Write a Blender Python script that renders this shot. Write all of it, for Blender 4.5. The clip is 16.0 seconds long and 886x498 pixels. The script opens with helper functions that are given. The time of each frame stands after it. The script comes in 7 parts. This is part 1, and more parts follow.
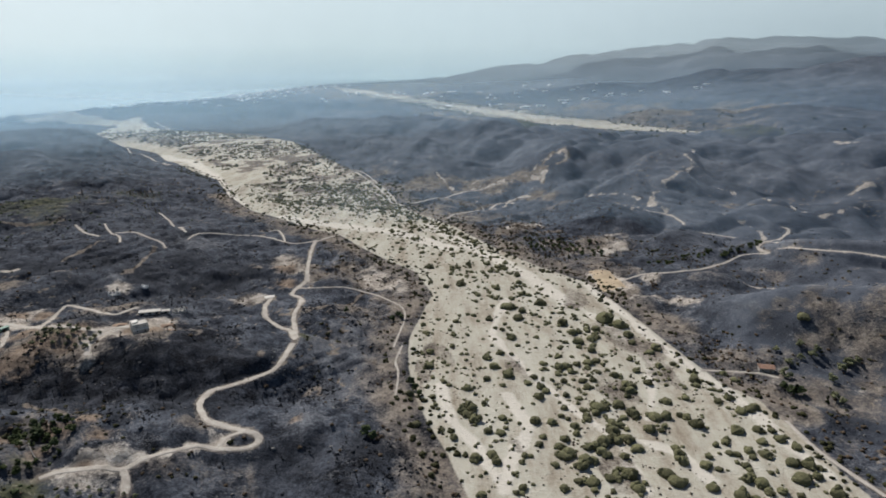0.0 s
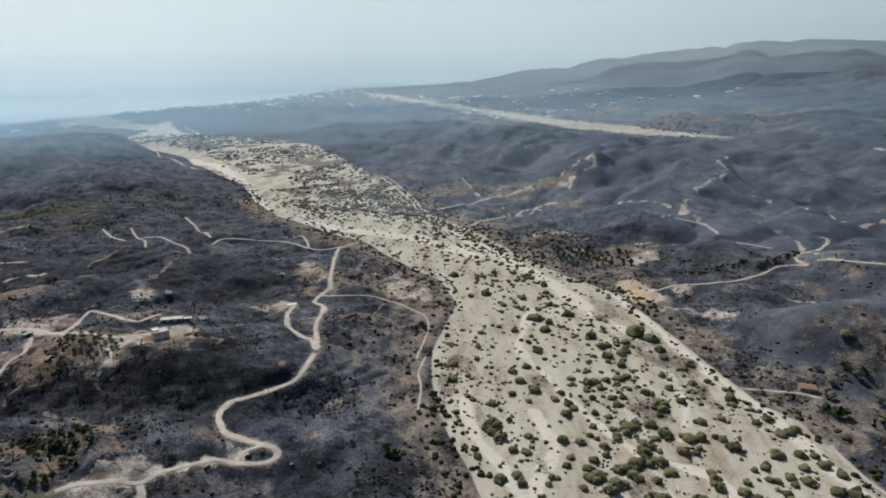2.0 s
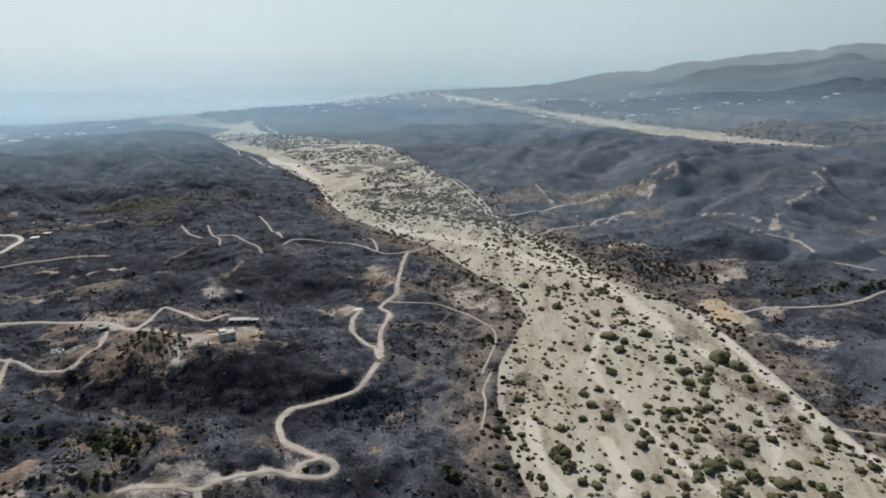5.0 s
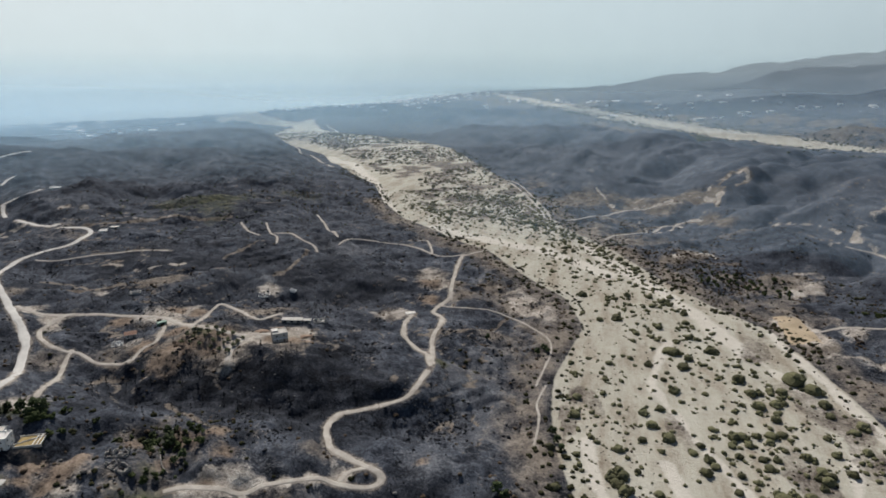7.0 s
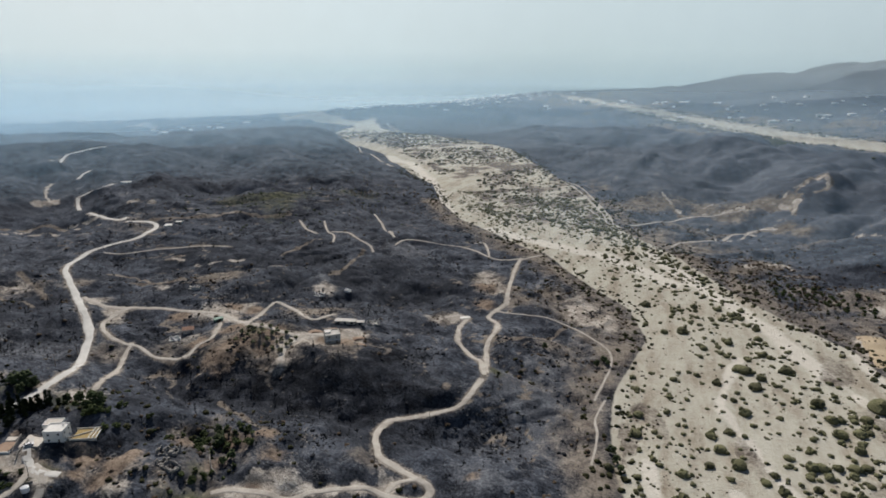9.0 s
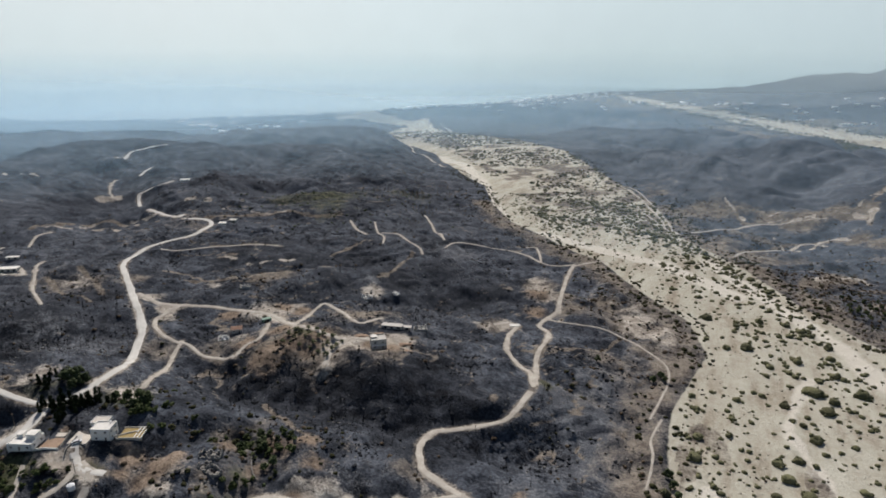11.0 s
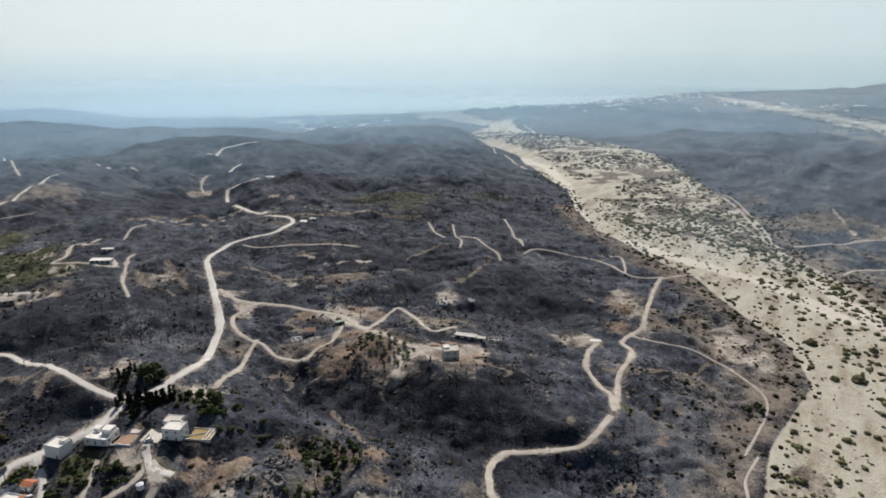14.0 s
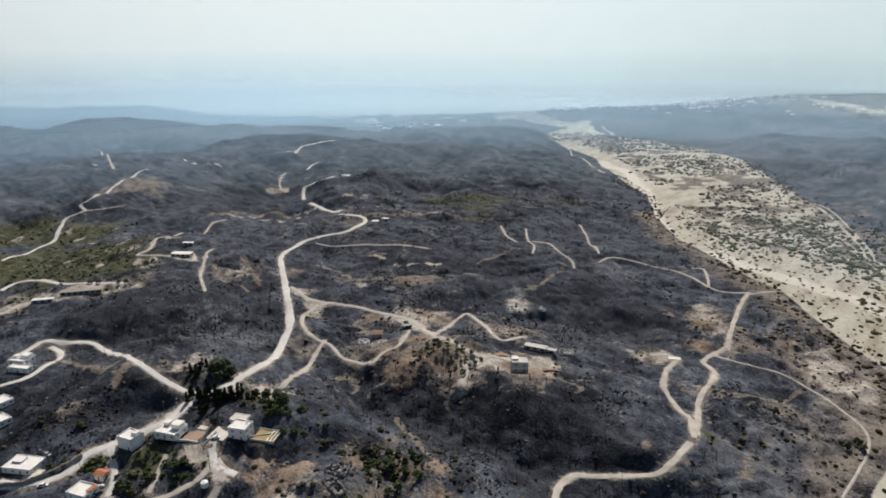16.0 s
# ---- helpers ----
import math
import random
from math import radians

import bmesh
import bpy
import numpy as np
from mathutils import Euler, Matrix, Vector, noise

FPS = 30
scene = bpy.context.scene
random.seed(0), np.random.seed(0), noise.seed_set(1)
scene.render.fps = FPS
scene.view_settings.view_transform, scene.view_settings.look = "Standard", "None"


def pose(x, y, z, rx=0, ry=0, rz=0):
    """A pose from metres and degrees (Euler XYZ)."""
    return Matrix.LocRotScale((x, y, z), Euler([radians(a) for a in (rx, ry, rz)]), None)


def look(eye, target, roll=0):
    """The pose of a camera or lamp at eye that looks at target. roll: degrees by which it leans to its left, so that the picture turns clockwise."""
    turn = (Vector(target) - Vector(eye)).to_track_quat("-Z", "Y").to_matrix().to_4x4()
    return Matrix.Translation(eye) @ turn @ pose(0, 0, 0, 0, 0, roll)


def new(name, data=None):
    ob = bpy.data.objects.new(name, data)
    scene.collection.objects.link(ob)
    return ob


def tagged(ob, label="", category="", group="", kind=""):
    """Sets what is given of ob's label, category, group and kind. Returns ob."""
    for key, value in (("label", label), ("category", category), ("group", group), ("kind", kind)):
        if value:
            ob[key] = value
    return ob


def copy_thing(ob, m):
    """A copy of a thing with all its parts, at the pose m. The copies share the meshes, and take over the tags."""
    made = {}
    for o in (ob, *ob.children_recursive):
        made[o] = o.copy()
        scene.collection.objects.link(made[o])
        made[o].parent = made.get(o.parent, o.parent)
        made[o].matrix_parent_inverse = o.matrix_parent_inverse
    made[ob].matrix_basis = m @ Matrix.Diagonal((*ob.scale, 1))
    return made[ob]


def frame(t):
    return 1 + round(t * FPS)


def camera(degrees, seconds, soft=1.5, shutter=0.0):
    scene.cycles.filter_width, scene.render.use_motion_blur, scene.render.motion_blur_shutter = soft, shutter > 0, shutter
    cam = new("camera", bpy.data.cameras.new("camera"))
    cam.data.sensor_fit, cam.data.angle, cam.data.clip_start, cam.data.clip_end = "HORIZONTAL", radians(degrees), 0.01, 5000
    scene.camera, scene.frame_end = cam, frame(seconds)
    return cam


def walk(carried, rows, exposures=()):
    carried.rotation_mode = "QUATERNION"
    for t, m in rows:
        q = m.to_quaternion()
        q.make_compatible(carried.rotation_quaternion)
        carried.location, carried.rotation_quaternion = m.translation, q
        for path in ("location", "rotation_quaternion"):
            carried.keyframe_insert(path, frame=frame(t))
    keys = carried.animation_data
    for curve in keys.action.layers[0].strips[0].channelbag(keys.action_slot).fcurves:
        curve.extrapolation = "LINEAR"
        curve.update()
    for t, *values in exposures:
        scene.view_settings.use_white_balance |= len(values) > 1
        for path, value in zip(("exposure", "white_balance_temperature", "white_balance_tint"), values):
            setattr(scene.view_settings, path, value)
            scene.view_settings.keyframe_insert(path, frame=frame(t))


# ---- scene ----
cam = camera(70.0, 16.0, soft=1.85)
PATH = [
    (0, (0.00, 0.00, 199.96), (0.00, 285.53, 107.90), 0.18),
    (0.5, (0.10, 3.00, 200.05), (-2.09, 288.70, 108.56), 0.10),
    (1, (0.20, 5.97, 200.07), (-4.59, 291.78, 109.01), 0.04),
    (1.5, (0.15, 8.97, 200.11), (-7.80, 294.84, 109.47), 0.01),
    (2, (-0.11, 11.94, 200.16), (-12.00, 297.79, 109.89), -0.01),
    (2.5, (-0.33, 14.88, 200.15), (-16.45, 300.59, 110.11), 0.01),
    (3, (-0.64, 17.80, 200.21), (-21.22, 303.31, 110.41), 0.02),
    (3.5, (-0.85, 20.77, 200.20), (-26.54, 305.91, 110.55), 0.04),
    (4, (-1.29, 23.81, 200.22), (-33.19, 308.36, 110.70), 0.07),
    (6.5, (-3.64, 39.07, 200.12), (-67.24, 318.28, 110.71), 0.19),
    (7, (-4.50, 42.25, 199.88), (-74.76, 319.86, 110.45), 0.23),
    (7.5, (-5.42, 45.47, 199.56), (-82.36, 321.32, 110.17), 0.26),
    (8, (-6.24, 48.71, 199.22), (-89.60, 322.70, 109.87), 0.27),
    (8.5, (-7.15, 51.69, 198.97), (-97.02, 323.59, 109.56), 0.24),
    (9, (-8.05, 54.56, 198.74), (-104.04, 324.31, 109.18), 0.17),
    (11.5, (-13.29, 69.19, 198.47), (-136.96, 327.42, 108.90), 0.03),
    (12, (-14.41, 71.99, 198.49), (-143.49, 327.54, 108.89), -0.01),
    (12.5, (-15.51, 74.75, 198.46), (-150.03, 327.47, 108.81), -0.06),
    (13, (-16.82, 77.37, 198.43), (-156.97, 326.97, 108.68), -0.09),
    (13.5, (-18.09, 79.94, 198.47), (-163.56, 326.45, 108.64), -0.13),
    (14, (-19.53, 82.38, 198.60), (-170.57, 325.54, 108.82), -0.16),
    (14.5, (-20.79, 85.05, 198.68), (-177.16, 324.82, 108.93), -0.19),
    (15, (-22.25, 87.81, 198.78), (-184.58, 323.60, 109.03), -0.21),
    (15.5, (-24.21, 90.17, 198.83), (-194.23, 320.47, 109.07), -0.22),
    (16, (-26.39, 92.29, 198.79), (-204.93, 316.05, 109.05), -0.21),
]
walk(cam, [(t, look(eye, target, roll)) for t, eye, target, roll in PATH], exposures=[(0, 0.03, 6540, 10), (2, -0.04, 6560, 10), (4, -0.10, 6610, 10), (9, -0.10, 6660, 10), (11.5, -0.01, 6730, 11), (16, 0.10, 6820, 11)])

# ---- sky and sun ----
SUN_ELEVATION, SUN_AZIMUTH = 44.0, 122.0     # degrees; azimuth counted from +x to +y
sun_way = Vector((math.cos(radians(SUN_AZIMUTH)) * math.cos(radians(SUN_ELEVATION)), math.sin(radians(SUN_AZIMUTH)) * math.cos(radians(SUN_ELEVATION)), math.sin(radians(SUN_ELEVATION))))
sun = new("sun", bpy.data.lights.new("sun", "SUN"))
sun.data.energy, sun.data.angle, sun.data.color = 5.0, radians(1.0), (1.0, 0.955, 0.9)
sun.matrix_world = look(sun_way * 100, (0, 0, 0))
world = bpy.data.worlds.new("hazy_sky")
scene.world = world
world.use_nodes = True
wn, wl = world.node_tree.nodes, world.node_tree.links
sky = wn.new("ShaderNodeTexSky")
sky.sky_type, sky.sun_disc = "NISHITA", False
sky.sun_elevation, sky.sun_rotation = radians(SUN_ELEVATION), radians(90 - SUN_AZIMUTH)
sky.air_density, sky.dust_density, sky.ozone_density = 1.0, 0.7, 1.2
wl.new(sky.outputs[0], wn["Background"].inputs[0])
wn["Background"].inputs[1].default_value = 0.066


# ---- materials ----
def material(name, rough=0.9, metal=0.0):
    m = bpy.data.materials.new(name)
    m.use_nodes = True
    n, l = m.node_tree.nodes, m.node_tree.links
    b = n["Principled BSDF"]
    b.inputs["Roughness"].default_value = rough
    b.inputs["Metallic"].default_value = metal
    b.inputs["Specular IOR Level"].default_value = 0.2
    return m, n, l, b


def ramp(n, l, source, stops):
    """A colour ramp over a value; stops are (place, grey or colour)."""
    r = n.new("ShaderNodeValToRGB")
    while len(r.color_ramp.elements) < len(stops):
        r.color_ramp.elements.new(0.5)
    for e, (p, c) in zip(r.color_ramp.elements, stops):
        e.position, e.color = p, (*c, 1) if isinstance(c, tuple) else (c, c, c, 1)
    l.new(source, r.inputs[0])
    return r.outputs[0]


def blend(n, l, fac, a, b, kind="MIX"):
    m = n.new("ShaderNodeMix")
    m.data_type, m.blend_type = "RGBA", kind
    for socket, v in ((m.inputs[0], fac), (m.inputs[6], a), (m.inputs[7], b)):
        if isinstance(v, bpy.types.NodeSocket):
            l.new(v, socket)
        else:
            socket.default_value = (*v, 1) if isinstance(v, tuple) else v
    return m.outputs[2]


def calc(n, l, op, a, b=0.0, clamp=False):
    m = n.new("ShaderNodeMath")
    m.operation, m.use_clamp = op, clamp
    for socket, v in zip(m.inputs, (a, b)):
        if isinstance(v, bpy.types.NodeSocket):
            l.new(v, socket)
        else:
            socket.default_value = v
    return m.outputs[0]


def grain(n, l, scale, detail=4.0, rough=0.6, where=None, stretch=None):
    """Noise of that many cells a metre, in the world's metres."""
    t = n.new("ShaderNodeTexNoise")
    t.inputs["Scale"].default_value, t.inputs["Detail"].default_value, t.inputs["Roughness"].default_value = scale, detail, rough
    source = where or n.new("ShaderNodeNewGeometry").outputs["Position"]
    if stretch:
        mp = n.new("ShaderNodeMapping")
        mp.inputs["Scale"].default_value, mp.inputs["Rotation"].default_value = stretch[0], stretch[1]
        l.new(source, mp.inputs[0])
        source = mp.outputs[0]
    l.new(source, t.inputs["Vector"])
    return t.outputs[0]


def relief(n, l, b, height, distance, strength=0.6):
    bump = n.new("ShaderNodeBump")
    bump.inputs["Distance"].default_value, bump.inputs["Strength"].default_value = distance, strength
    l.new(height, bump.inputs["Height"])
    l.new(bump.outputs[0], b.inputs["Normal"])


def plain(name, dark, light, scale=0.5, rough=0.9, bump=0.05, metal=0.0, vary=0.0, gloss=0.2):
    """A surface that wanders between two colours at two scales, with fine relief; vary: how far single objects differ."""
    m, n, l, b = material(name, rough, metal)
    b.inputs["Specular IOR Level"].default_value = gloss
    big, small = grain(n, l, scale, 5), grain(n, l, scale * 7, 3)
    v = calc(n, l, "ADD", calc(n, l, "MULTIPLY", big, 0.65), calc(n, l, "MULTIPLY", small, 0.35))
    c = ramp(n, l, v, [(0.32, dark), (0.68, light)])
    if vary:
        info = n.new("ShaderNodeObjectInfo")
        k = calc(n, l, "ADD", calc(n, l, "MULTIPLY", info.outputs["Random"], vary), 1 - vary / 2)
        mul = n.new("ShaderNodeVectorMath")
        mul.operation = "SCALE"
        l.new(c, mul.inputs[0])
        l.new(k, mul.inputs["Scale"])
        c = mul.outputs[0]
    l.new(c, b.inputs["Base Color"])
    if bump:
        relief(n, l, b, small, bump)
    return m


def ground_material():
    """Charred hillsides, ash, dry soil, green plots and pale river gravel, told apart by the sheet's own cover weights."""
    m, n, l, b = material("burnt_land", 0.95)
    b.inputs["Specular IOR Level"].default_value = 0.03
    at = n.new("ShaderNodeAttribute")
    at.attribute_name = "cover"
    sep = n.new("ShaderNodeSeparateColor")
    l.new(at.outputs["Color"], sep.inputs[0])
    huge, big, mid, fine = grain(n, l, 0.005, 4), grain(n, l, 0.028, 6, 0.65), grain(n, l, 0.11, 6, 0.72), grain(n, l, 0.7, 3, 0.7)
    mixed = calc(n, l, "ADD", calc(n, l, "MULTIPLY", mid, 0.6), calc(n, l, "MULTIPLY", fine, 0.4))
    wide = calc(n, l, "ADD", calc(n, l, "MULTIPLY", big, 0.42), calc(n, l, "MULTIPLY", mixed, 0.58))
    char = ramp(n, l, wide, [(0.39, (0.00382, 0.0043, 0.005512)), (0.45, (0.02388, 0.027, 0.03445)), (0.51, (0.05921, 0.067, 0.08268)), (0.57, (0.1127, 0.125, 0.1484)), (0.67, (0.2197, 0.234, 0.2565))])
    brown = ramp(n, l, mixed, [(0.32, (0.014, 0.0105, 0.0095)), (0.52, (0.060, 0.045, 0.038)), (0.72, (0.17, 0.135, 0.112))])
    c = blend(n, l, ramp(n, l, grain(n, l, 0.016, 5), [(0.55, 0.0), (0.72, 0.12)]), char, brown)
    # thin near-black lines and pale ash veins that wander over the slopes
    def vein(scale, width, detail, stretch=None):
        return ramp(n, l, calc(n, l, "ABSOLUTE", calc(n, l, "SUBTRACT", grain(n, l, scale, detail, 0.62, stretch=stretch), 0.5)), [(0.0, 1.0), (width, 0.0)])
    patch = ramp(n, l, big, [(0.42, 0.25), (0.58, 1.0)])
    dark_vein = calc(n, l, "MULTIPLY", calc(n, l, "MAXIMUM", vein(0.045, 0.030, 6.0), vein(1.0, 0.024, 6.0, ((0.16, 0.07, 0.1), (0, 0, radians(25))))), patch)
    c = blend(n, l, calc(n, l, "MULTIPLY", dark_vein, 0.72), c, (0.008, 0.0088, 0.011))
    ashy = calc(n, l, "MULTIPLY", vein(1.0, 0.020, 7.0, ((0.11, 0.22, 0.15), (0, 0, radians(-20)))), ramp(n, l, grain(n, l, 0.03, 3), [(0.5, 0.0), (0.62, 0.55)]))
    c = blend(n, l, ashy, c, (0.23, 0.235, 0.245))
    c = blend(n, l, ramp(n, l, huge, [(0.45, 0.0), (0.65, 0.35)]), c, (0.044, 0.0475, 0.056))
    # far slopes blended to an even blue-grey: distance haze put into the colour
    bare_haze_lift = n.new("ShaderNodeAttribute")
    bare_haze_lift.attribute_name = "bare_haze_lift"
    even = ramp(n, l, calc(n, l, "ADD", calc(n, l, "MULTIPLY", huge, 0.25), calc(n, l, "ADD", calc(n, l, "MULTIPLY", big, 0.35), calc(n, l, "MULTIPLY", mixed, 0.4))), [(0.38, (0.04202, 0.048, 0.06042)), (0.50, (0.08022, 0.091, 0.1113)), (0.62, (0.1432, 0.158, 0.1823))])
    c = blend(n, l, bare_haze_lift.outputs["Fac"], c, even)
    ash = ramp(n, l, mixed, [(0.30, (0.03343, 0.035, 0.0424)), (0.5, (0.088, 0.094, 0.107)), (0.7, (0.23, 0.242, 0.258))])
    dry = ramp(n, l, mixed, [(0.28, (0.043, 0.036, 0.031)), (0.45, (0.126, 0.106, 0.089)), (0.60, (0.24, 0.212, 0.18)), (0.76, (0.42, 0.387, 0.342))])
    green = ramp(n, l, mixed, [(0.3, (0.018, 0.021, 0.012)), (0.49, (0.060, 0.065, 0.038)), (0.58, (0.11, 0.108, 0.076)), (0.68, (0.32, 0.295, 0.24))])
    streak = grain(n, l, 1.0, 5, 0.65, stretch=((0.075, 0.016, 0.05), (0, 0, radians(-14))))
    sandv = calc(n, l, "ADD", calc(n, l, "MULTIPLY", mixed, 0.45), calc(n, l, "MULTIPLY", streak, 0.55))
    sand = ramp(n, l, sandv, [(0.36, (0.225, 0.19, 0.146)), (0.43, (0.305, 0.272, 0.218)), (0.49, (0.378, 0.355, 0.294)), (0.60, (0.452, 0.436, 0.372))])

    washed = ramp(n, l, mixed, [(0.3, (0.46, 0.43, 0.37)), (0.6, (0.56, 0.53, 0.47))])

    def edge(weight, soft=0.16, jag=1.0):
        j = calc(n, l, "MULTIPLY", calc(n, l, "SUBTRACT", calc(n, l, "ADD", calc(n, l, "MULTIPLY", big, 0.5), calc(n, l, "MULTIPLY", mixed, 0.5)), 0.5), jag * 2.4)
        v = calc(n, l, "ADD", weight, j)
        return ramp(n, l, v, [(0.5 - soft, 0.0), (0.5 + soft, 1.0)])
    st = n.new("ShaderNodeAttribute")
    st.attribute_name = "soot"
    black = ramp(n, l, mixed, [(0.40, (0.002865, 0.0033, 0.00424)), (0.52, (0.01719, 0.0192, 0.02417)), (0.66, (0.06876, 0.075, 0.0901))])
    c = blend(n, l, edge(st.outputs["Fac"], 0.25), c, black)
    c = blend(n, l, edge(at.outputs["Alpha"]), c, ash)
    c = blend(n, l, edge(sep.outputs[1]), c, dry)
    c = blend(n, l, edge(sep.outputs[2]), c, green)
    ct = n.new("ShaderNodeAttribute")
    ct.attribute_name = "court"
    earth = ramp(n, l, mixed, [(0.34, (0.17, 0.145, 0.122)), (0.48, (0.32, 0.285, 0.245)), (0.62, (0.50, 0.465, 0.415))])
    c = blend(n, l, edge(ct.outputs["Fac"], 0.16, 1.3), c, earth)
    cy = n.new("ShaderNodeAttribute")
    cy.attribute_name = "clay"
    red = ramp(n, l, mixed, [(0.36, (0.082, 0.064, 0.052)), (0.50, (0.178, 0.137, 0.106)), (0.64, (0.33, 0.265, 0.208))])
    c = blend(n, l, edge(cy.outputs["Fac"], 0.2, 1.2), c, red)
    sand = blend(n, l, edge(at.outputs["Alpha"], 0.2, 0.5), sand, washed)
    c = blend(n, l, edge(sep.outputs[0], 0.08, 0.4), c, sand)
    l.new(c, b.inputs["Base Color"])
    relief(n, l, b, mixed, 2.0, 1.0)
    return m


GROUND = ground_material()
TRACK = plain("pale_dirt_track", (0.24, 0.217, 0.187), (0.47, 0.437, 0.388), 0.14, 0.95, 0.08)
ASPHALT = plain("worn_asphalt", (0.38, 0.368, 0.345), (0.55, 0.537, 0.508), 0.12, 0.9, 0.03)
SCRUB = plain("grey_green_foliage", (0.055, 0.055, 0.028), (0.155, 0.15, 0.08), 0.8, 0.9, 0.3, vary=0.7)


def sea_material():
    m, n, l, b = material("sea_water", 0.12)
    l.new(ramp(n, l, grain(n, l, 0.002, 3), [(0.3, (0.18, 0.25, 0.265)), (0.7, (0.21, 0.275, 0.288))]), b.inputs["Base Color"])
    b.inputs["Specular IOR Level"].default_value = 0.6
    relief(n, l, b, grain(n, l, 0.05, 3), 0.25, 0.2)
    return m


SEA = sea_material()


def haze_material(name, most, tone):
    """Thin smoke and distance haze put into a tinted sheet: mostly clear, it scatters sun and sky."""
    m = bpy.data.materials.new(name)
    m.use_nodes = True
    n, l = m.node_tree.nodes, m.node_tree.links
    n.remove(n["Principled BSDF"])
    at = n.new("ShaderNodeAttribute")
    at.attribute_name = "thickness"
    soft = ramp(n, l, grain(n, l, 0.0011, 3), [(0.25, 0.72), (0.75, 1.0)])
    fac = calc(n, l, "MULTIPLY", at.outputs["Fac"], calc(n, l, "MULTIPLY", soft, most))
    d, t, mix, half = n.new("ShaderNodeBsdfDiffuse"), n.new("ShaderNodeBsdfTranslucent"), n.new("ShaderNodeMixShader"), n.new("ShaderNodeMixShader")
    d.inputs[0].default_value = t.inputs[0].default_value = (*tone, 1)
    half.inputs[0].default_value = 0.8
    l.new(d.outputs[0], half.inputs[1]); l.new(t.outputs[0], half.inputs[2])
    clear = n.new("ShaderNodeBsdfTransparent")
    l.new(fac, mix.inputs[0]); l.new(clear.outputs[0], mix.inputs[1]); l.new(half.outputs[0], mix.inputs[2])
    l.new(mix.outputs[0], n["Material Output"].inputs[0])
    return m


# ---- the lie of the land ----
def hash01(ix, iy, seed):
    """A fixed random number for each lattice cell."""
    n = (ix.astype(np.int64) * 374761393 + iy.astype(np.int64) * 668265263 + seed * 974634777) & 0xFFFFFFFF
    n = ((n ^ (n >> 13)) * 1274126177) & 0xFFFFFFFF
    n = n ^ (n >> 16)
    return (n & 0xFFFFFF) / float(0xFFFFFF)


def vnoise(x, y, size, seed=0):
    """Smooth noise from -1 to 1 with cells of that size in metres."""
    x, y = np.asarray(x, float) / size, np.asarray(y, float) / size
    ix, iy = np.floor(x), np.floor(y)
    fx, fy = x - ix, y - iy
    fx, fy = fx * fx * fx * (fx * (fx * 6 - 15) + 10), fy * fy * fy * (fy * (fy * 6 - 15) + 10)
    a, b = hash01(ix, iy, seed), hash01(ix + 1, iy, seed)
    c, d = hash01(ix, iy + 1, seed), hash01(ix + 1, iy + 1, seed)
    return 2 * ((a + (b - a) * fx) * (1 - fy) + (c + (d - c) * fx) * fy) - 1


def fbm(x, y, size, octaves=4, seed=0):
    total, gain, norm = 0.0, 1.0, 0.0
    for k in range(octaves):
        total = total + gain * vnoise(x * 0.8 - y * 0.6, x * 0.6 + y * 0.8, size / 2 ** k, seed + 17 * k)
        norm, gain = norm + gain, gain * 0.5
        x, y = x * 0.8 - y * 0.6 + 31.7, x * 0.6 + y * 0.8 - 12.9
    return total / norm


def smooth(a, b, v):
    v = np.clip((np.asarray(v, float) - a) / (b - a), 0, 1)
    return v * v * (3 - 2 * v)


def polyline_distance(x, y, pts):
    """Distance from each point to an open line."""
    best = np.full(np.shape(x), 1e18)
    for (ax, ay), (bx, by) in zip(pts[:-1], pts[1:]):
        dx, dy = bx - ax, by - ay
        s = np.clip(((x - ax) * dx + (y - ay) * dy) / (dx * dx + dy * dy + 1e-9), 0, 1)
        best = np.minimum(best, (x - ax - s * dx) ** 2 + (y - ay - s * dy) ** 2)
    return np.sqrt(best)


def polygon_distance(x, y, pts):
    """Signed distance to a closed outline, negative inside."""
    ring = list(pts) + [pts[0]]
    inside = np.zeros(np.shape(x), bool)
    for (ax, ay), (bx, by) in zip(ring[:-1], ring[1:]):
        cross = (ay > y) != (by > y)
        with np.errstate(divide="ignore", invalid="ignore"):
            inside ^= cross & (x < (bx - ax) * (y - ay) / (by - ay + 1e-12) + ax)
    d = polyline_distance(x, y, ring)
    return np.where(inside, -d, d)


COAST = [(-5200, -1400), (-3500, 760), (-3080, 1150), (-2403, 1499), (-1910, 1805), (-1520, 2250), (-1350, 2600), (-1160, 2900), (-940, 3674), (-780, 4190), (-341, 4649), (200, 5465), (800, 7000)]
LAND = COAST + [(9000, 7000), (9000, -6000), (-5200, -6000)]
RIVER = [(70, -500), (45, 100), (13, 249), (2, 284), (-9, 313), (-17, 341), (-23, 376), (-25, 419), (-17, 465), (-9, 507), (-26, 564), (-53, 594), (-86, 638), (-118, 687), (-150, 706), (-197, 751), (-249, 796), (-304, 877), (-362, 999), (-425, 1070), (-490, 1165), (-634, 1399), (-763, 1524), (-870, 1612),
         (-955, 1741), (-965, 1860), (-860, 1860), (-737, 1760), (-518, 1644), (-346, 1463), (-189, 1139), (-102, 979), (-48, 805), (11, 725), (57, 635), (91, 582), (131, 536), (149, 472), (166, 402), (178, 356), (192, 337), (199, 290), (204, 250), (206, 200), (210, -500)]
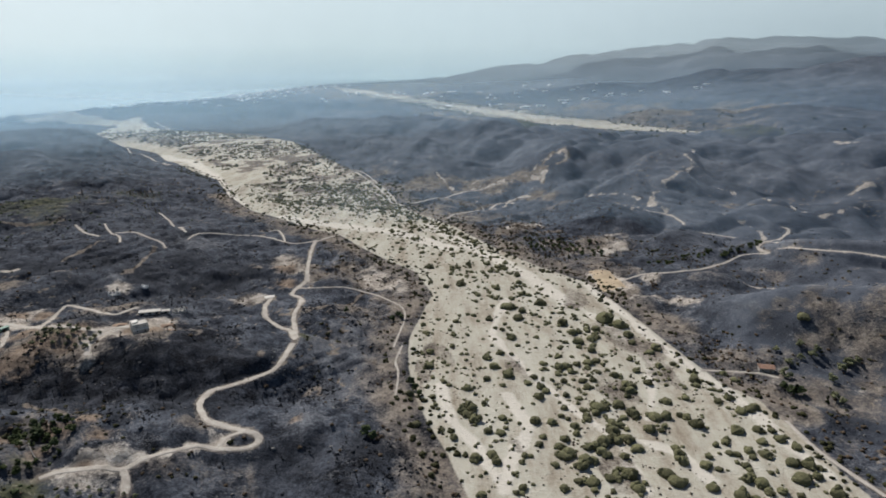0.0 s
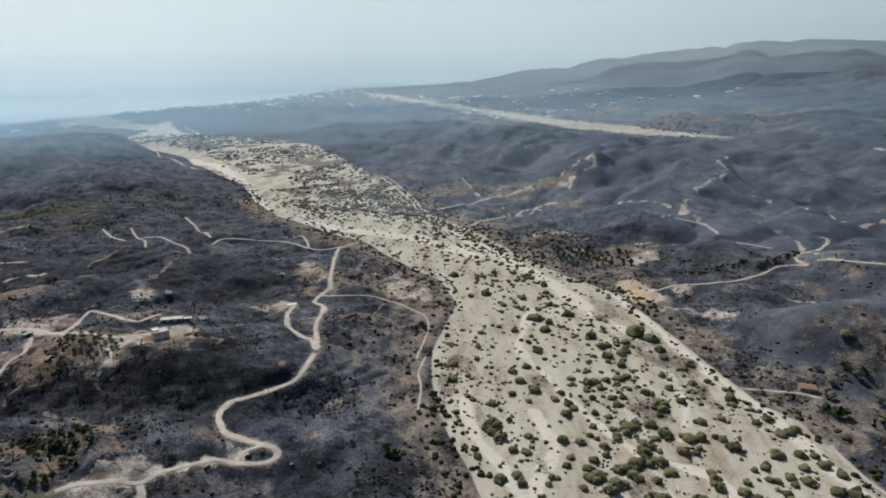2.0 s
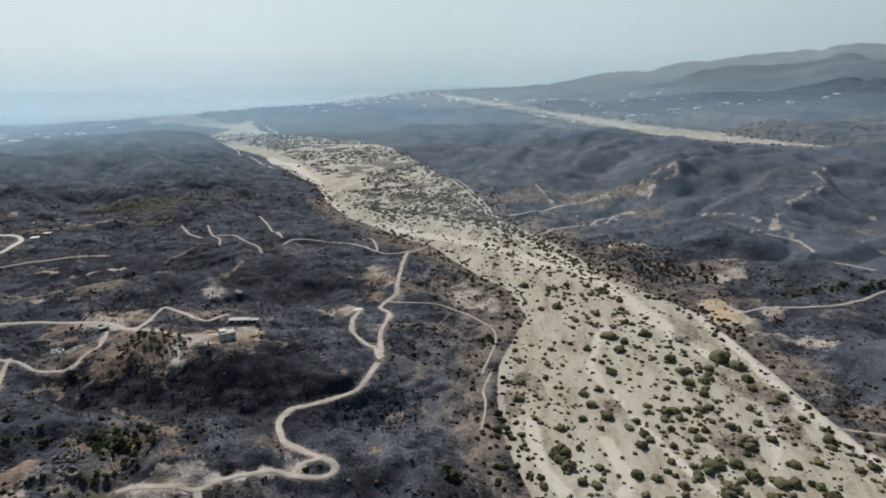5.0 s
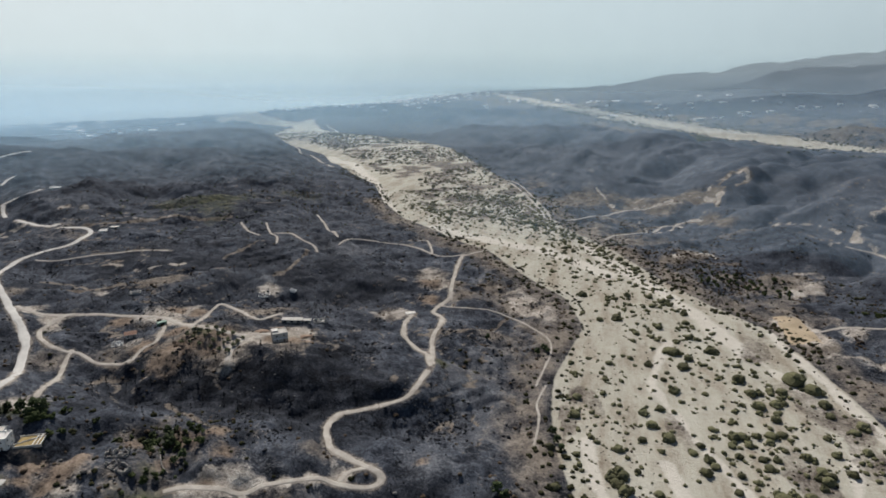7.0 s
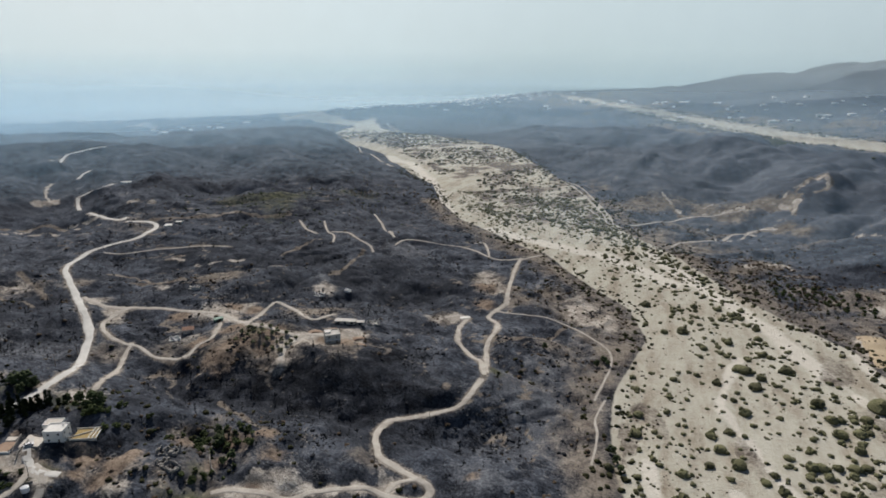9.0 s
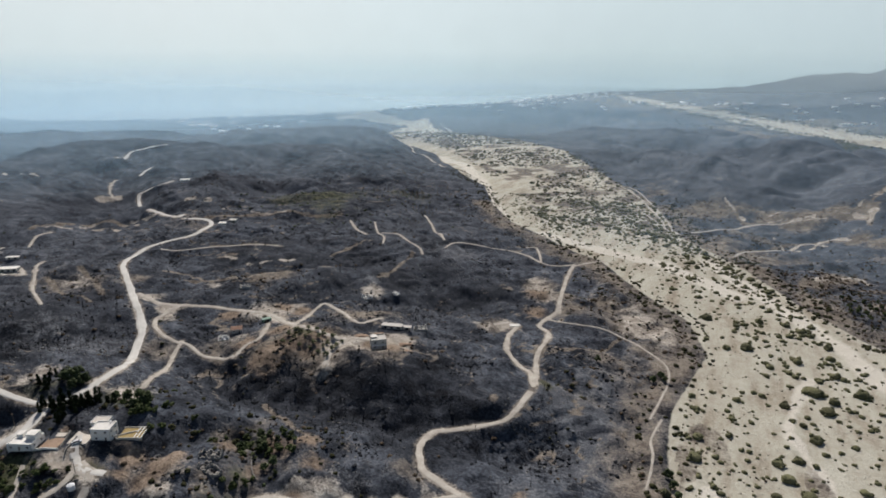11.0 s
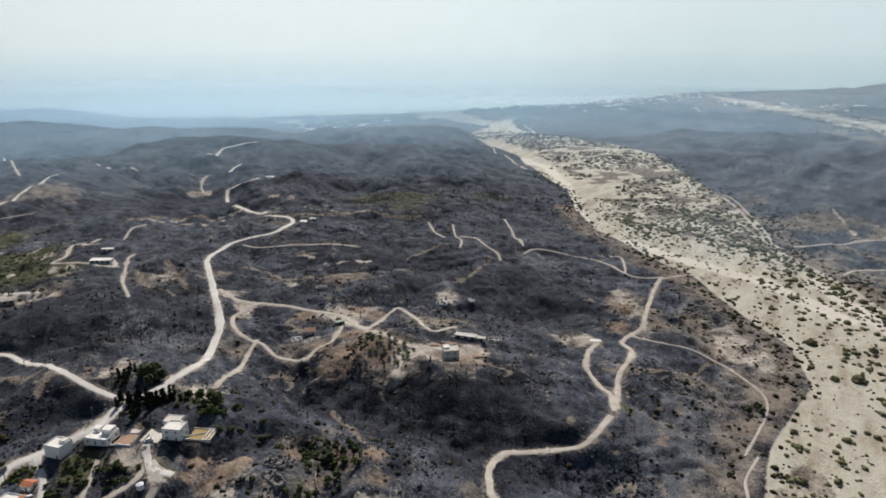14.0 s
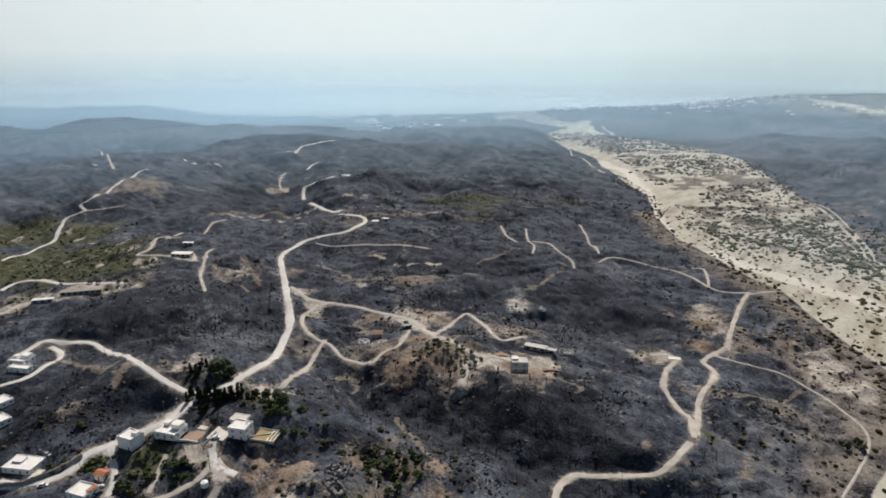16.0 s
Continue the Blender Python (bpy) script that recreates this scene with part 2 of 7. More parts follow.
RIVER_FAR = [(692, 1557), (620, 1619), (471, 1813), (339, 1972), (190, 2252), (-109, 2878), (-293, 3261), (-488, 3661), (-702, 3974), (-571, 3581), (-258, 2863), (-50, 2437), (117, 1998), (233, 1806), (362, 1671), (479, 1573), (585, 1525)]
HILLS = [(-215, 385, 75, 23), (-290, 225, 95, 25), (-400, 560, 110, 18), (-420, 270, 120, 25), (-570, 390, 120, 19), (-500, 740, 140, 22), (-290, 650, 90, 6), (-650, 560, 150, 12), (-950, 850, 260, 8), (-1080, 520, 260, -9), (-170, 265, 60, 13), (-130, 340, 55, 9), (0, 1020, 90, 9), (-300, 440, 80, 9), (-100, 420, 60, 4), (-40, 300, 40, 13), (-360, 1420, 260, 0)]
FAR_HILLS = [(1800, 3000, 430, 45), (2200, 2500, 420, 80), (1350, 2700, 420, 25), (950, 1550, 220, 18), (1550, 1750, 300, 55), (1050, 1150, 200, 40), (650, 1300, 150, 12), (-2900, 900, 330, 40), (-2300, 300, 500, 45), (-1700, 900, 330, 12), (-1500, 1500, 260, 12)]

VALLEYS = [(11, 26, [(-330, 322), (-262, 318), (-190, 316), (-140, 332), (-85, 345)]), (9, 26, [(-470, 232), (-420, 262), (-402, 300), (-372, 322)]), (6, 18, [(-380, 192), (-338, 204), (-322, 226)]), (6, 22, [(-290, 466), (-244, 496), (-198, 520)]), (10, 45, [(-720, 480), (-550, 470), (-460, 490)]), (17, 120, [(-620, 1300), (-800, 1470), (-960, 1620)])]

# crests and spurs: half width, line of (x, y, height)
RIDGES = []
RIDGES.append((50, [(102, 1006, 2), (143, 1015, 28), (176, 1029, 44), (232, 1060, 46), (288, 1057, 42), (341, 1046, 42)]))  # cut hill between the rivers
RIDGES.append((58, [(341, 1046, 42), (406, 1050, 48), (473, 1056, 52), (531, 1022, 48), (594, 1007, 54), (641, 971, 56), (689, 918, 56)]))  # crest east of the cut
RIDGES.append((34, [(396, 997, 46), (364, 918, 32), (313, 849, 16), (264, 786, 4)]))  # scarred spur
RIDGES.append((34, [(481, 1052, 48), (428, 942, 26), (372, 850, 8)]))  # spur
RIDGES.append((26, [(295, 878, 20), (218, 837, 16), (163, 863, 2)]))  # spur
RIDGES.append((24, [(235, 791, 16), (175, 776, 12), (107, 764, -4)]))  # spur
RIDGES.append((22, [(235, 739, 13), (177, 723, 10), (128, 719, -3)]))  # spur
RIDGES.append((36, [(550, 1023, 46), (473, 850, 28), (453, 788, 10)]))  # spur
RIDGES.append((38, [(643, 973, 54), (565, 824, 32), (473, 744, 14), (428, 721, 4)]))  # pale spur
RIDGES.append((30, [(277, 571, 2), (321, 567, 12), (362, 564, 13), (410, 551, 15)]))  # mound
RIDGES.append((24, [(160, 486, -4), (201, 458, 12), (238, 446, 22), (275, 438, 27), (328, 425, 32)]))  # bank ridge
RIDGES.append((20, [(229, 549, 4), (267, 527, 8), (294, 511, 6)]))  # knoll
RIDGES.append((90, [(-255, 1894, -6), (-136, 1654, 6), (-18, 1572, 16), (78, 1546, 22), (155, 1387, 26), (210, 1236, 30)]))  # low hills to the delta
RIDGES.append((230, [(824, 3610, 50), (1076, 3647, 128), (1257, 3642, 174), (1460, 3620, 210), (1649, 3537, 218), (1784, 3471, 185), (1940, 3387, 191), (2125, 3273, 178), (2342, 3122, 185)]))  # main crest
RIDGES.append((260, [(420, 4230, 74), (780, 4160, 124), (1080, 4150, 146), (1330, 4150, 166), (1559, 4224, 212), (1769, 4141, 248), (2102, 3982, 256), (2350, 3840, 245), (2694, 3608, 235)]))  # far crest
RIDGES.append((230, [(1423, 3527, 204), (1310, 3032, 134), (1026, 2500, 67), (735, 2129, 19)]))  # buttress
RIDGES.append((230, [(1890, 3300, 188), (1617, 2764, 136), (1227, 2239, 78), (925, 1911, 35)]))  # buttress
RIDGES.append((250, [(2103, 2801, 175), (1588, 2309, 132), (1192, 1852, 84), (951, 1590, 47)]))  # buttress
RIDGES.append((200, [(1021, 3455, 141), (840, 3091, 81), (608, 2736, 26)]))  # buttress
RIDGES.append((190, [(-1940, 602, 48), (-1920, 669, 48), (-1912, 758, 52), (-1875, 856, 55), (-1835, 991, 49), (-1797, 1105, 34), (-1749, 1204, 12)]))  # hazy headland
RIDGES.append((110, [(-1116, 795, 14), (-1110, 883, 24), (-1096, 973, 28), (-1026, 1004, 24), (-896, 1002, 14)]))  # west crest
RIDGES.append((90, [(-1130, 470, 12), (-1182, 550, 20), (-1139, 595, 20), (-1029, 590, 16), (-919, 569, 10)]))  # west crest
RIDGES.append((80, [(-704, 866, 8), (-655, 924, 14), (-588, 958, 14), (-500, 953, 6)]))  # west crest
RIDGES.append((120, [(-1150, 1191, 8), (-1052, 1288, 16), (-952, 1387, 16), (-847, 1484, 8)]))  # west crest
RIDGES.append((130, [(-1572, 827, 10), (-1525, 914, 18), (-1460, 995, 20), (-1374, 1079, 12)]))  # west crest


def ridge_lift(x, y, z):
    """Raises the ground to each crest, falling off in uneven flanks with side spurs."""
    rib = 1 - 2.0 * np.abs(fbm(x, y, 95, 2, 111))
    rib_wide = 1 - 2.0 * np.abs(fbm(x, y, 420, 3, 113))
    for w, line in RIDGES:
        # only the stretch of land that the crest can reach
        pad = 4.5 * w
        box = (x > min(p[0] for p in line) - pad) & (x < max(p[0] for p in line) + pad) & (y > min(p[1] for p in line) - pad) & (y < max(p[1] for p in line) + pad)
        if not np.any(box):
            continue
        px, py = x[box], y[box]
        best, top = np.full(px.shape, 1e18), np.zeros(px.shape)
        for (ax, ay, az), (bx, by, bz) in zip(line[:-1], line[1:]):
            dx, dy = bx - ax, by - ay
            s = np.clip(((px - ax) * dx + (py - ay) * dy) / (dx * dx + dy * dy + 1e-9), 0, 1)
            d = (px - ax - s * dx) ** 2 + (py - ay - s * dy) ** 2
            near = d < best
            best[near], top[near] = d[near], (az + s * (bz - az))[near]
        d = np.sqrt(best)
        side = (rib if w < 150 else rib_wide)[box]
        reach = w * (1.05 + 0.5 * side * smooth(0, 1.2 * w, d))
        fall = np.exp(-(d / reach) ** 2 * 0.75) * smooth(4.4 * w, 2.5 * w, d)
        z[box] = z[box] + np.maximum(top - z[box], 0) * fall
    return z


def terrain(x, y):
    """Height of the natural ground."""
    x, y = np.atleast_1d(np.asarray(x, float)), np.atleast_1d(np.asarray(y, float))
    sea = polygon_distance(x, y, LAND)
    river = polygon_distance(x, y, RIVER)
    away = np.minimum(river, polygon_distance(x, y, RIVER_FAR) * 1.2)
    z = -43 + 38.5 * smooth(20, 2000, -sea)
    bank = smooth(-4, 70, away)
    for hx, hy, r, h in HILLS:
        z = z + h * np.exp(-((x - hx) ** 2 + (y - hy) ** 2) / (r * r)) * bank
    for hx, hy, r, h in FAR_HILLS:
        z = z + h * np.exp(-((x - hx) ** 2 + (y - hy) ** 2) / (r * r)) * bank
    for depth, w, pts in VALLEYS:
        z = z - depth * np.exp(-(polyline_distance(x, y, pts) / w) ** 2)
    wild = smooth(0, 160, away) * smooth(-20, 350, -sea)
    east = smooth(150, 320, x + 0.25 * (y - 500))
    far = smooth(450, 1100, np.hypot(x + 60, y))
    ridge = 1 - 2 * np.abs(fbm(x, y, 230, 2, 5))
    swell = 1 - 2 * np.abs(fbm(x, y, 430, 2, 15))
    calm = 1 - 0.75 * east
    z = z + wild * ((6 * ridge - 3) * (0.4 + 2.2 * far) + (9 * swell - 4) * far * 2.6) * calm
    z = z + wild * fbm(x, y, 70, 2, 9) * (2.6 + 1.2 * far) * calm + wild * smooth(2000, 3200, np.hypot(x, y)) * ((1 - 2.4 * np.abs(fbm(x, y, 520, 4, 87))) * 30 - 12)
    rough = smooth(650, 1000, np.hypot(x + 60, y)) * (1 - 0.7 * east)
    crest = 1 - 2.2 * np.abs(fbm(x, y, 300, 3, 45))
    spur = 1 - 2.2 * np.abs(fbm(x, y, 120, 3, 46))
    z = z + wild * np.minimum(rough, 1.2) * (13 * (crest - 0.45) + 7 * (spur - 0.45) * (0.6 + 0.4 * crest))
    z = z + (ridge_lift(x, y, z.copy()) - z) * smooth(0, 80, away)
    # soft runnels on the smooth eastern flanks
    dome = np.minimum(np.abs(fbm(x, y, 170, 2, 118)), 0.5)
    z = z + wild * east * (42 * (dome - 0.2) * smooth(30, 170, river) + 17 * (np.minimum(np.abs(fbm(x, y, 62, 2, 119)), 0.5) - 0.2)) * smooth(2400, 1300, np.hypot(x, y))
    z = z + wild * (1 - east) * smooth(650, 950, np.hypot(x, y)) * 26 * (np.minimum(np.abs(fbm(x, y, 210, 3, 128)), 0.5) - 0.2) * smooth(2600, 1500, np.hypot(x, y))
    # deeper clefts on the far mountains
    z = z + wild * smooth(1700, 2400, np.hypot(x, y)) * smooth(30, 110, z) * (90 * (np.minimum(np.abs(fbm(x, y, 520, 3, 121)), 0.5) - 0.2) + 30 * (np.minimum(np.abs(fbm(x, y, 190, 2, 122)), 0.5) - 0.2))
    gully = np.abs(fbm(x, y, 62, 4, 3))
    z = z + (fbm(x, y, 11, 2, 29) * 1.0 + 5.0 * np.minimum(gully, 0.5) / 0.4 - 3.2 + 1.2 * smooth(0.0, 0.3, np.abs(fbm(x, y, 15, 2, 35)))) * smooth(2, 25, away) * smooth(2300, 1200, np.hypot(x, y)) * (1 - 0.7 * east)
    lift = z / 3.0 + 0.7 * fbm(x, y, 90, 2, 38)
    part_up = lift - np.floor(lift)
    stepped = (smooth(0.62, 1.0, part_up) - part_up) * 3.0
    z = z + 0.75 * stepped * smooth(-0.05, 0.25, fbm(x, y, 130, 2, 39)) * smooth(5, 30, away) * smooth(1000, 700, np.hypot(x, y)) * (1 - 0.8 * east)
    z = z + np.where(river < 0, fbm(x * 1.6, y * 0.6, 26, 3, 21) * 0.6 * smooth(900, 600, y), 0.0)
    z = np.where(sea > 0, -43.5 - 0.05 * np.minimum(sea, 150), np.maximum(z, -42.5 + 1.5 * smooth(0, 40, -sea)))
    return z


# places, reach in metres and strength of the ground's cover
DRY = [(-43, 764, 24, 0.7), (-9, 821, 24, 0.7), (26, 779, 24, 0.7), (78, 921, 22, 0.7), (-20, 694, 22, 0.7), (88, 720, 22, 0.5), (-321, 405, 12, 0.8), (-302, 408, 12, 0.8), (-262, 376, 12, 0.8), (-260, 354, 12, 0.7), (-241, 361, 12, 0.8), (-233, 376, 12, 0.8), (-89, 569, 22, 0.8), (-60, 548, 20, 0.8), (-46, 499, 20, 0.7), (-88, 463, 14, 0.5), (305, 537, 20, 0.6), (333, 552, 20, 0.6), (243, 523, 24, 0.5), (286, 438, 24, 0.4)]
DRY += [(361, 778, 16, 0.5), (-208, 274, 26, 0.5), (-181, 273, 20, 0.43), (-193, 244, 22, 0.5), (-226, 230, 14, 0.58), (-205, 268, 16, 0.43), (-193, 238, 14, 0.36), (-432, 218, 20, 0.5), (-355, 200, 12, 0.5), (-441, 289, 25, 0.3), (-246, 364, 22, 0.9), (-263, 358, 20, 0.8), (-255, 365, 12, 0.6), (-42, 532, 22, 0.9), (-66, 565, 30, 0.7), (-59, 456, 40, 0.55), (-75, 416, 30, 0.4), (-128, 566, 18, 0.9), (148, 534, 22, 1.), (159, 510, 14, 1.)]
DRY += [(129, 637, 45, 0.6), (166, 644, 30, 0.7), (232, 524, 40, 0.42), (294, 549, 40, 0.4), (334, 559, 35, 0.42), (-55, 947, 60, 0.5), (-17, 801, 40, 0.55), (43, 718, 40, 0.5), (77, 659, 35, 0.5), (54, 910, 40, 0.45), (95, 761, 40, 0.4), (-178, 261, 22, 0.43), (-138, 256, 18, 0.65), (-96, 255, 22, 0.43), (2, 284, 16, 0.8), (-3, 265, 14, 0.7), (-132, 290, 12, 0.65), (-336, 328, 20, 0.7), (-305, 355, 30, 0.6), (-259, 381, 22, 0.7)]
DRY += [(-228, 370, 25, 0.9), (-200, 388, 25, 0.9), (-243, 438, 30, 0.8), (-153, 589, 22, 0.95), (-61, 536, 28, 0.9), (-83, 543, 35, 0.6), (-560, 587, 50, 0.5), (-489, 391, 35, 0.6), (-236, 231, 22, 0.5), (-222, 273, 16, 0.43), (-199, 273, 18, 0.43), (-943, 521, 60, 0.8), (-346, 256, 14, 0.5), (-357, 473, 25, 0.6), (-540, 312, 30, 0.8), (-593, 248, 30, 0.7), (-457, 421, 18, 0.7), (-161, 490, 16, 0.8), (-457, 244, 18, 0.4)]
DRY += [(83, 932, 30, 0.98), (124, 964, 26, 0.98), (43, 956, 26, 0.88), (150, 971, 18, 0.96), (-26, 967, 34, 0.88), (9, 973, 24, 0.81), (93, 725, 20, 0.88), (77, 703, 20, 0.76), (133, 870, 16, 0.86), (32, 863, 26, 0.71), (146, 854, 16, 0.86), (82, 914, 22, 0.76), (-143, 569, 16, 0.88), (-111, 544, 18, 0.76), (-92, 570, 18, 0.86), (-63, 526, 18, 0.81), (-74, 468, 18, 0.76), (155, 654, 20, 0.76), (173, 632, 18, 0.86), (136, 641, 16, 0.76)]
ASH = [(-83, 389, 12, 0.8), (-86, 425, 10, 0.6), (-79, 454, 12, 0.6), (-54, 455, 12, 0.7), (-288, 519, 10, 0.7), (-366, 476, 10, 0.8), (-62, 384, 35, 0.8), (-71, 345, 30, 0.6), (-78, 301, 18, 0.65), (-37, 402, 30, 0.7), (-85, 400, 20, 0.8), (-56, 432, 35, 0.8), (-374, 312, 35, 0.7), (-415, 304, 50, 0.4), (-257, 624, 30, 0.8), (252, 379, 40, 0.5), (217, 433, 40, 0.3)]
GREEN = [(-708, 302, 55, 1.25), (-630, 323, 45, 1.15), (-806, 377, 45, 1.1), (-885, 338, 55, 1.1), (-580, 336, 30, 0.9), (-656, 356, 35, 0.9), (-325, 250, 12, 0.5), (-282, 263, 14, 0.8), (-248, 371, 8, 1.0), (-283, 200, 10, 1.0), (-491, 740, 70, 0.6), (-415, 850, 50, 0.45), (-440, 697, 60, 0.4), (223, 1627, 90, 0.6), (678, 1409, 90, 0.5), (455, 2429, 150, 0.4), (-251, 216, 8, 0.7), (-479, 760, 60, 0.35), (-205, 274, 8, 0.5), (-184, 228, 14, 0.6), (-206, 274, 7, 0.55), (-196, 248, 6, 0.50), (-98, 407, 7, 0.60)]
SOOT_SPOTS = [(-284, 203, 12, 1.01), (-269, 211, 9, 1.01), (-283, 210, 9, 0.94), (-367, 182, 16, 0.94), (-361, 191, 10, 0.94), (-367, 174, 12, 0.86), (-260, 237, 12, 0.72), (-342, 221, 14, 0.79), (-223, 336, 22, 0.65), (-248, 330, 24, 0.65), (-257, 336, 26, 0.65), (-281, 322, 24, 0.5), (-155, 342, 34, 0.72), (-194, 329, 34, 0.72), (-129, 356, 26, 0.65), (-233, 329, 30, 0.65), (-82, 277, 24, 0.58), (-35, 276, 20, 0.65), (-425, 301, 45, 0.65), (-466, 269, 45, 0.58)]
SOOT_SPOTS += [(-252, 330, 26, 0.58), (-201, 344, 30, 0.72), (-162, 367, 26, 0.65), (-199, 532, 26, 0.58), (-314, 464, 30, 0.36), (-301, 220, 20, 0.58), (-359, 227, 20, 0.43), (-134, 316, 22, 0.65), (-809, 639, 50, 0.32)]
SOOT_SPOTS += [(-412, 536, 34, 0.52), (-359, 528, 34, 0.52), (-320, 552, 34, 0.52), (-268, 533, 34, 0.52), (-217, 531, 34, 0.52), (-366, 471, 34, 0.52), (-188, 555, 34, 0.52), (-245, 565, 34, 0.52), (-281, 354, 20, 0.66), (-280, 335, 20, 0.66), (-253, 347, 20, 0.66), (-224, 330, 20, 0.66), (-192, 336, 20, 0.66), (-159, 339, 20, 0.66)]
SOOT_SPOTS += [(275, 400, 26, 0.58), (247, 383, 26, 0.58), (266, 356, 26, 0.58), (241, 409, 26, 0.58), (234, 316, 26, 0.58), (288, 385, 26, 0.58), (268, 411, 26, 0.58)]
SOOT_SPOTS += [(-508, 267, 22, 0.60), (-448, 279, 22, 0.60), (-424, 307, 22, 0.60), (-379, 311, 22, 0.60), (-386, 204, 22, 0.60), (-351, 206, 22, 0.60), (-349, 223, 22, 0.60), (-336, 235, 22, 0.60), (-264, 322, 22, 0.60), (-228, 331, 22, 0.60), (-174, 352, 22, 0.60), (-160, 391, 22, 0.60), (-448, 511, 34, 0.34), (-423, 551, 34, 0.34), (-351, 512, 34, 0.34), (-287, 506, 34, 0.34), (-264, 552, 34, 0.34), (-209, 536, 34, 0.34)]
SOOT_SPOTS += [(-452, 272, 22, 0.80), (-383, 266, 22, 0.80), (-416, 240, 16, 0.60), (-409, 303, 14, 0.60), (-220, 274, 14, 0.70), (-194, 269, 14, 0.60), (-181, 352, 24, 0.70), (-216, 350, 20, 0.60), (-332, 245, 9, 0.95), (-317, 263, 9, 0.90), (-291, 265, 8, 0.90), (-275, 269, 7, 0.80), (-322, 216, 6, 0.60), (-257, 276, 10, 0.60), (-233, 341, 16, 0.70), (-194, 347, 16, 0.70), (-255, 333, 18, 0.50), (-158, 363, 18, 0.45), (-117, 287, 14, 0.45), (-186, 247, 12, 0.50), (-133, 250, 12, 0.45), (-193, 324, 16, 0.45), (-317, 406, 16, 0.40), (-239, 257, 14, 0.50), (-203, 262, 12, 0.45), (-224, 327, 16, 0.50), (-434, 526, 26, 0.60), (-376, 515, 24, 0.60), (-369, 469, 20, 0.50), (-373, 436, 18, 0.50), (-308, 498, 24, 0.45), (-304, 556, 24, 0.40), (-235, 274, 9, 0.55), (-235, 310, 10, 0.55), (-167, 285, 9, 0.55), (-155, 309, 10, 0.60), (-114, 268, 8, 0.45), (-95, 270, 7, 0.45), (-208, 239, 7, 0.50), (-145, 260, 6, 0.45), (-437, 552, 26, 0.50), (-437, 508, 24, 0.50)]
CLAY = [(-339, 399, 8, 0.95), (-286, 360, 9, 0.95), (-256, 356, 11, 0.95), (-241, 363, 10, 0.95), (-314, 432, 8, 0.95), (-296, 431, 8, 0.95), (-264, 345, 8, 0.95), (-255, 342, 8, 0.95), (-239, 377, 8, 0.95), (-205, 384, 7, 0.95), (-190, 386, 7, 0.95), (-148, 564, 11, 0.95), (-142, 532, 9, 0.95), (-276, 378, 8, 0.95), (-244, 234, 7, 0.95), (-230, 236, 8, 0.95), (-228, 242, 6, 0.95), (-229, 226, 7, 0.95), (-241, 224, 4, 0.95), (-284, 231, 3, 0.95), (-197, 274, 6, 0.95), (-184, 283, 6, 0.95), (-189, 275, 6, 0.70), (-171, 271, 6, 0.70), (-191, 256, 6, 0.65), (-215, 263, 6, 0.60), (-168, 251, 5, 0.80), (-81, 301, 5, 0.70)]
COURTS = [(157, 550, 10.4, 1.5), (159, 536, 10.4, 1.5), (152, 561, 9.1, 1.4), (185, 633, 11.7, 1.0), (171, 625, 10.4, 0.9)]
COURTS += [(198, 476, 11.7, 0.7), (189, 485, 11.7, 0.7), (190, 543, 11.7, 0.7), (-143, 565, 15.6, 0.8), (-64, 556, 13.0, 0.8), (-72, 573, 11.7, 0.7), (-156, 495, 9.1, 0.9)]
COURTS += [(-167, 489, 7.8, 0.7), (-193, 395, 9.1, 0.9), (-200, 395, 9.1, 0.8), (-323, 407, 10.4, 0.7), (-298, 407, 10.4, 0.6), (-236, 370, 7.8, 0.9), (-215, 387, 7.8, 1.0), (-205, 390, 7.8, 0.9), (-194, 392, 6.5, 0.9), (-224, 369, 6.5, 0.9), (-224, 371, 9.1, 1.1), (-223, 379, 7.8, 1.1), (-218, 383, 7.8, 0.9), (-194, 402, 10.4, 0.9), (-201, 380, 9.1, 0.8), (-210, 381, 7.8, 0.8), (-315, 420, 16.9, 0.75)]
COURTS += [(-306, 431, 14.3, 0.7), (-274, 498, 9.0, 0.8), (-217, 351, 5.2, 0.8), (-254, 347, 8.0, 0.4), (-413, 393, 13.0, 0.7), (-382, 384, 10.4, 1.0), (-374, 372, 9.1, 0.8), (-314, 410, 10.4, 0.8), (-308, 433, 14.3, 0.8), (-306, 368, 10.4, 0.5), (-220, 224, 6.5, 0.9), (-230, 231, 13.0, 0.55), (-285, 269, 13.0, 0.6), (-564, 297, 13.0, 1.0), (-564, 277, 13.0, 1.0), (-544, 309, 11.7, 1.0), (-586, 259, 14.3, 0.9), (-592, 244, 15.6, 0.8), (-524, 314, 9.1, 0.8), (-227, 368, 7.8, 1.1)]
COURTS += [(-231, 378, 5.2, 0.9), (-161, 600, 11.7, 0.8), (-392, 440, 9.1, 0.7), (-343, 258, 9.1, 0.6), (-269, 215, 6.5, 0.8), (-304, 253, 7.8, 0.8), (-633, 365, 13.0, 0.7), (-618, 396, 11.7, 0.6), (-563, 343, 10.4, 0.7), (-489, 391, 14.3, 0.5), (-158, 254, 13.0, 0.9), (-165, 248, 11.7, 0.8), (-153, 589, 13.0, 0.8), (-60, 528, 13.0, 0.7), (148, 534, 14.3, 0.9), (-42, 526, 13.0, 0.8), (-115, 283, 6.5, 0.5), (-249, 214, 5.2, 0.9), (-259, 204, 3.9, 0.9)]
COURTS += [(145, 557, 9, 1.5), (152, 549, 9, 1.5), (153, 530, 9, 1.5), (144, 540, 9, 1.4), (158, 547, 9, 1.5), (156, 520, 8, 1.4)]
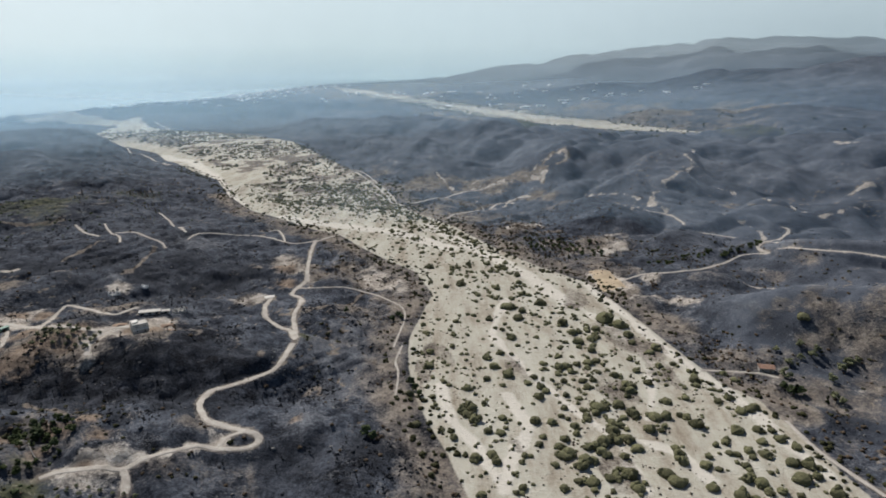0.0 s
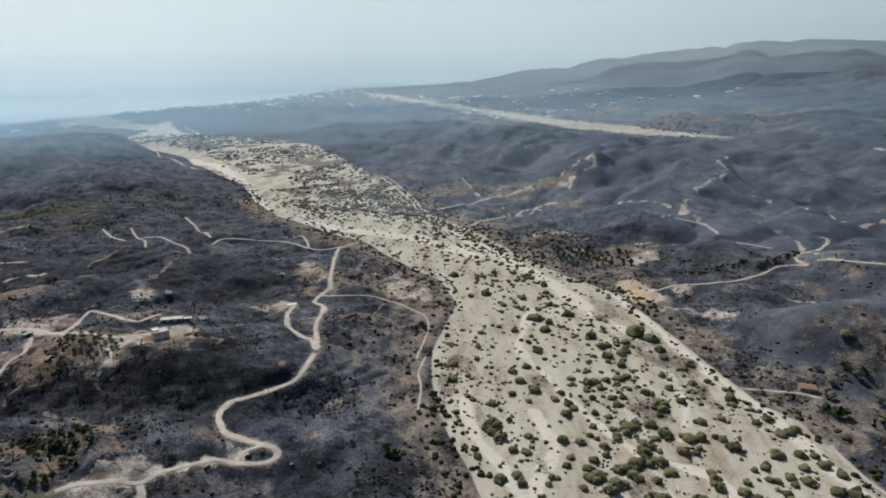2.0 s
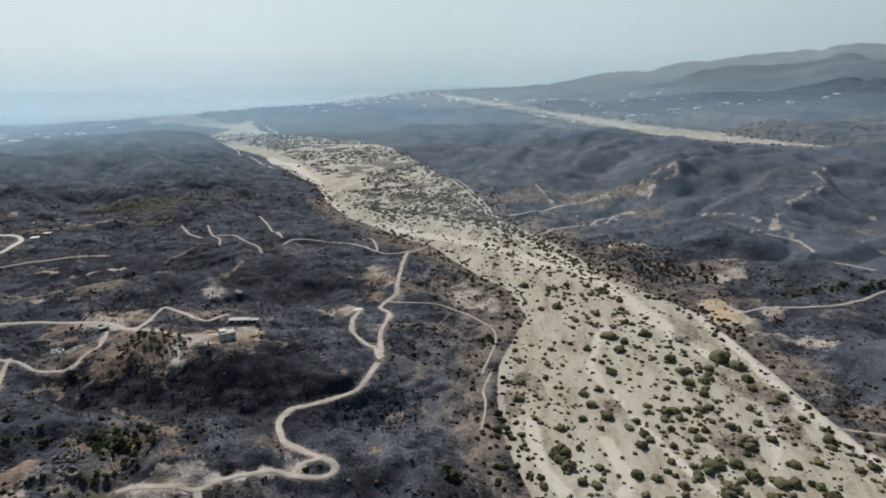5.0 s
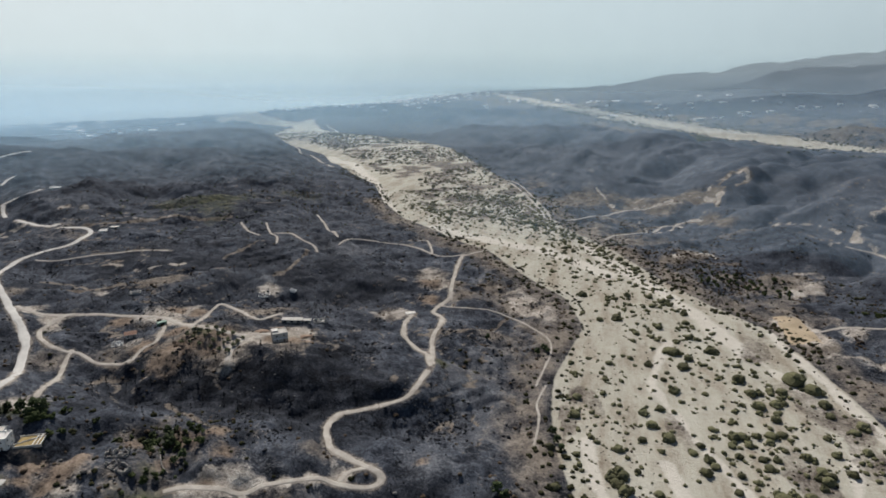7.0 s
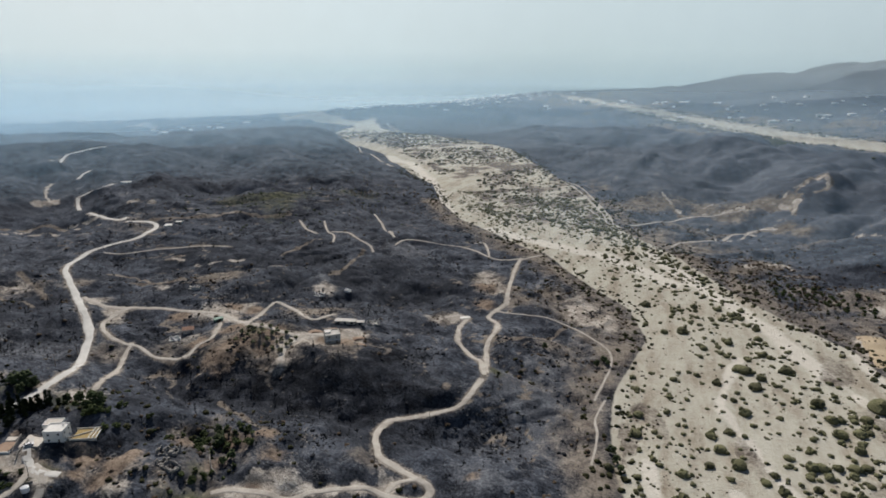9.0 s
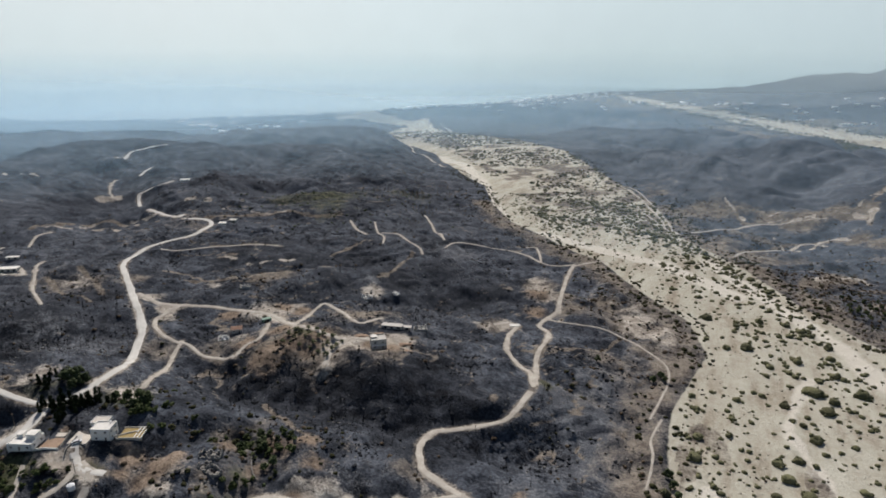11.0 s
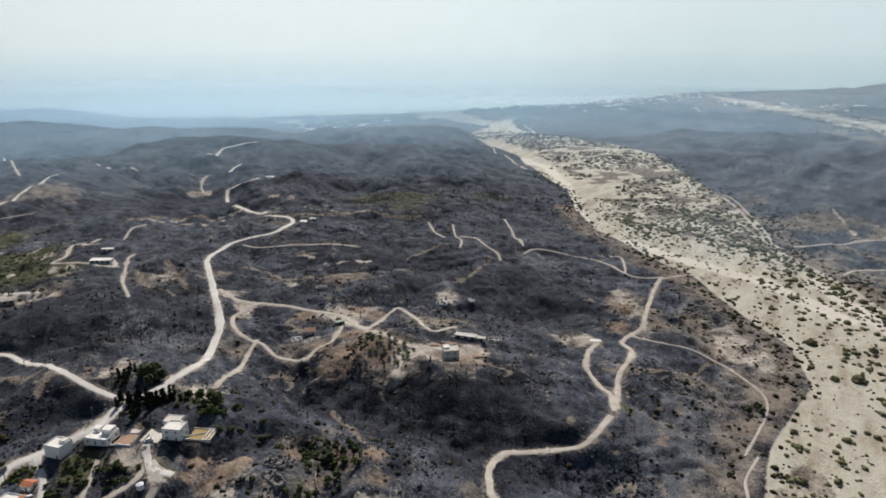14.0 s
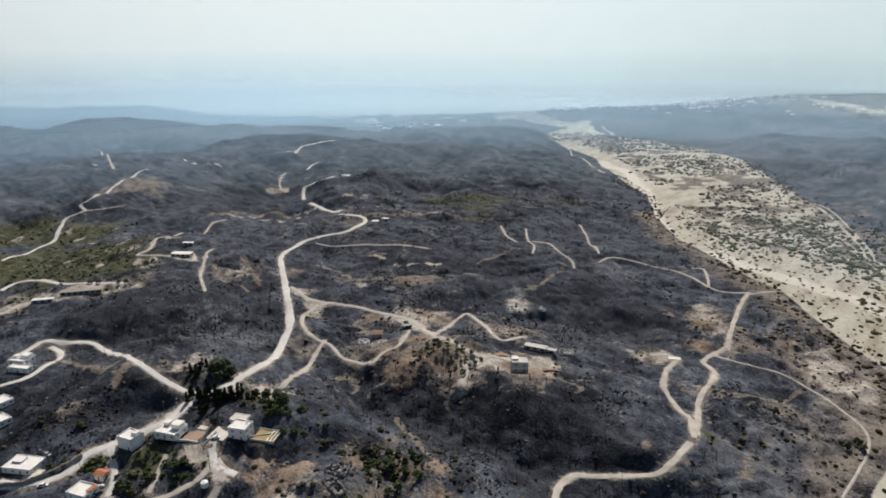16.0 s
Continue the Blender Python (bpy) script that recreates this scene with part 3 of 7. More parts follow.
COURTS += [(-163, 253, 4.2, 1.15), (-154, 254, 4.2, 1.15), (-146, 259, 4.2, 1.15), (-136, 263, 4.2, 1.15), (-168, 247, 4.2, 1.15), (-126, 272, 4.2, 1.15), (-115, 277, 4.2, 1.15), (-169, 255, 4.2, 1.15)]
COURTS += [(-835, 383, 6.0, 0.85), (-789, 377, 6.0, 0.85), (-733, 369, 6.0, 0.85), (-665, 370, 6.0, 0.85), (-682, 386, 6.0, 0.85), (-625, 331, 6.0, 0.85), (-672, 320, 6.0, 0.85), (-562, 345, 6.0, 0.85), (-570, 354, 6.0, 0.85), (-579, 345, 6.0, 0.85), (-869, 340, 6.0, 0.85), (-809, 676, 7.0, 1.10), (-806, 684, 7.0, 1.10), (-815, 665, 7.0, 1.10), (-623, 639, 4.5, 1.10), (-617, 642, 4.5, 1.10), (-601, 651, 4.5, 1.10), (-664, 621, 4.5, 1.10)]
BUSHY = [(-367, 182, 15, 1.4), (-367, 174, 12, 1.2), (-359, 189, 10, 1.3), (-296, 201, 8, 1.2), (-278, 207, 9, 1.0), (95, 664, 16, 1.3), (112, 639, 16, 1.3), (135, 673, 14, 1.2), (112, 684, 14, 1.2), (83, 696, 14, 1.0), (143, 640, 10, 1.0), (216, 584, 14, 1.3), (231, 582, 14, 1.3), (249, 586, 14, 1.3), (270, 593, 14, 1.3), (296, 608, 13, 1.3), (320, 611, 10, 1.3), (204, 618, 20, 0.6), (190, 627, 20, 0.5), (283, 512, 18, 0.5)]
BUSHY += [(288, 481, 18, 0.5), (339, 541, 18, 0.5), (-127, 637, 14, 1.0), (-94, 593, 14, 1.0), (-106, 561, 16, 1.0), (-90, 652, 12, 0.8), (-69, 579, 14, 0.8), (-77, 525, 14, 0.6), (-80, 414, 14, 0.7), (-75, 423, 10, 0.8), (42, 634, 12, 1.0), (28, 698, 12, 0.9), (59, 607, 12, 1.0), (10, 740, 14, 0.6), (-203, 275, 22, 1.0), (-207, 260, 20, 1.0), (-188, 243, 22, 0.9), (-208, 302, 14, 0.8), (-176, 279, 16, 0.8), (-160, 275, 12, 0.7)]
BUSHY += [(-130, 251, 14, 0.6), (-107, 282, 5, 1.0), (-247, 360, 14, 0.5), (-233, 359, 12, 0.5), (-254, 347, 14, 0.5), (-244, 266, 16, 0.8), (-259, 250, 14, 1.0), (-283, 252, 14, 1.0), (-285, 277, 9, 0.9), (-313, 263, 16, 1.0), (-212, 233, 14, 0.7), (-253, 234, 14, 0.7), (-191, 243, 16, 0.9), (-201, 276, 12, 0.8), (-190, 253, 12, 0.7), (-298, 343, 16, 0.4), (-291, 195, 12, 0.9), (-273, 196, 12, 0.9), (-270, 211, 10, 0.8), (-321, 180, 14, 0.6)]
BUSHY += [(-273, 240, 14, 0.6), (-339, 259, 10, 1.0), (-311, 259, 10, 0.8), (-339, 195, 10, 0.7), (-377, 186, 18, 0.6), (-364, 327, 16, 0.5), (-328, 336, 14, 0.5), (-376, 366, 12, 0.5), (-248, 368, 10, 0.5), (-232, 407, 14, 0.4), (-677, 310, 40, 0.8), (-650, 342, 40, 0.8), (-814, 326, 40, 0.7), (-555, 329, 25, 0.5), (-447, 390, 25, 0.5), (-50, 439, 20, 0.6), (-79, 388, 20, 0.5), (-46, 513, 24, 0.7), (-92, 634, 20, 0.7), (-109, 561, 16, 0.5)]
BUSHY += [(-74, 540, 30, 0.4), (179, 343, 24, 0.4), (201, 307, 24, 0.5), (265, 370, 30, 0.5), (184, 400, 24, 0.4)]

# roads and tracks: name, width, corners
ROADS = []
ROADS.append(('main', 5.6, [(-334, 155), (-317, 164), (-310, 174), (-314, 185), (-310, 196), (-305, 208), (-302, 221), (-308, 238), (-306, 250), (-308, 267), (-319, 292), (-350, 325), (-366, 344), (-390, 363), (-440, 398), (-478, 424), (-510, 450), (-539, 494), (-534, 529), (-521, 549), (-537, 587), (-559, 604), (-578, 589)]))
ROADS.append(('far1', 5.4, [(-596, 606), (-598, 595), (-632, 610), (-657, 618), (-675, 624)]))
ROADS.append(('far1', 5.4, [(-718, 647), (-780, 698), (-784, 710), (-775, 722), (-758, 726), (-755, 740)]))
ROADS.append(('far1', 5.6, [(-905, 809), (-915, 831), (-916, 845)]))
ROADS.append(('far1', 5.6, [(-992, 840), (-1041, 905), (-1036, 933), (-1027, 956), (-1016, 976)]))
ROADS.append(('far4', 3.6, [(-809, 678), (-913, 755), (-941, 791)]))
ROADS.append(('h5', 2.2, [(-524, 504), (-489, 504), (-467, 522), (-442, 537), (-404, 540)]))
ROADS.append(('west', 4.3, [(-313, 242), (-322, 239), (-336, 237), (-364, 236), (-393, 241), (-449, 249), (-469, 239), (-491, 231), (-477, 207)]))
ROADS.append(('westlow', 3.6, [(-422, 185), (-419, 199), (-435, 218), (-462, 231), (-479, 231)]))
ROADS.append(('villadrive', 3.6, [(-279, 179), (-289, 187), (-302, 192), (-310, 195)]))
ROADS.append(('villalane', 4.6, [(-275, 231), (-267, 222), (-262, 219), (-257, 217), (-251, 218), (-245, 220)]))
ROADS.append(('villalane2', 3.8, [(-260, 218), (-257, 212), (-256, 207), (-258, 196), (-261, 186)]))
ROADS.append(('villalane3', 4.4, [(-252, 218), (-248, 214), (-245, 208), (-245, 200)]))
ROADS.append(('spur', 4.0, [(-432, 398), (-397, 387), (-379, 391), (-357, 405), (-330, 409), (-305, 409), (-271, 388), (-250, 381), (-234, 378), (-224, 381), (-226, 373)]))
ROADS.append(('yard', 3.6, [(-210, 388), (-222, 385), (-223, 374), (-224, 366), (-220, 351)]))
ROADS.append(('loopback', 3.2, [(-379, 391), (-379, 376), (-377, 365), (-354, 348), (-339, 345), (-325, 346), (-310, 342), (-294, 344), (-284, 344)]))
ROADS.append(('loopback2', 3.6, [(-333, 348), (-325, 333), (-309, 311), (-287, 277)]))
ROADS.append(('upper', 2.9, [(-271, 388), (-284, 422), (-290, 444), (-287, 450), (-260, 434), (-232, 409), (-225, 429)]))
ROADS.append(('spur2', 2.5, [(-284, 344), (-286, 357), (-284, 368), (-298, 395)]))
ROADS.append(('dirtA', 4.2, [(-183, 241), (-176, 246), (-164, 249), (-151, 252), (-142, 258), (-131, 266), (-121, 274), (-111, 274), (-104, 277), (-98, 280), (-97, 287), (-106, 291), (-120, 296), (-130, 301), (-140, 320), (-139, 334), (-132, 341), (-118, 352), (-106, 362), (-102, 391)]))
ROADS.append(('dirtA2', 4.4, [(-143, 237), (-146, 245), (-150, 251)]))
ROADS.append(('dirtA3', 3.6, [(-114, 276), (-112, 285), (-103, 292)]))
ROADS.append(('dirtB', 3.6, [(-102, 396), (-107, 418), (-112, 437), (-115, 452), (-116, 477), (-121, 498), (-131, 510), (-129, 526), (-124, 538), (-127, 558), (-133, 594), (-139, 639), (-141, 670)]))
ROADS.append(('dirtC', 3.2, [(-102, 396), (-111, 418), (-118, 424), (-129, 438), (-138, 452), (-144, 475), (-146, 498), (-153, 500), (-162, 492)]))
ROADS.append(('dirtD', 2.9, [(-141, 665), (-123, 681), (-111, 687)]))
ROADS.append(('dirtE', 2.5, [(-141, 670), (-154, 655), (-170, 651), (-192, 674), (-210, 680), (-231, 668), (-251, 661), (-264, 650), (-265, 628)]))
ROADS.append(('dirtE2', 2.2, [(-170, 651), (-177, 672), (-191, 707), (-202, 705)]))
ROADS.append(('dirtF', 1.7, [(-129, 526), (-102, 515), (-82, 518), (-64, 509), (-47, 494), (-34, 479), (-30, 457), (-33, 424), (-35, 406)]))
ROADS.append(('h1', 2.2, [(-407, 674), (-374, 640), (-357, 629)]))
ROADS.append(('h2', 2.2, [(-381, 686), (-350, 640), (-336, 628), (-318, 595)]))
ROADS.append(('h3', 2.2, [(-357, 771), (-317, 709), (-283, 659), (-273, 645)]))
ROADS.append(('h4', 2.2, [(-346, 641), (-328, 642), (-304, 621), (-286, 612), (-276, 600)]))
ROADS.append(('barnroad', 3.2, [(-726, 528), (-721, 501), (-633, 416), (-634, 392), (-605, 369), (-595, 352), (-567, 367), (-530, 369), (-555, 384)]))
ROADS.append(('track1', 2.5, [(-552, 403), (-547, 393), (-522, 374), (-499, 357), (-454, 334)]))
ROADS.append(('westfar', 4.3, [(-742, 286), (-775, 317), (-808, 345), (-831, 368), (-875, 392), (-895, 408), (-890, 428), (-908, 431), (-911, 453), (-965, 509), (-1012, 561), (-1016, 582)]))
ROADS.append(('westfar2', 2.9, [(-890, 428), (-874, 442), (-853, 458)]))
ROADS.append(('busroad', 4.3, [(-658, 257), (-666, 273), (-652, 282), (-615, 288), (-575, 300), (-541, 317)]))
ROADS.append(('busroad2', 5.0, [(-585, 234), (-590, 252), (-565, 269), (-562, 299)]))
ROADS.append(('far5', 3.6, [(-1472, 709), (-1151, 582), (-1058, 546)]))
ROADS.append(('riverpath', 2.2, [(-103, 905), (-64, 830), (-76, 887), (-106, 978), (-138, 1059), (-178, 1098)]))
ROADS.append(('r_hook', 2.9, [(241, 736), (267, 732), (276, 708), (275, 696)]))
ROADS.append(('r_path', 2.9, [(274, 684), (300, 676), (318, 662)]))
ROADS.append(('r_s', 3.6, [(393, 532), (375, 543), (354, 550), (335, 563), (319, 589), (316, 605), (334, 626), (361, 645), (388, 683), (383, 688)]))
ROADS.append(('r_long', 2.5, [(163, 543), (186, 552), (216, 548), (259, 566), (297, 599), (317, 588)]))
ROADS.append(('r_low', 2.9, [(212, 251), (205, 270), (199, 291), (197, 315)]))
ROADS.append(('r_cot', 2.2, [(171, 375), (189, 372), (205, 368), (216, 361)]))
ROADS.append(('leftbank', 1.7, [(-29, 342), (-29, 370), (-32, 385), (-29, 409)]))
ROADS.append(('villacourt', 8.0, [(-261, 219), (-256, 217), (-250, 217)]))
ROADS.append(('gardenpath', 2.4, [(-280, 207), (-272, 198), (-265, 190)]))
ROADS.append(('far_riv', 4.3, [(-717, 1427), (-826, 1629), (-696, 1403), (-647, 1374), (-503, 1154)]))
ROADS.append(('delta', 4.3, [(-735, 1710), (-785, 1820), (-879, 1956)]))
ROADS.append(('eb1', 2.5, [(-166, 1088), (-132, 1023), (-102, 942), (-82, 885), (-71, 840)]))
ROADS.append(('eb2', 2.9, [(5, 760), (16, 791), (50, 820), (77, 875), (100, 865)]))
ROADS.append(('eb3', 2.9, [(-42, 832), (-19, 856), (7, 909), (24, 930), (66, 935), (103, 924)]))

# bare soil along ridges and terraces: width, line
DRY_LINES = []
DRY_LINES.append((2.2, [(-437, 449), (-397, 452), (-355, 471), (-350, 486)]))
DRY_LINES.append((3.6, [(-747, 518), (-763, 570), (-711, 604), (-621, 586)]))
DRY_LINES.append((3.6, [(-564, 609), (-523, 625), (-488, 667), (-426, 684)]))
DRY_LINES.append((2.5, [(-348, 547), (-339, 566), (-337, 603)]))
DRY_LINES.append((2.2, [(-286, 600), (-278, 545), (-283, 526)]))
DRY_LINES.append((2.2, [(-473, 460), (-448, 466), (-396, 444)]))
DRY_LINES.append((2.9, [(-517, 381), (-474, 364), (-444, 365)]))
DRY_LINES.append((2.9, [(-510, 407), (-480, 397), (-447, 378)]))
DRY_LINES.append((1.8, [(-474, 521), (-445, 541), (-401, 541)]))
DRY_LINES.append((2.2, [(-427, 222), (-374, 221), (-377, 232)]))
DRY_LINES.append((2.9, [(-354, 219), (-363, 229), (-366, 232)]))
DRY_LINES.append((1.8, [(-278, 207), (-271, 195), (-266, 188)]))
DRY_LINES.append((2.2, [(-238, 315), (-205, 298), (-179, 286)]))
DRY_LINES.append((2.9, [(-69, 504), (-83, 471), (-100, 464)]))

# pale broken rock and paths on the eastern spurs: width, line
DRY_LINES.append((3.5, [(13, 935), (43, 945), (83, 930), (134, 974), (163, 982)]))
DRY_LINES.append((3, [(-7, 988), (17, 932)]))
DRY_LINES.append((3, [(16, 778), (55, 858), (67, 872), (95, 877), (131, 860)]))
DRY_LINES.append((3, [(18, 990), (43, 963), (63, 936)]))
DRY_LINES.append((4, [(158, 993), (172, 1019), (189, 1032), (201, 1016), (191, 988), (178, 980)]))
DRY_LINES.append((4, [(159, 978), (151, 955), (147, 919)]))
DRY_LINES.append((3, [(96, 700), (135, 705)]))
DRY_LINES.append((2.5, [(62, 702), (61, 661), (68, 635)]))
SCARS = []
SCARS.append((3.0, [(-741, 534), (-733, 557), (-736, 595), (-695, 611), (-648, 610)]))
SCARS.append((2.4, [(-722, 567), (-702, 588), (-627, 566)]))
SCARS.append((2.6, [(-1147, 514), (-1150, 541), (-1106, 554)]))
SCARS.append((2.4, [(-1092, 690), (-1071, 716), (-1014, 710)]))
SCARS.append((2.2, [(-563, 638), (-518, 639), (-486, 664)]))
SCARS.append((2.0, [(-462, 517), (-390, 496), (-368, 516)]))
SCARS.append((3.4, [(143, 983), (159, 1006), (175, 1021), (189, 1028), (199, 1018), (193, 993), (173, 979)]))
SCARS.append((3.0, [(145, 928), (158, 963)]))
SCARS.append((2.6, [(92, 947), (121, 980), (148, 952)]))
SCARS.append((2.4, [(15, 922), (49, 944), (91, 936)]))
SCARS.append((2.2, [(47, 890), (65, 813), (94, 878), (122, 872)]))
SCARS.append((2.2, [(-11, 998), (23, 931)]))
SCARS.append((2.6, [(24, 962), (68, 971), (111, 966)]))
SCARS.append((2.2, [(73, 704), (107, 737), (126, 707)]))
SCARS.append((3.6, [(404, 1017), (363, 948), (364, 909), (341, 877), (306, 835), (293, 818)]))
SCARS.append((4.0, [(278, 803), (255, 761), (268, 737)]))
SCARS.append((2.0, [(356, 842), (379, 825), (404, 767)]))
SCARS.append((3.2, [(609, 990), (618, 974), (618, 935)]))
SCARS.append((3.4, [(416, 698), (445, 717), (467, 722), (523, 761)]))
SCARS.append((3.4, [(528, 804), (556, 810), (581, 831)]))
SCARS.append((2.8, [(326, 745), (329, 704), (346, 701)]))
SCARS.append((2.0, [(428, 760), (426, 719)]))
SCARS.append((2.2, [(217, 723), (245, 751)]))
SCARS.append((2.2, [(195, 831), (227, 813), (246, 779)]))
SCARS.append((1.8, [(264, 520), (285, 511), (305, 496)]))
SCARS.append((1.8, [(145, 491), (184, 497), (210, 478)]))
SCARS.append((2.0, [(170, 684), (200, 681)]))
SCARS.append((2.0, [(351, 697), (332, 598)]))

# washed channels in the gravel: width, line
CHANNELS = []
CHANNELS.append((4, [(53, 497), (43, 461), (37, 429), (46, 398), (54, 374), (70, 342), (81, 320), (91, 303), (97, 285), (96, 267), (97, 254)]))
CHANNELS.append((5, [(129, 529), (146, 461), (161, 390), (177, 346), (183, 321), (187, 290), (194, 267)]))
CHANNELS.append((4, [(44, 618), (90, 536), (119, 461), (135, 421), (141, 386), (129, 343), (119, 317)]))
CHANNELS.append((10, [(-16, 722), (33, 637), (81, 551), (105, 484)]))
CHANNELS.append((12, [(-199, 760), (-123, 722), (-54, 698), (9, 636)]))
CHANNELS.append((14, [(-273, 818), (-317, 906), (-382, 1032), (-477, 1195), (-602, 1362)]))
CHANNELS.append((4, [(40, 342), (49, 305), (34, 275), (29, 254)]))
CHANNELS.append((4, [(-1, 355), (5, 316), (20, 285), (31, 254)]))
CHANNELS.append((3, [(91, 303), (109, 295), (124, 285), (133, 262)]))

# the larger shrubs on the gravel: place and width
SHRUBS = [(54, 478, 8.7), (64, 470, 7.1), (36, 454, 5.3), (45, 435, 4.4), (50, 421, 7.1), (69, 423, 3.6), (30, 390, 6.0), (40, 397, 5.4), (48, 396, 3.4), (43, 366, 7.7), (38, 353, 3.7), (59, 363, 4.5), (64, 346, 4.9), (59, 339, 5.5), (98, 383, 6.1), (104, 386, 5.4), (102, 370, 4.0), (89, 359, 4.5), (85, 349, 3.1), (126, 453, 13.2), (135, 443, 10.0), (137, 427, 6.7), (137, 414, 5.1), (151, 406, 8.0), (145, 399, 5.0), (155, 382, 4.9), (105, 331, 6.7), (111, 321, 7.8), (135, 335, 5.7), (129, 318, 6.7), (141, 318, 5.5), (144, 310, 7.3)]
SHRUBS += [(113, 341, 4.4), (166, 335, 4.5), (174, 339, 5.9), (175, 324, 7.0), (164, 304, 6.7), (173, 294, 5.4), (184, 369, 4.9), (188, 362, 4.9), (95, 303, 7.4), (101, 296, 6.2), (116, 305, 7.0), (104, 288, 6.2), (95, 281, 4.9), (122, 304, 4.1), (26, 282, 5.8), (28, 276, 5.2), (43, 281, 4.2), (65, 280, 5.9), (71, 273, 6.3), (74, 260, 6.2), (58, 274, 4.2), (39, 256, 4.5), (59, 256, 5.1), (94, 266, 7.4), (95, 255, 7.2), (112, 266, 8.1), (124, 276, 6.1), (115, 260, 7.4), (134, 273, 5.6), (131, 256, 6.4), (142, 250, 6.4), (155, 273, 5.1)]
SHRUBS += [(151, 284, 4.0), (184, 296, 6.1), (189, 289, 5.5), (180, 276, 7.1), (187, 274, 6.5), (187, 265, 5.8), (189, 252, 7.4), (178, 263, 8.0), (-9, 378, 7.2), (-6, 339, 4.2), (-20, 342, 5.4), (-9, 399, 6.1), (83, 315, 5.2), (72, 316, 3.5), (62, 312, 5.7), (67, 296, 5.0), (52, 291, 4.4), (55, 298, 4.4), (46, 281, 3.2), (84, 285, 6.0), (77, 288, 4.4), (16, 530, 8.6), (-15, 309, 4.5), (256, 413, 7.6), (-13, 576, 8.4), (3, 524, 6.0), (69, 553, 6.3)]

# ---- ground, sea and haze ----
def axis(first, last, step, low, high, growth):
    """Even steps between first and last, widening outward to low and high."""
    mid = list(np.arange(first, last + 0.1, step))
    d, a = step, first
    before, after = [], []
    while a > low:
        d *= growth
        a -= d
        before.append(a)
    d, a = step, mid[-1]
    while a < high:
        d *= growth
        a += d
        after.append(a)
    return np.array(before[::-1] + mid + after)


def sheet(name, verts, quads, mats, smooth_faces=True):
    me = bpy.data.meshes.new(name)
    me.from_pydata(verts, [], quads)
    for mt in mats:
        me.materials.append(mt)
    if smooth_faces:
        me.polygons.foreach_set("use_smooth", np.ones(len(me.polygons), bool))
    me.update()
    return new(name, me)


def spots(x, y, rows):
    v = np.zeros(np.shape(x))
    for px, py, r, s in rows:
        v = np.maximum(v, s * np.exp(-((x - px) ** 2 + (y - py) ** 2) / (r * r * 1.3)))
    return v


def road_line(pts, step=3.0):
    """A rounded line through the corners, cut into even steps."""
    p = np.array(pts, float)
    ends = np.vstack([2 * p[:1] - p[1:2], p, 2 * p[-1:] - p[-2:-1]])
    u = np.linspace(0, 1, 8, endpoint=False)[:, None]
    runs = []
    for a, b, c, d in zip(ends[:-3], ends[1:-2], ends[2:-1], ends[3:]):
        runs.append(0.5 * (2 * b + (c - a) * u + (2 * a - 5 * b + 4 * c - d) * u ** 2 + (3 * b - a - 3 * c + d) * u ** 3))
    p = np.vstack(runs + [p[-1:]])
    s = np.r_[0, np.cumsum(np.hypot(*np.diff(p, axis=0).T))]
    k = np.linspace(0, s[-1], max(2, int(s[-1] / step) + 1))
    return np.stack([np.interp(k, s, p[:, 0]), np.interp(k, s, p[:, 1])], 1)


xs = axis(-600, 300, 2.0, -5200, 5200, 1.016)
ys = axis(140, 760, 2.0, -1400, 5600, 1.0145)
gx, gy = np.meshgrid(xs, ys)
gz = terrain(gx, gy)
lines = [(road_line(pts), width) for _, width, pts in ROADS]
for line, width in lines:
    # the ground is levelled under each road
    box = (gx > line[:, 0].min() - 14) & (gx < line[:, 0].max() + 14) & (gy > line[:, 1].min() - 14) & (gy < line[:, 1].max() + 14)
    px, py = gx[box], gy[box]
    if not len(px):
        continue
    dist, lz = np.full(len(px), 1e9), np.zeros(len(px))
    tz = terrain(line[:, 0], line[:, 1])
    tz = np.convolve(np.pad(tz, 5, mode="edge"), np.ones(11) / 11, "valid")
    for (ax, ay), h in zip(line, tz):
        d = np.hypot(px - ax, py - ay)
        near = d < dist
        dist[near], lz[near] = d[near], h
    k = 1 - smooth(width * 0.6, width * 0.6 + 7, dist)
    gz[box] = gz[box] * (1 - k) + lz * k

# level ground under buildings and yards: place and radius
PLOTS = [(-289, 215, 9), (-300, 201, 8), (-264, 236, 8), (-273, 242, 7), (-275, 224, 8), (-256, 243, 9), (-294, 183, 6), (-290, 175, 8), (-335, 166, 14), (-406, 181, 9), (-387, 175, 8), (-440, 203, 10), (-429, 199, 9), (-310, 375, 7), (-310, 363, 6), (-201, 383, 9), (-206, 415, 9), (-196, 431, 6), (-213, 249, 6), (-207, 243, 7), (212, 371, 6), (-557, 374, 12), (-571, 260, 10), (-556, 281, 13), (-147, 497, 6)]
for px, py, r in PLOTS:
    box = (np.abs(gx - px) < r + 8) & (np.abs(gy - py) < r + 8)
    d = np.hypot(gx[box] - px, gy[box] - py)
    level = gz[box][d < r * 0.8].mean() if np.any(d < r * 0.8) else 0.0
    k = 1 - smooth(r * 0.75, r * 0.75 + 5, d)
    gz[box] = gz[box] * (1 - k) + level * k


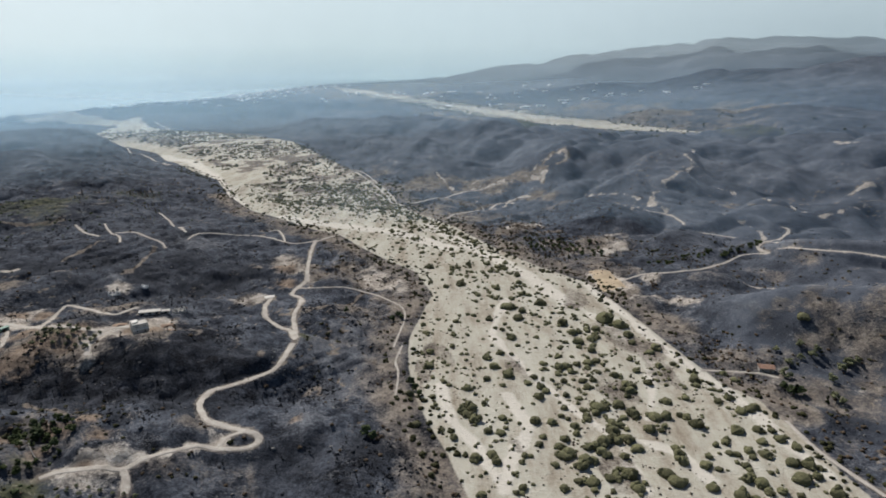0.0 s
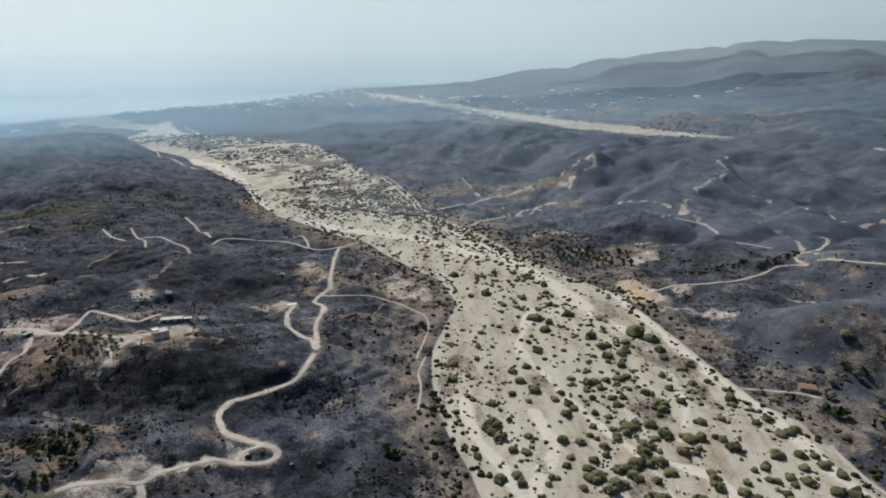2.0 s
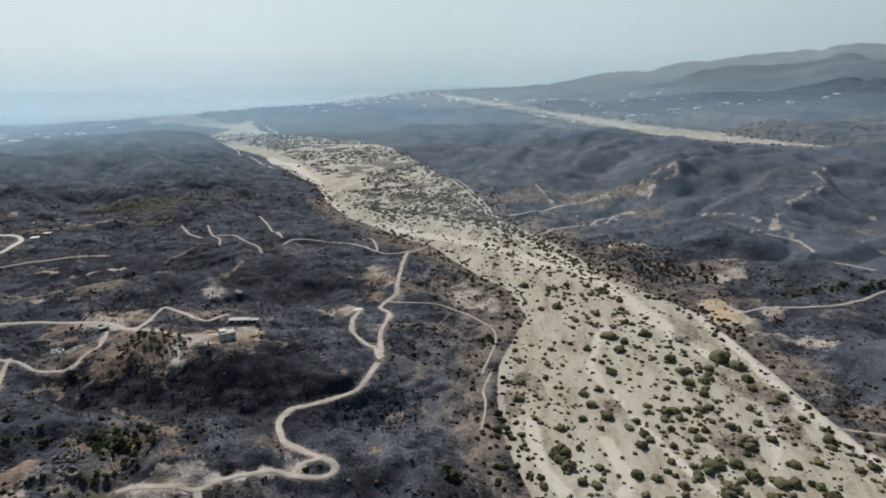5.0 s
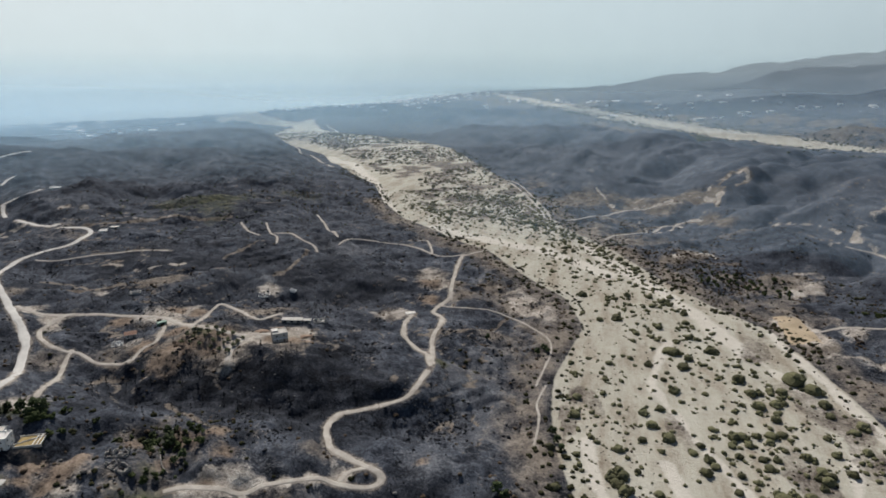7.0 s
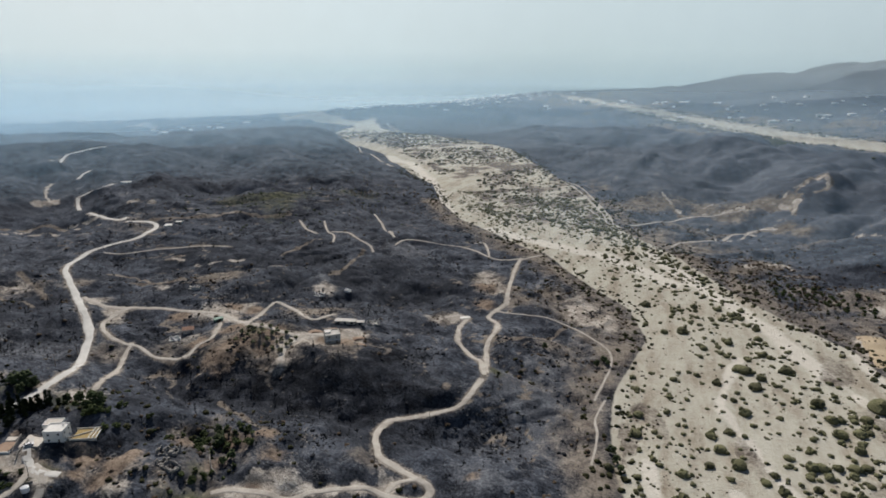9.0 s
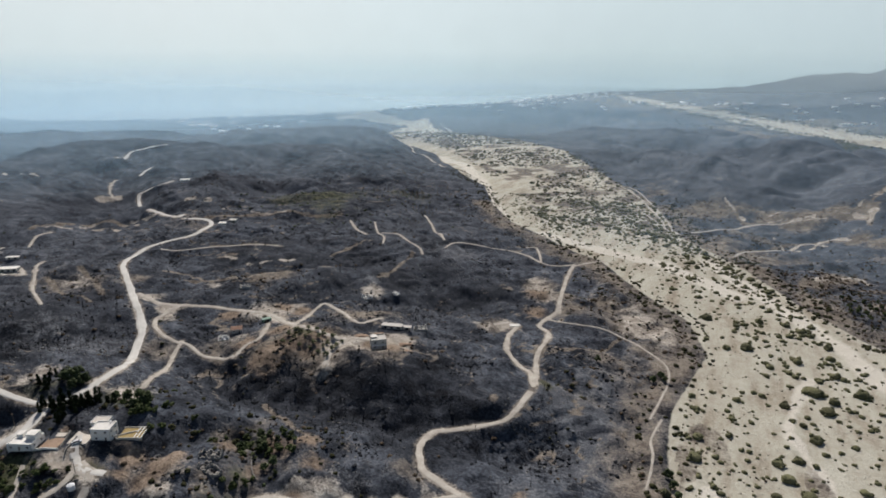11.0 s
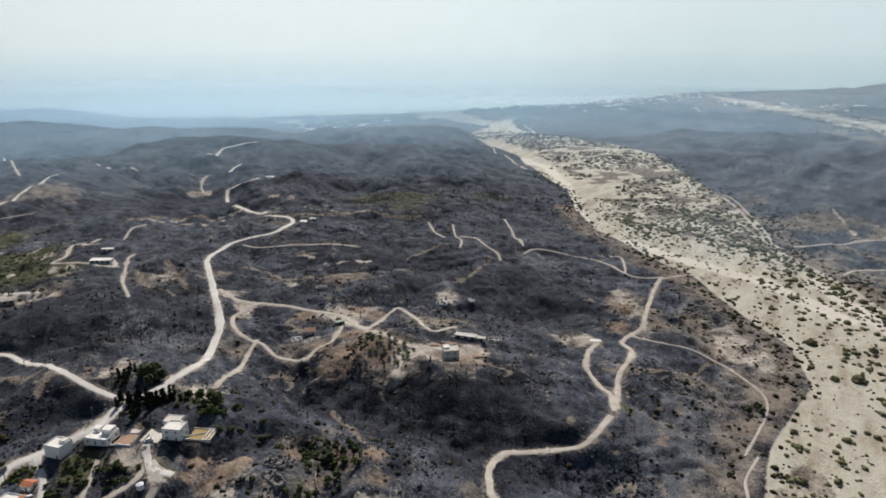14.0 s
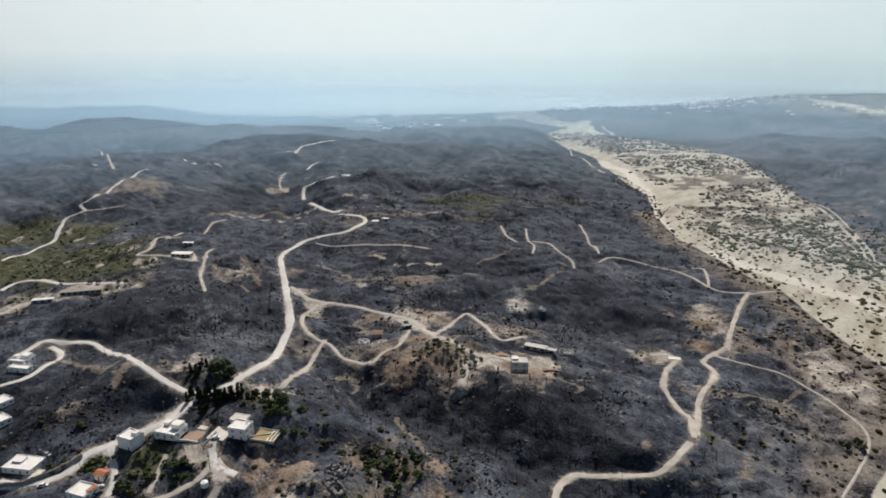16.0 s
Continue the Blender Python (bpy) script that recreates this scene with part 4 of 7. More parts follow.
def height(x, y):
    """Height of the finished ground sheet."""
    x, y = np.asarray(x, float), np.asarray(y, float)
    i = np.clip(np.searchsorted(xs, x) - 1, 0, len(xs) - 2)
    j = np.clip(np.searchsorted(ys, y) - 1, 0, len(ys) - 2)
    u, v = (x - xs[i]) / (xs[i + 1] - xs[i]), (y - ys[j]) / (ys[j + 1] - ys[j])
    return (gz[j, i] * (1 - u) + gz[j, i + 1] * u) * (1 - v) + (gz[j + 1, i] * (1 - u) + gz[j + 1, i + 1] * u) * v


nx, ny = len(xs), len(ys)
idx = np.arange(nx * ny).reshape(ny, nx)
quads = np.stack([idx[:-1, :-1], idx[:-1, 1:], idx[1:, 1:], idx[1:, :-1]], -1).reshape(-1, 4)
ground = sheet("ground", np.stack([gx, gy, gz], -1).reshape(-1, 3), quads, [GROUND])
tagged(ground, "burnt charcoal-grey hills around a pale dry river bed", "ground", kind="structure")
river_d = polygon_distance(gx, gy, RIVER)
far_d = polygon_distance(gx, gy, RIVER_FAR)
sea_d = polygon_distance(gx, gy, LAND)
sand = np.maximum(1 - smooth(-5, 5, river_d), (1 - smooth(-30, 45, far_d + 40 * fbm(gx, gy, 90, 3, 19))) * 0.85)
sand = np.maximum(sand, (1 - smooth(0, 60, -sea_d)) * 0.8)
sand = np.maximum(sand, 0.95 * np.exp(-(polyline_distance(gx, gy, [(-880, 1830), (-975, 1980), (-1080, 2040), (-1240, 2085)]) / 48) ** 2))
sand = np.maximum(sand, np.exp(-((gx + 1250) ** 2 + (gy - 2080) ** 2) / 200 ** 2) * (0.55 + 0.6 * fbm(gx, gy, 70, 3, 20)))
dry = 0.85 * spots(gx, gy, DRY)
verge = np.full(gx.shape, 1e9)
for line, width in lines:
    # dusty verges
    box = (gx > line[:, 0].min() - 12) & (gx < line[:, 0].max() + 12) & (gy > line[:, 1].min() - 12) & (gy < line[:, 1].max() + 12)
    verge[box] = np.minimum(verge[box], polyline_distance(gx[box], gy[box], line) / width)
dry = np.maximum(dry, 0.75 * np.exp(-(verge / 1.0) ** 2))
dry = np.maximum(dry, (0.62 - 0.3 * smooth(130, 180, gx) * smooth(440, 380, gy)) * np.exp(-((river_d - 12) / 26) ** 2) * (gy < 900))
scrubby = smooth(25, 60, polyline_distance(gx, gy, RIVER[13:24])) * smooth(690, 800, gy + 0.25 * gx) * smooth(1880, 1740, gy) * (river_d < 0)
sand = sand * (1 - 0.6 * scrubby * smooth(-0.5, 0.2, np.where(gy < 900, fbm(gx, gy, 16, 3, 67), fbm(gx, gy, 27, 3, 68))))
dry = np.maximum(dry, 0.7 * scrubby)
# brown silt between the channels
silt = smooth(0.0, 0.4, fbm(gx + 0.12 * gy, gy * 0.45, 24, 3, 72)) * (river_d < -4) * smooth(620, 480, gy)
sand = sand * (1 - 0.52 * silt)
dry = np.maximum(dry, 0.8 * (river_d < -4) * (gy < 620))
dry = np.maximum(dry, 0.5 * np.exp(-(far_d / 160) ** 2))
east_side = (gx > 40 - 0.3 * (gy - 500))
dry = np.maximum(dry, 0.5 * smooth(0.1, 0.5, fbm(gx, gy, 60, 4, 41)) * smooth(260, 120, river_d) * (gx > 60))
dry = np.maximum(dry, 0.62 * smooth(40 + 130 * smooth(420, 560, gy), 20, river_d) * smooth(-0.25, 0.35, fbm(gx, gy, 55, 4, 42)) * east_side * smooth(1500, 900, gy))
# pale plots on the plain by the far river and the coast
dry = np.maximum(dry, 0.62 * smooth(0.05, 0.3, fbm(gx, gy, 90, 3, 44)) * smooth(620, 150, far_d) * (gy > 1700))
for width, pts in DRY_LINES:
    dl = polyline_distance(gx, gy, pts)
    dry = np.maximum(dry, 0.95 * np.exp(-(dl / (width * (1 + 0.6 * fbm(gx, gy, 18, 2, 43)))) ** 2))
# pale worn edges of old terraces
rim = np.abs(((gz + 2.5 * fbm(gx, gy, 60, 2, 102)) / 4.5) % 1.0 - 0.5) * 2
dry = np.maximum(dry, 0.8 * smooth(0.84, 0.98, rim) * smooth(0.02, 0.3, fbm(gx, gy, 150, 3, 101) - 0.1 * east_side * (gy > 300)) * smooth(1300, 900, np.hypot(gx, gy)) * (river_d > 8))
ash = spots(gx, gy, ASH) * (river_d > 0)
for width, pts in CHANNELS:
    # freshly washed gravel is paler
    dl = polyline_distance(gx, gy, pts) + 3.5 * fbm(gx, gy, 16, 3, 49)
    ash = np.maximum(ash, np.where(river_d < 0, 0.95 * np.exp(-(np.maximum(dl, 0) / width) ** 2), 0))
green = np.maximum(spots(gx, gy, GREEN), 0.16 * scrubby)
cover = np.stack([sand, dry, green, ash], -1).reshape(-1, 4).astype(np.float32)
ground.data.attributes.new("cover", "FLOAT_COLOR", "POINT").data.foreach_set("color", cover.ravel())

ground.data.attributes.new("soot", "FLOAT", "POINT").data.foreach_set("value", spots(gx, gy, SOOT_SPOTS).ravel().astype(np.float32))

ground.data.attributes.new("clay", "FLOAT", "POINT").data.foreach_set("value", spots(gx, gy, CLAY).ravel().astype(np.float32))

court = spots(gx, gy, COURTS)
for width, pts in SCARS:
    dl = polyline_distance(gx, gy, pts) * (1 + 0.7 * fbm(gx, gy, 24, 3, 143)) + 3.0 * fbm(gx, gy, 11, 2, 144)
    court = np.maximum(court, 0.95 * np.exp(-(np.maximum(dl, 0) / (width * 0.9)) ** 2) * (0.75 + 0.8 * fbm(gx, gy, 14, 3, 145)))
ground.data.attributes.new("court", "FLOAT", "POINT").data.foreach_set("value", np.maximum(court, 0.8 * np.exp(-(verge / 0.72) ** 2) * (fbm(gx, gy, 25, 2, 99) > 0.05)).ravel().astype(np.float32))

# grows with distance from the camera's path, painting the haze lift into the ground
bare_haze_lift = (0.8 - 0.45 * smooth(0, -300, gx + 0.3 * (gy - 500))) * smooth(430, 950, np.hypot(gx + 20, gy - 40))
# the ashy eastern slopes take the same even grey by their own colour
bare_haze_lift = np.maximum(bare_haze_lift, 0.95 * smooth(25 + 60 * smooth(420, 560, gy), 60 + 190 * smooth(420, 560, gy), river_d) * east_side)
ground.data.attributes.new("bare_haze_lift", "FLOAT", "POINT").data.foreach_set("value", bare_haze_lift.ravel().astype(np.float32))

sea = sheet("water", [(-9000, -6000, -42), (6000, -6000, -42), (6000, 9000, -42), (-9000, 9000, -42)], [(0, 1, 2, 3)], [SEA])
tagged(sea, "calm pale blue sea under haze", "sea", kind="structure")


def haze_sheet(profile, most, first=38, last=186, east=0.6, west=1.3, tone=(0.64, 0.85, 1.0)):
    """A standing see-through sheet added to imitate thin smoke haze round the valley; profile rows are radius, height,
    thickness.
    """
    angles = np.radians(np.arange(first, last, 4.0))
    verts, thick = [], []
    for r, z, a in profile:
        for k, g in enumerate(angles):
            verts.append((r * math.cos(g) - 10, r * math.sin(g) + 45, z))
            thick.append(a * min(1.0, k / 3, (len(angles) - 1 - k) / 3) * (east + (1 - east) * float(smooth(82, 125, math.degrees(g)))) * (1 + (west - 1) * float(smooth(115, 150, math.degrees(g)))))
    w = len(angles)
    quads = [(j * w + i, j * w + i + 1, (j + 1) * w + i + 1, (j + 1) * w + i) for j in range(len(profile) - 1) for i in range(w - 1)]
    ob = sheet("smoke_haze", verts, quads, [haze_material("smoke_haze_tint", most, tone)])
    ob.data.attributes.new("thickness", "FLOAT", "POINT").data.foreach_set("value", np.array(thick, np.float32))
    return tagged(ob, "thin tinted sheet standing in for blue-grey smoke haze over the burnt hills", "smoke haze", kind="structure")


# the blue of hazy distance, given to the veils as their own colour
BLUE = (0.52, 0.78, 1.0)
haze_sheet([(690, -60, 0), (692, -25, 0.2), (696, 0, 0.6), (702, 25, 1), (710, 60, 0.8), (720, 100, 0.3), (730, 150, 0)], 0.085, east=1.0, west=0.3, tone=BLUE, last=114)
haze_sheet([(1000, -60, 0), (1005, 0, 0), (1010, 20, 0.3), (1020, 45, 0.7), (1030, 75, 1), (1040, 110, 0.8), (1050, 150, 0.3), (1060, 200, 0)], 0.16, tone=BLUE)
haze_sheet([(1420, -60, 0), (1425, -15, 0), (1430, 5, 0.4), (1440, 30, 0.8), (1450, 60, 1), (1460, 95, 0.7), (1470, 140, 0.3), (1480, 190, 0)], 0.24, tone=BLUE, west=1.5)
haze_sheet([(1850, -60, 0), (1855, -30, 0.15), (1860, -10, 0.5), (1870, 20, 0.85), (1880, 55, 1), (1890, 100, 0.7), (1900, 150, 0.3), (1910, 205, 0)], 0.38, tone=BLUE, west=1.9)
# paler veils added to fade sea and far crests into the sky
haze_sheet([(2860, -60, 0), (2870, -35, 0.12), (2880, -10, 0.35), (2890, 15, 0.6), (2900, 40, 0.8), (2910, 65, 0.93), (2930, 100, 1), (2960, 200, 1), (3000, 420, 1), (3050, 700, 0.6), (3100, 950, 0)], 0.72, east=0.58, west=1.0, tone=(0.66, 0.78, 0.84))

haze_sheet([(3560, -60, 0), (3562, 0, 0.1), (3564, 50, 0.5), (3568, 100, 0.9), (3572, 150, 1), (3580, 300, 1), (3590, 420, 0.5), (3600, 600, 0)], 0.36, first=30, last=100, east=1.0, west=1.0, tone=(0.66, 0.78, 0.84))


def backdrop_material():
    """A glowing backdrop painted as the far haze and low sky over the sea, clearing upward."""
    m = bpy.data.materials.new("glowing_haze_backdrop")
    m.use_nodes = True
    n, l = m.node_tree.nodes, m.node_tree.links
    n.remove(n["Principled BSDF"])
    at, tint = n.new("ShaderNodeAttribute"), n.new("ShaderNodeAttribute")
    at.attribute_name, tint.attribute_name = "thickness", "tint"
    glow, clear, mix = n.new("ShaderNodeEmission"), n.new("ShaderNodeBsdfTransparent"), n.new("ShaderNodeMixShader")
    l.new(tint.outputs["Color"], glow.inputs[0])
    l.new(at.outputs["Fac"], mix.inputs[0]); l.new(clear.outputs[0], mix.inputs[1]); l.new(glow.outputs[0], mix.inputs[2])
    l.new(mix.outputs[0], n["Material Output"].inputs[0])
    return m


# the shell gives off its own light in place of real hazy air
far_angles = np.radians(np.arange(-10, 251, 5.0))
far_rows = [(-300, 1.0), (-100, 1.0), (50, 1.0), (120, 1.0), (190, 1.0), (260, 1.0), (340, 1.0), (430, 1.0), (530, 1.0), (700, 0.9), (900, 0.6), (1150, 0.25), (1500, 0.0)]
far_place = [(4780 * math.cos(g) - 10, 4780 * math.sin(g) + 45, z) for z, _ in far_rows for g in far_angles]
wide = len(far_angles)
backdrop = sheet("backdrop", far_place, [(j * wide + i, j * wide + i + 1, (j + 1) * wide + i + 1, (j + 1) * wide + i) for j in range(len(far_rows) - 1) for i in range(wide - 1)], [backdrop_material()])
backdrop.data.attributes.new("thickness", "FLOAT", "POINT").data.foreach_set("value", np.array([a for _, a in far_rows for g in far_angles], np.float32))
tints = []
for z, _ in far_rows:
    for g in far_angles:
        # sky glow painted in: paler and more neutral towards the sun's side and upward
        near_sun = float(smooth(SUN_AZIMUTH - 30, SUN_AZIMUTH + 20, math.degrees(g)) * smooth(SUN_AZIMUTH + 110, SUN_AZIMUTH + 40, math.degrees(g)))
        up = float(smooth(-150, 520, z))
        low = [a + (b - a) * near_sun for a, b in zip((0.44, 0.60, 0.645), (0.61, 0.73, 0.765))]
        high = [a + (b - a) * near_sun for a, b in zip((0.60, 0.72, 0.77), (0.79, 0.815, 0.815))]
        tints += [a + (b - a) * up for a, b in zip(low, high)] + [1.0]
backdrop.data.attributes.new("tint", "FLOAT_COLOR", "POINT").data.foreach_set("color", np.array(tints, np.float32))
tagged(backdrop, "glowing backdrop painted as blue-grey haze where sea and sky meet", "haze", kind="structure")

# ---- roads ----
def road(line, width, mat, label, kind_name):
    d = np.gradient(line, axis=0)
    d /= np.hypot(d[:, 0], d[:, 1])[:, None] + 1e-9
    side = np.stack([-d[:, 1], d[:, 0]], 1)
    verts, quads = [], []
    cuts = (-0.56, -0.44, -0.22, 0.0, 0.22, 0.44, 0.56)
    for k, (p, s) in enumerate(zip(line, side)):
        for c in cuts:
            wob = width * (0.9 + 0.2 * float(vnoise(p[0], p[1], 11.0, 4 if c < 0 else 8)) + 0.2 * float(vnoise(p[0], p[1], 4.0, 5 if c < 0 else 9)))
            q = p + s * c * wob
            z = float(height(q[0], q[1]))
            verts.append((q[0], q[1], z + (0.22 if abs(c) < 0.5 else -0.25)))
    m = len(cuts)
    for k in range(len(line) - 1):
        for c in range(m - 1):
            quads.append((k * m + c + 1, k * m + c, (k + 1) * m + c, (k + 1) * m + c + 1))
    ob = sheet(kind_name, verts, quads, [mat])
    return tagged(ob, label, "road" if kind_name == "road" else "track", kind="structure")


for (name, width, _), (line, _w) in zip(ROADS, lines):
    if name in ("main", "far1", "west", "westlow", "villadrive", "villalane", "westfar", "busroad"):
        road(line, width, ASPHALT, "pale sun-bleached road winding over burnt hills", "road")
    else:
        road(line, width, TRACK, "pale dirt track through charred scrub", "track")

# a bare tan field above the river bank
FIELD = plain("tan_stubble", (0.30, 0.235, 0.155), (0.46, 0.375, 0.265), 0.12, 0.95, 0.1)
corners = [Vector((x, y, 0)) for x, y in [(140, 572), (160, 572), (166, 518), (138, 512)]]
tan_verts, steps = [], 14
for j in range(steps + 1):
    for i in range(steps + 1):
        p = corners[0].lerp(corners[1], i / steps).lerp(corners[3].lerp(corners[2], i / steps), j / steps)
        x, y = p.x + 1.6 * float(vnoise(p.x, p.y, 9.0, 61)), p.y + 1.6 * float(vnoise(p.x, p.y, 9.0, 62))
        rim = 0.3 if 0 < i < steps and 0 < j < steps else -0.3
        tan_verts.append((x, y, float(height(x, y)) + rim))
tan_field = sheet("field", tan_verts, [(j * (steps + 1) + i, j * (steps + 1) + i + 1, (j + 1) * (steps + 1) + i + 1, (j + 1) * (steps + 1) + i) for j in range(steps) for i in range(steps)], [FIELD])
tagged(tan_field, "bare tan field beside the river bank", "field", kind="structure")

# ---- plants, green, scorched and burnt ----
def part(name, mesh, parent, label=""):
    """One mesh object under a thing or a part."""
    ob = new(name, mesh)
    ob.parent = parent
    if label:
        ob["label"] = label
    return ob


def mesh_of(name, verts, faces, mats, slots=None, smooth_faces=False):
    me = bpy.data.meshes.new(name)
    me.from_pydata([tuple(v) for v in verts], [], [tuple(f) for f in faces])
    for mt in mats:
        me.materials.append(mt)
    if slots is not None:
        me.polygons.foreach_set("material_index", np.array(slots, np.int32))
    if smooth_faces:
        me.polygons.foreach_set("use_smooth", np.ones(len(me.polygons), bool))
    me.update()
    return me


def lump(rng, radius, squash, rough, centre=(0, 0, 0), sub=1):
    """An uneven rounded clump: vertices and triangles."""
    bm = bmesh.new()
    bmesh.ops.create_icosphere(bm, subdivisions=sub, radius=1)
    v = np.array([x.co[:] for x in bm.verts])
    f = [tuple(x.index for x in face.verts) for face in bm.faces]
    bm.free()
    v = v * (1 + rng.uniform(-rough, rough, (len(v), 1))) * radius
    v[:, 2] *= squash
    return v + np.array(centre), f


def leaves(rng, points, normals, size):
    """A ragged coat of small leaf sprays on the given points."""
    verts, faces = [], []
    for p, m in zip(points, normals):
        a = rng.normal(size=3)
        a -= a.dot(m) * m * 0.6
        a /= np.linalg.norm(a) + 1e-9
        b = np.cross(m, a)
        k = size * rng.uniform(0.6, 1.4)
        up = m * k * rng.uniform(0.2, 0.9)
        i = len(verts)
        verts += [p - a * k, p + a * k, p + b * k * 0.7 + up, p - b * k * 0.6 + up * 0.6]
        faces += [(i, i + 1, i + 2), (i, i + 1, i + 3)]
    return verts, faces


def crown_shape(rng, clumps, size, height, leaf, coat=26, sub=1, taper=0.0):
    """Many small clumps with gaps, over a foot about as wide as size."""
    verts, faces = [], []
    for _ in range(clumps):
        g, h = rng.uniform(0, 2 * math.pi), rng.uniform(0.12, 1.0)
        reach = size * 0.5 * math.sqrt(rng.uniform(0, 1)) * (1 - taper * h) * math.sqrt(max(0.08, 1 - (h * 0.85) ** 2))
        r = size * rng.uniform(0.13, 0.24) * (1 - 0.5 * taper * h)
        c = np.array((math.cos(g) * reach, math.sin(g) * reach, h * height - r * 0.5))
        c[2] = max(c[2], r * 0.55)
        v, f = lump(rng, r, rng.uniform(0.7, 1.0), 0.28, c, sub)
        i = len(verts)
        verts += list(v)
        faces += [tuple(q + i for q in t) for t in f]
        pick = rng.integers(0, len(v), coat)
        n = (v[pick] - c) / r
        n /= np.linalg.norm(n, axis=1)[:, None] + 1e-9
        lv, lf = leaves(rng, v[pick], n, leaf)
        i = len(verts)
        verts += lv
        faces += [tuple(q + i for q in t) for t in lf]
    return np.array(verts), faces


def dome_shape(rng, clumps, high, leaf, coat, sub=2):
    """A compact rounded shrub one metre wide: an uneven dome with knobs and sprays."""
    v, f = lump(rng, 0.44, high * 1.5, 0.12, (0, 0, 0.12), sub)
    v[:, 0] *= rng.uniform(0.8, 1.15)
    v[:, 2] = np.maximum(v[:, 2], -0.02)
    verts, faces = list(v), list(f)
    w, g = crown_shape(rng, clumps, 1.0, high, leaf, coat)
    i = len(verts)
    return np.array(verts + list(w)), faces + [tuple(q + i for q in t) for t in g]


def rod(verts, faces, a, b, ra, rb, sides=4):
    """Adds a tapering stick from a to b."""
    a, b = np.array(a, float), np.array(b, float)
    d = (b - a) / (np.linalg.norm(b - a) + 1e-9)
    u = np.cross(d, (0.3, 0.9, 0.2))
    u /= np.linalg.norm(u) + 1e-9
    w = np.cross(d, u)
    i = len(verts)
    for p, r in ((a, ra), (b, rb)):
        for k in range(sides):
            g = 2 * math.pi * k / sides
            verts.append(p + (u * math.cos(g) + w * math.sin(g)) * r)
    for k in range(sides):
        j = (k + 1) % sides
        faces.append((i + k, i + j, i + sides + j, i + sides + k))
    faces.append(tuple(i + sides + k for k in range(sides)))


def trunk_shape(rng, height, radius, limbs=0, spread=0.3, start=0.35, sides=5):
    """A bent tapering trunk with bare limbs."""
    verts, faces = [], []
    p, r = np.array((0.0, 0.0, -0.4)), radius
    knots = [p]
    for k in range(4):
        q = p + np.array((rng.uniform(-0.05, 0.05) * height, rng.uniform(-0.05, 0.05) * height, (height + 0.4) / 4))
        rod(verts, faces, p, q, r, r * 0.72, sides)
        p, r = q, r * 0.72
        knots.append(p)
    for k in range(limbs):
        h = rng.uniform(start, 0.95)
        a = knots[int(h * 4)] + (knots[min(4, int(h * 4) + 1)] - knots[int(h * 4)]) * (h * 4 % 1)
        g = rng.uniform(0, 2 * math.pi)
        reach = height * spread * (1.15 - h) * rng.uniform(0.6, 1.3)
        b = a + np.array((math.cos(g) * reach, math.sin(g) * reach, reach * rng.uniform(0.3, 1.0)))
        rod(verts, faces, a, b, radius * 0.42 * (1.1 - h), radius * 0.1, 3)
        c = a + (b - a) * 0.6
        g += rng.uniform(0.5, 1.2)
        rod(verts, faces, c, c + np.array((math.cos(g), math.sin(g), 0.8)) * reach * 0.4, radius * 0.2 * (1.1 - h), radius * 0.07, 3)
    return np.array(verts), faces


def many(name, shapes, x, y, size, mat, rng, label, category, sink=0.05, lean=0.06, stretch=(0.8, 1.2)):
    """Uncountable plants as one object: copies of the shapes set on the ground."""
    V, F, n = [], [], 0
    z = height(x, y)
    tri_sets = []
    for v, f in shapes:
        t = []
        for q in f:
            t += [(q[0], q[k], q[k + 1]) for k in range(1, len(q) - 1)]
        tri_sets.append((v, np.array(t)))
    pick = rng.integers(0, len(shapes), len(x))
    for s, (v, t) in enumerate(tri_sets):
        k = np.where(pick == s)[0]
        if not len(k):
            continue
        g = rng.uniform(0, 2 * math.pi, len(k))
        sc, tall = size[k], rng.uniform(*stretch, len(k))
        c, sn = np.cos(g), np.sin(g)
        X = (v[None, :, 0] * c[:, None] - v[None, :, 1] * sn[:, None]) * sc[:, None]
        Y = (v[None, :, 0] * sn[:, None] + v[None, :, 1] * c[:, None]) * sc[:, None]
        Z = v[None, :, 2] * (sc * tall)[:, None]
        X = X + Z * rng.normal(0, lean, len(k))[:, None] + x[k][:, None]
        Y = Y + Z * rng.normal(0, lean, len(k))[:, None] + y[k][:, None]
        Z = Z + (z[k] - sink * sc)[:, None]
        V.append(np.stack([X, Y, Z], -1).reshape(-1, 3))
        F.append((t[None] + (np.arange(len(k)) * len(v))[:, None, None] + n).reshape(-1, 3))
        n += len(k) * len(v)
    V, F = np.concatenate(V), np.concatenate(F)
    me = bpy.data.meshes.new(name)
    me.vertices.add(len(V))
    me.vertices.foreach_set("co", V.astype(np.float32).ravel())
    me.loops.add(len(F) * 3)
    me.loops.foreach_set("vertex_index", F.astype(np.int32).ravel())
    me.polygons.add(len(F))
    me.polygons.foreach_set("loop_start", np.arange(0, len(F) * 3, 3, dtype=np.int32))
    me.materials.append(mat)
    me.update(calc_edges=True)
    return tagged(new(name, me), label, category, kind="stuff")


road_points = np.concatenate([line for line, _ in lines])
road_reach = np.concatenate([np.full(len(line), w * 0.62) for line, w in lines])


def clear_of_roads(x, y, gap=1.0):
    ok = np.ones(len(x), bool)
    for i in range(0, len(x), 2000):
        d = np.hypot(x[i:i + 2000, None] - road_points[None, :, 0], y[i:i + 2000, None] - road_points[None, :, 1]) - road_reach[None]
        ok[i:i + 2000] = d.min(1) > gap
    return ok


def clear_of_plots(x, y):
    ok = np.ones(len(x), bool)
    for px, py, r in PLOTS:
        ok &= np.hypot(x - px, y - py) > r
    return ok


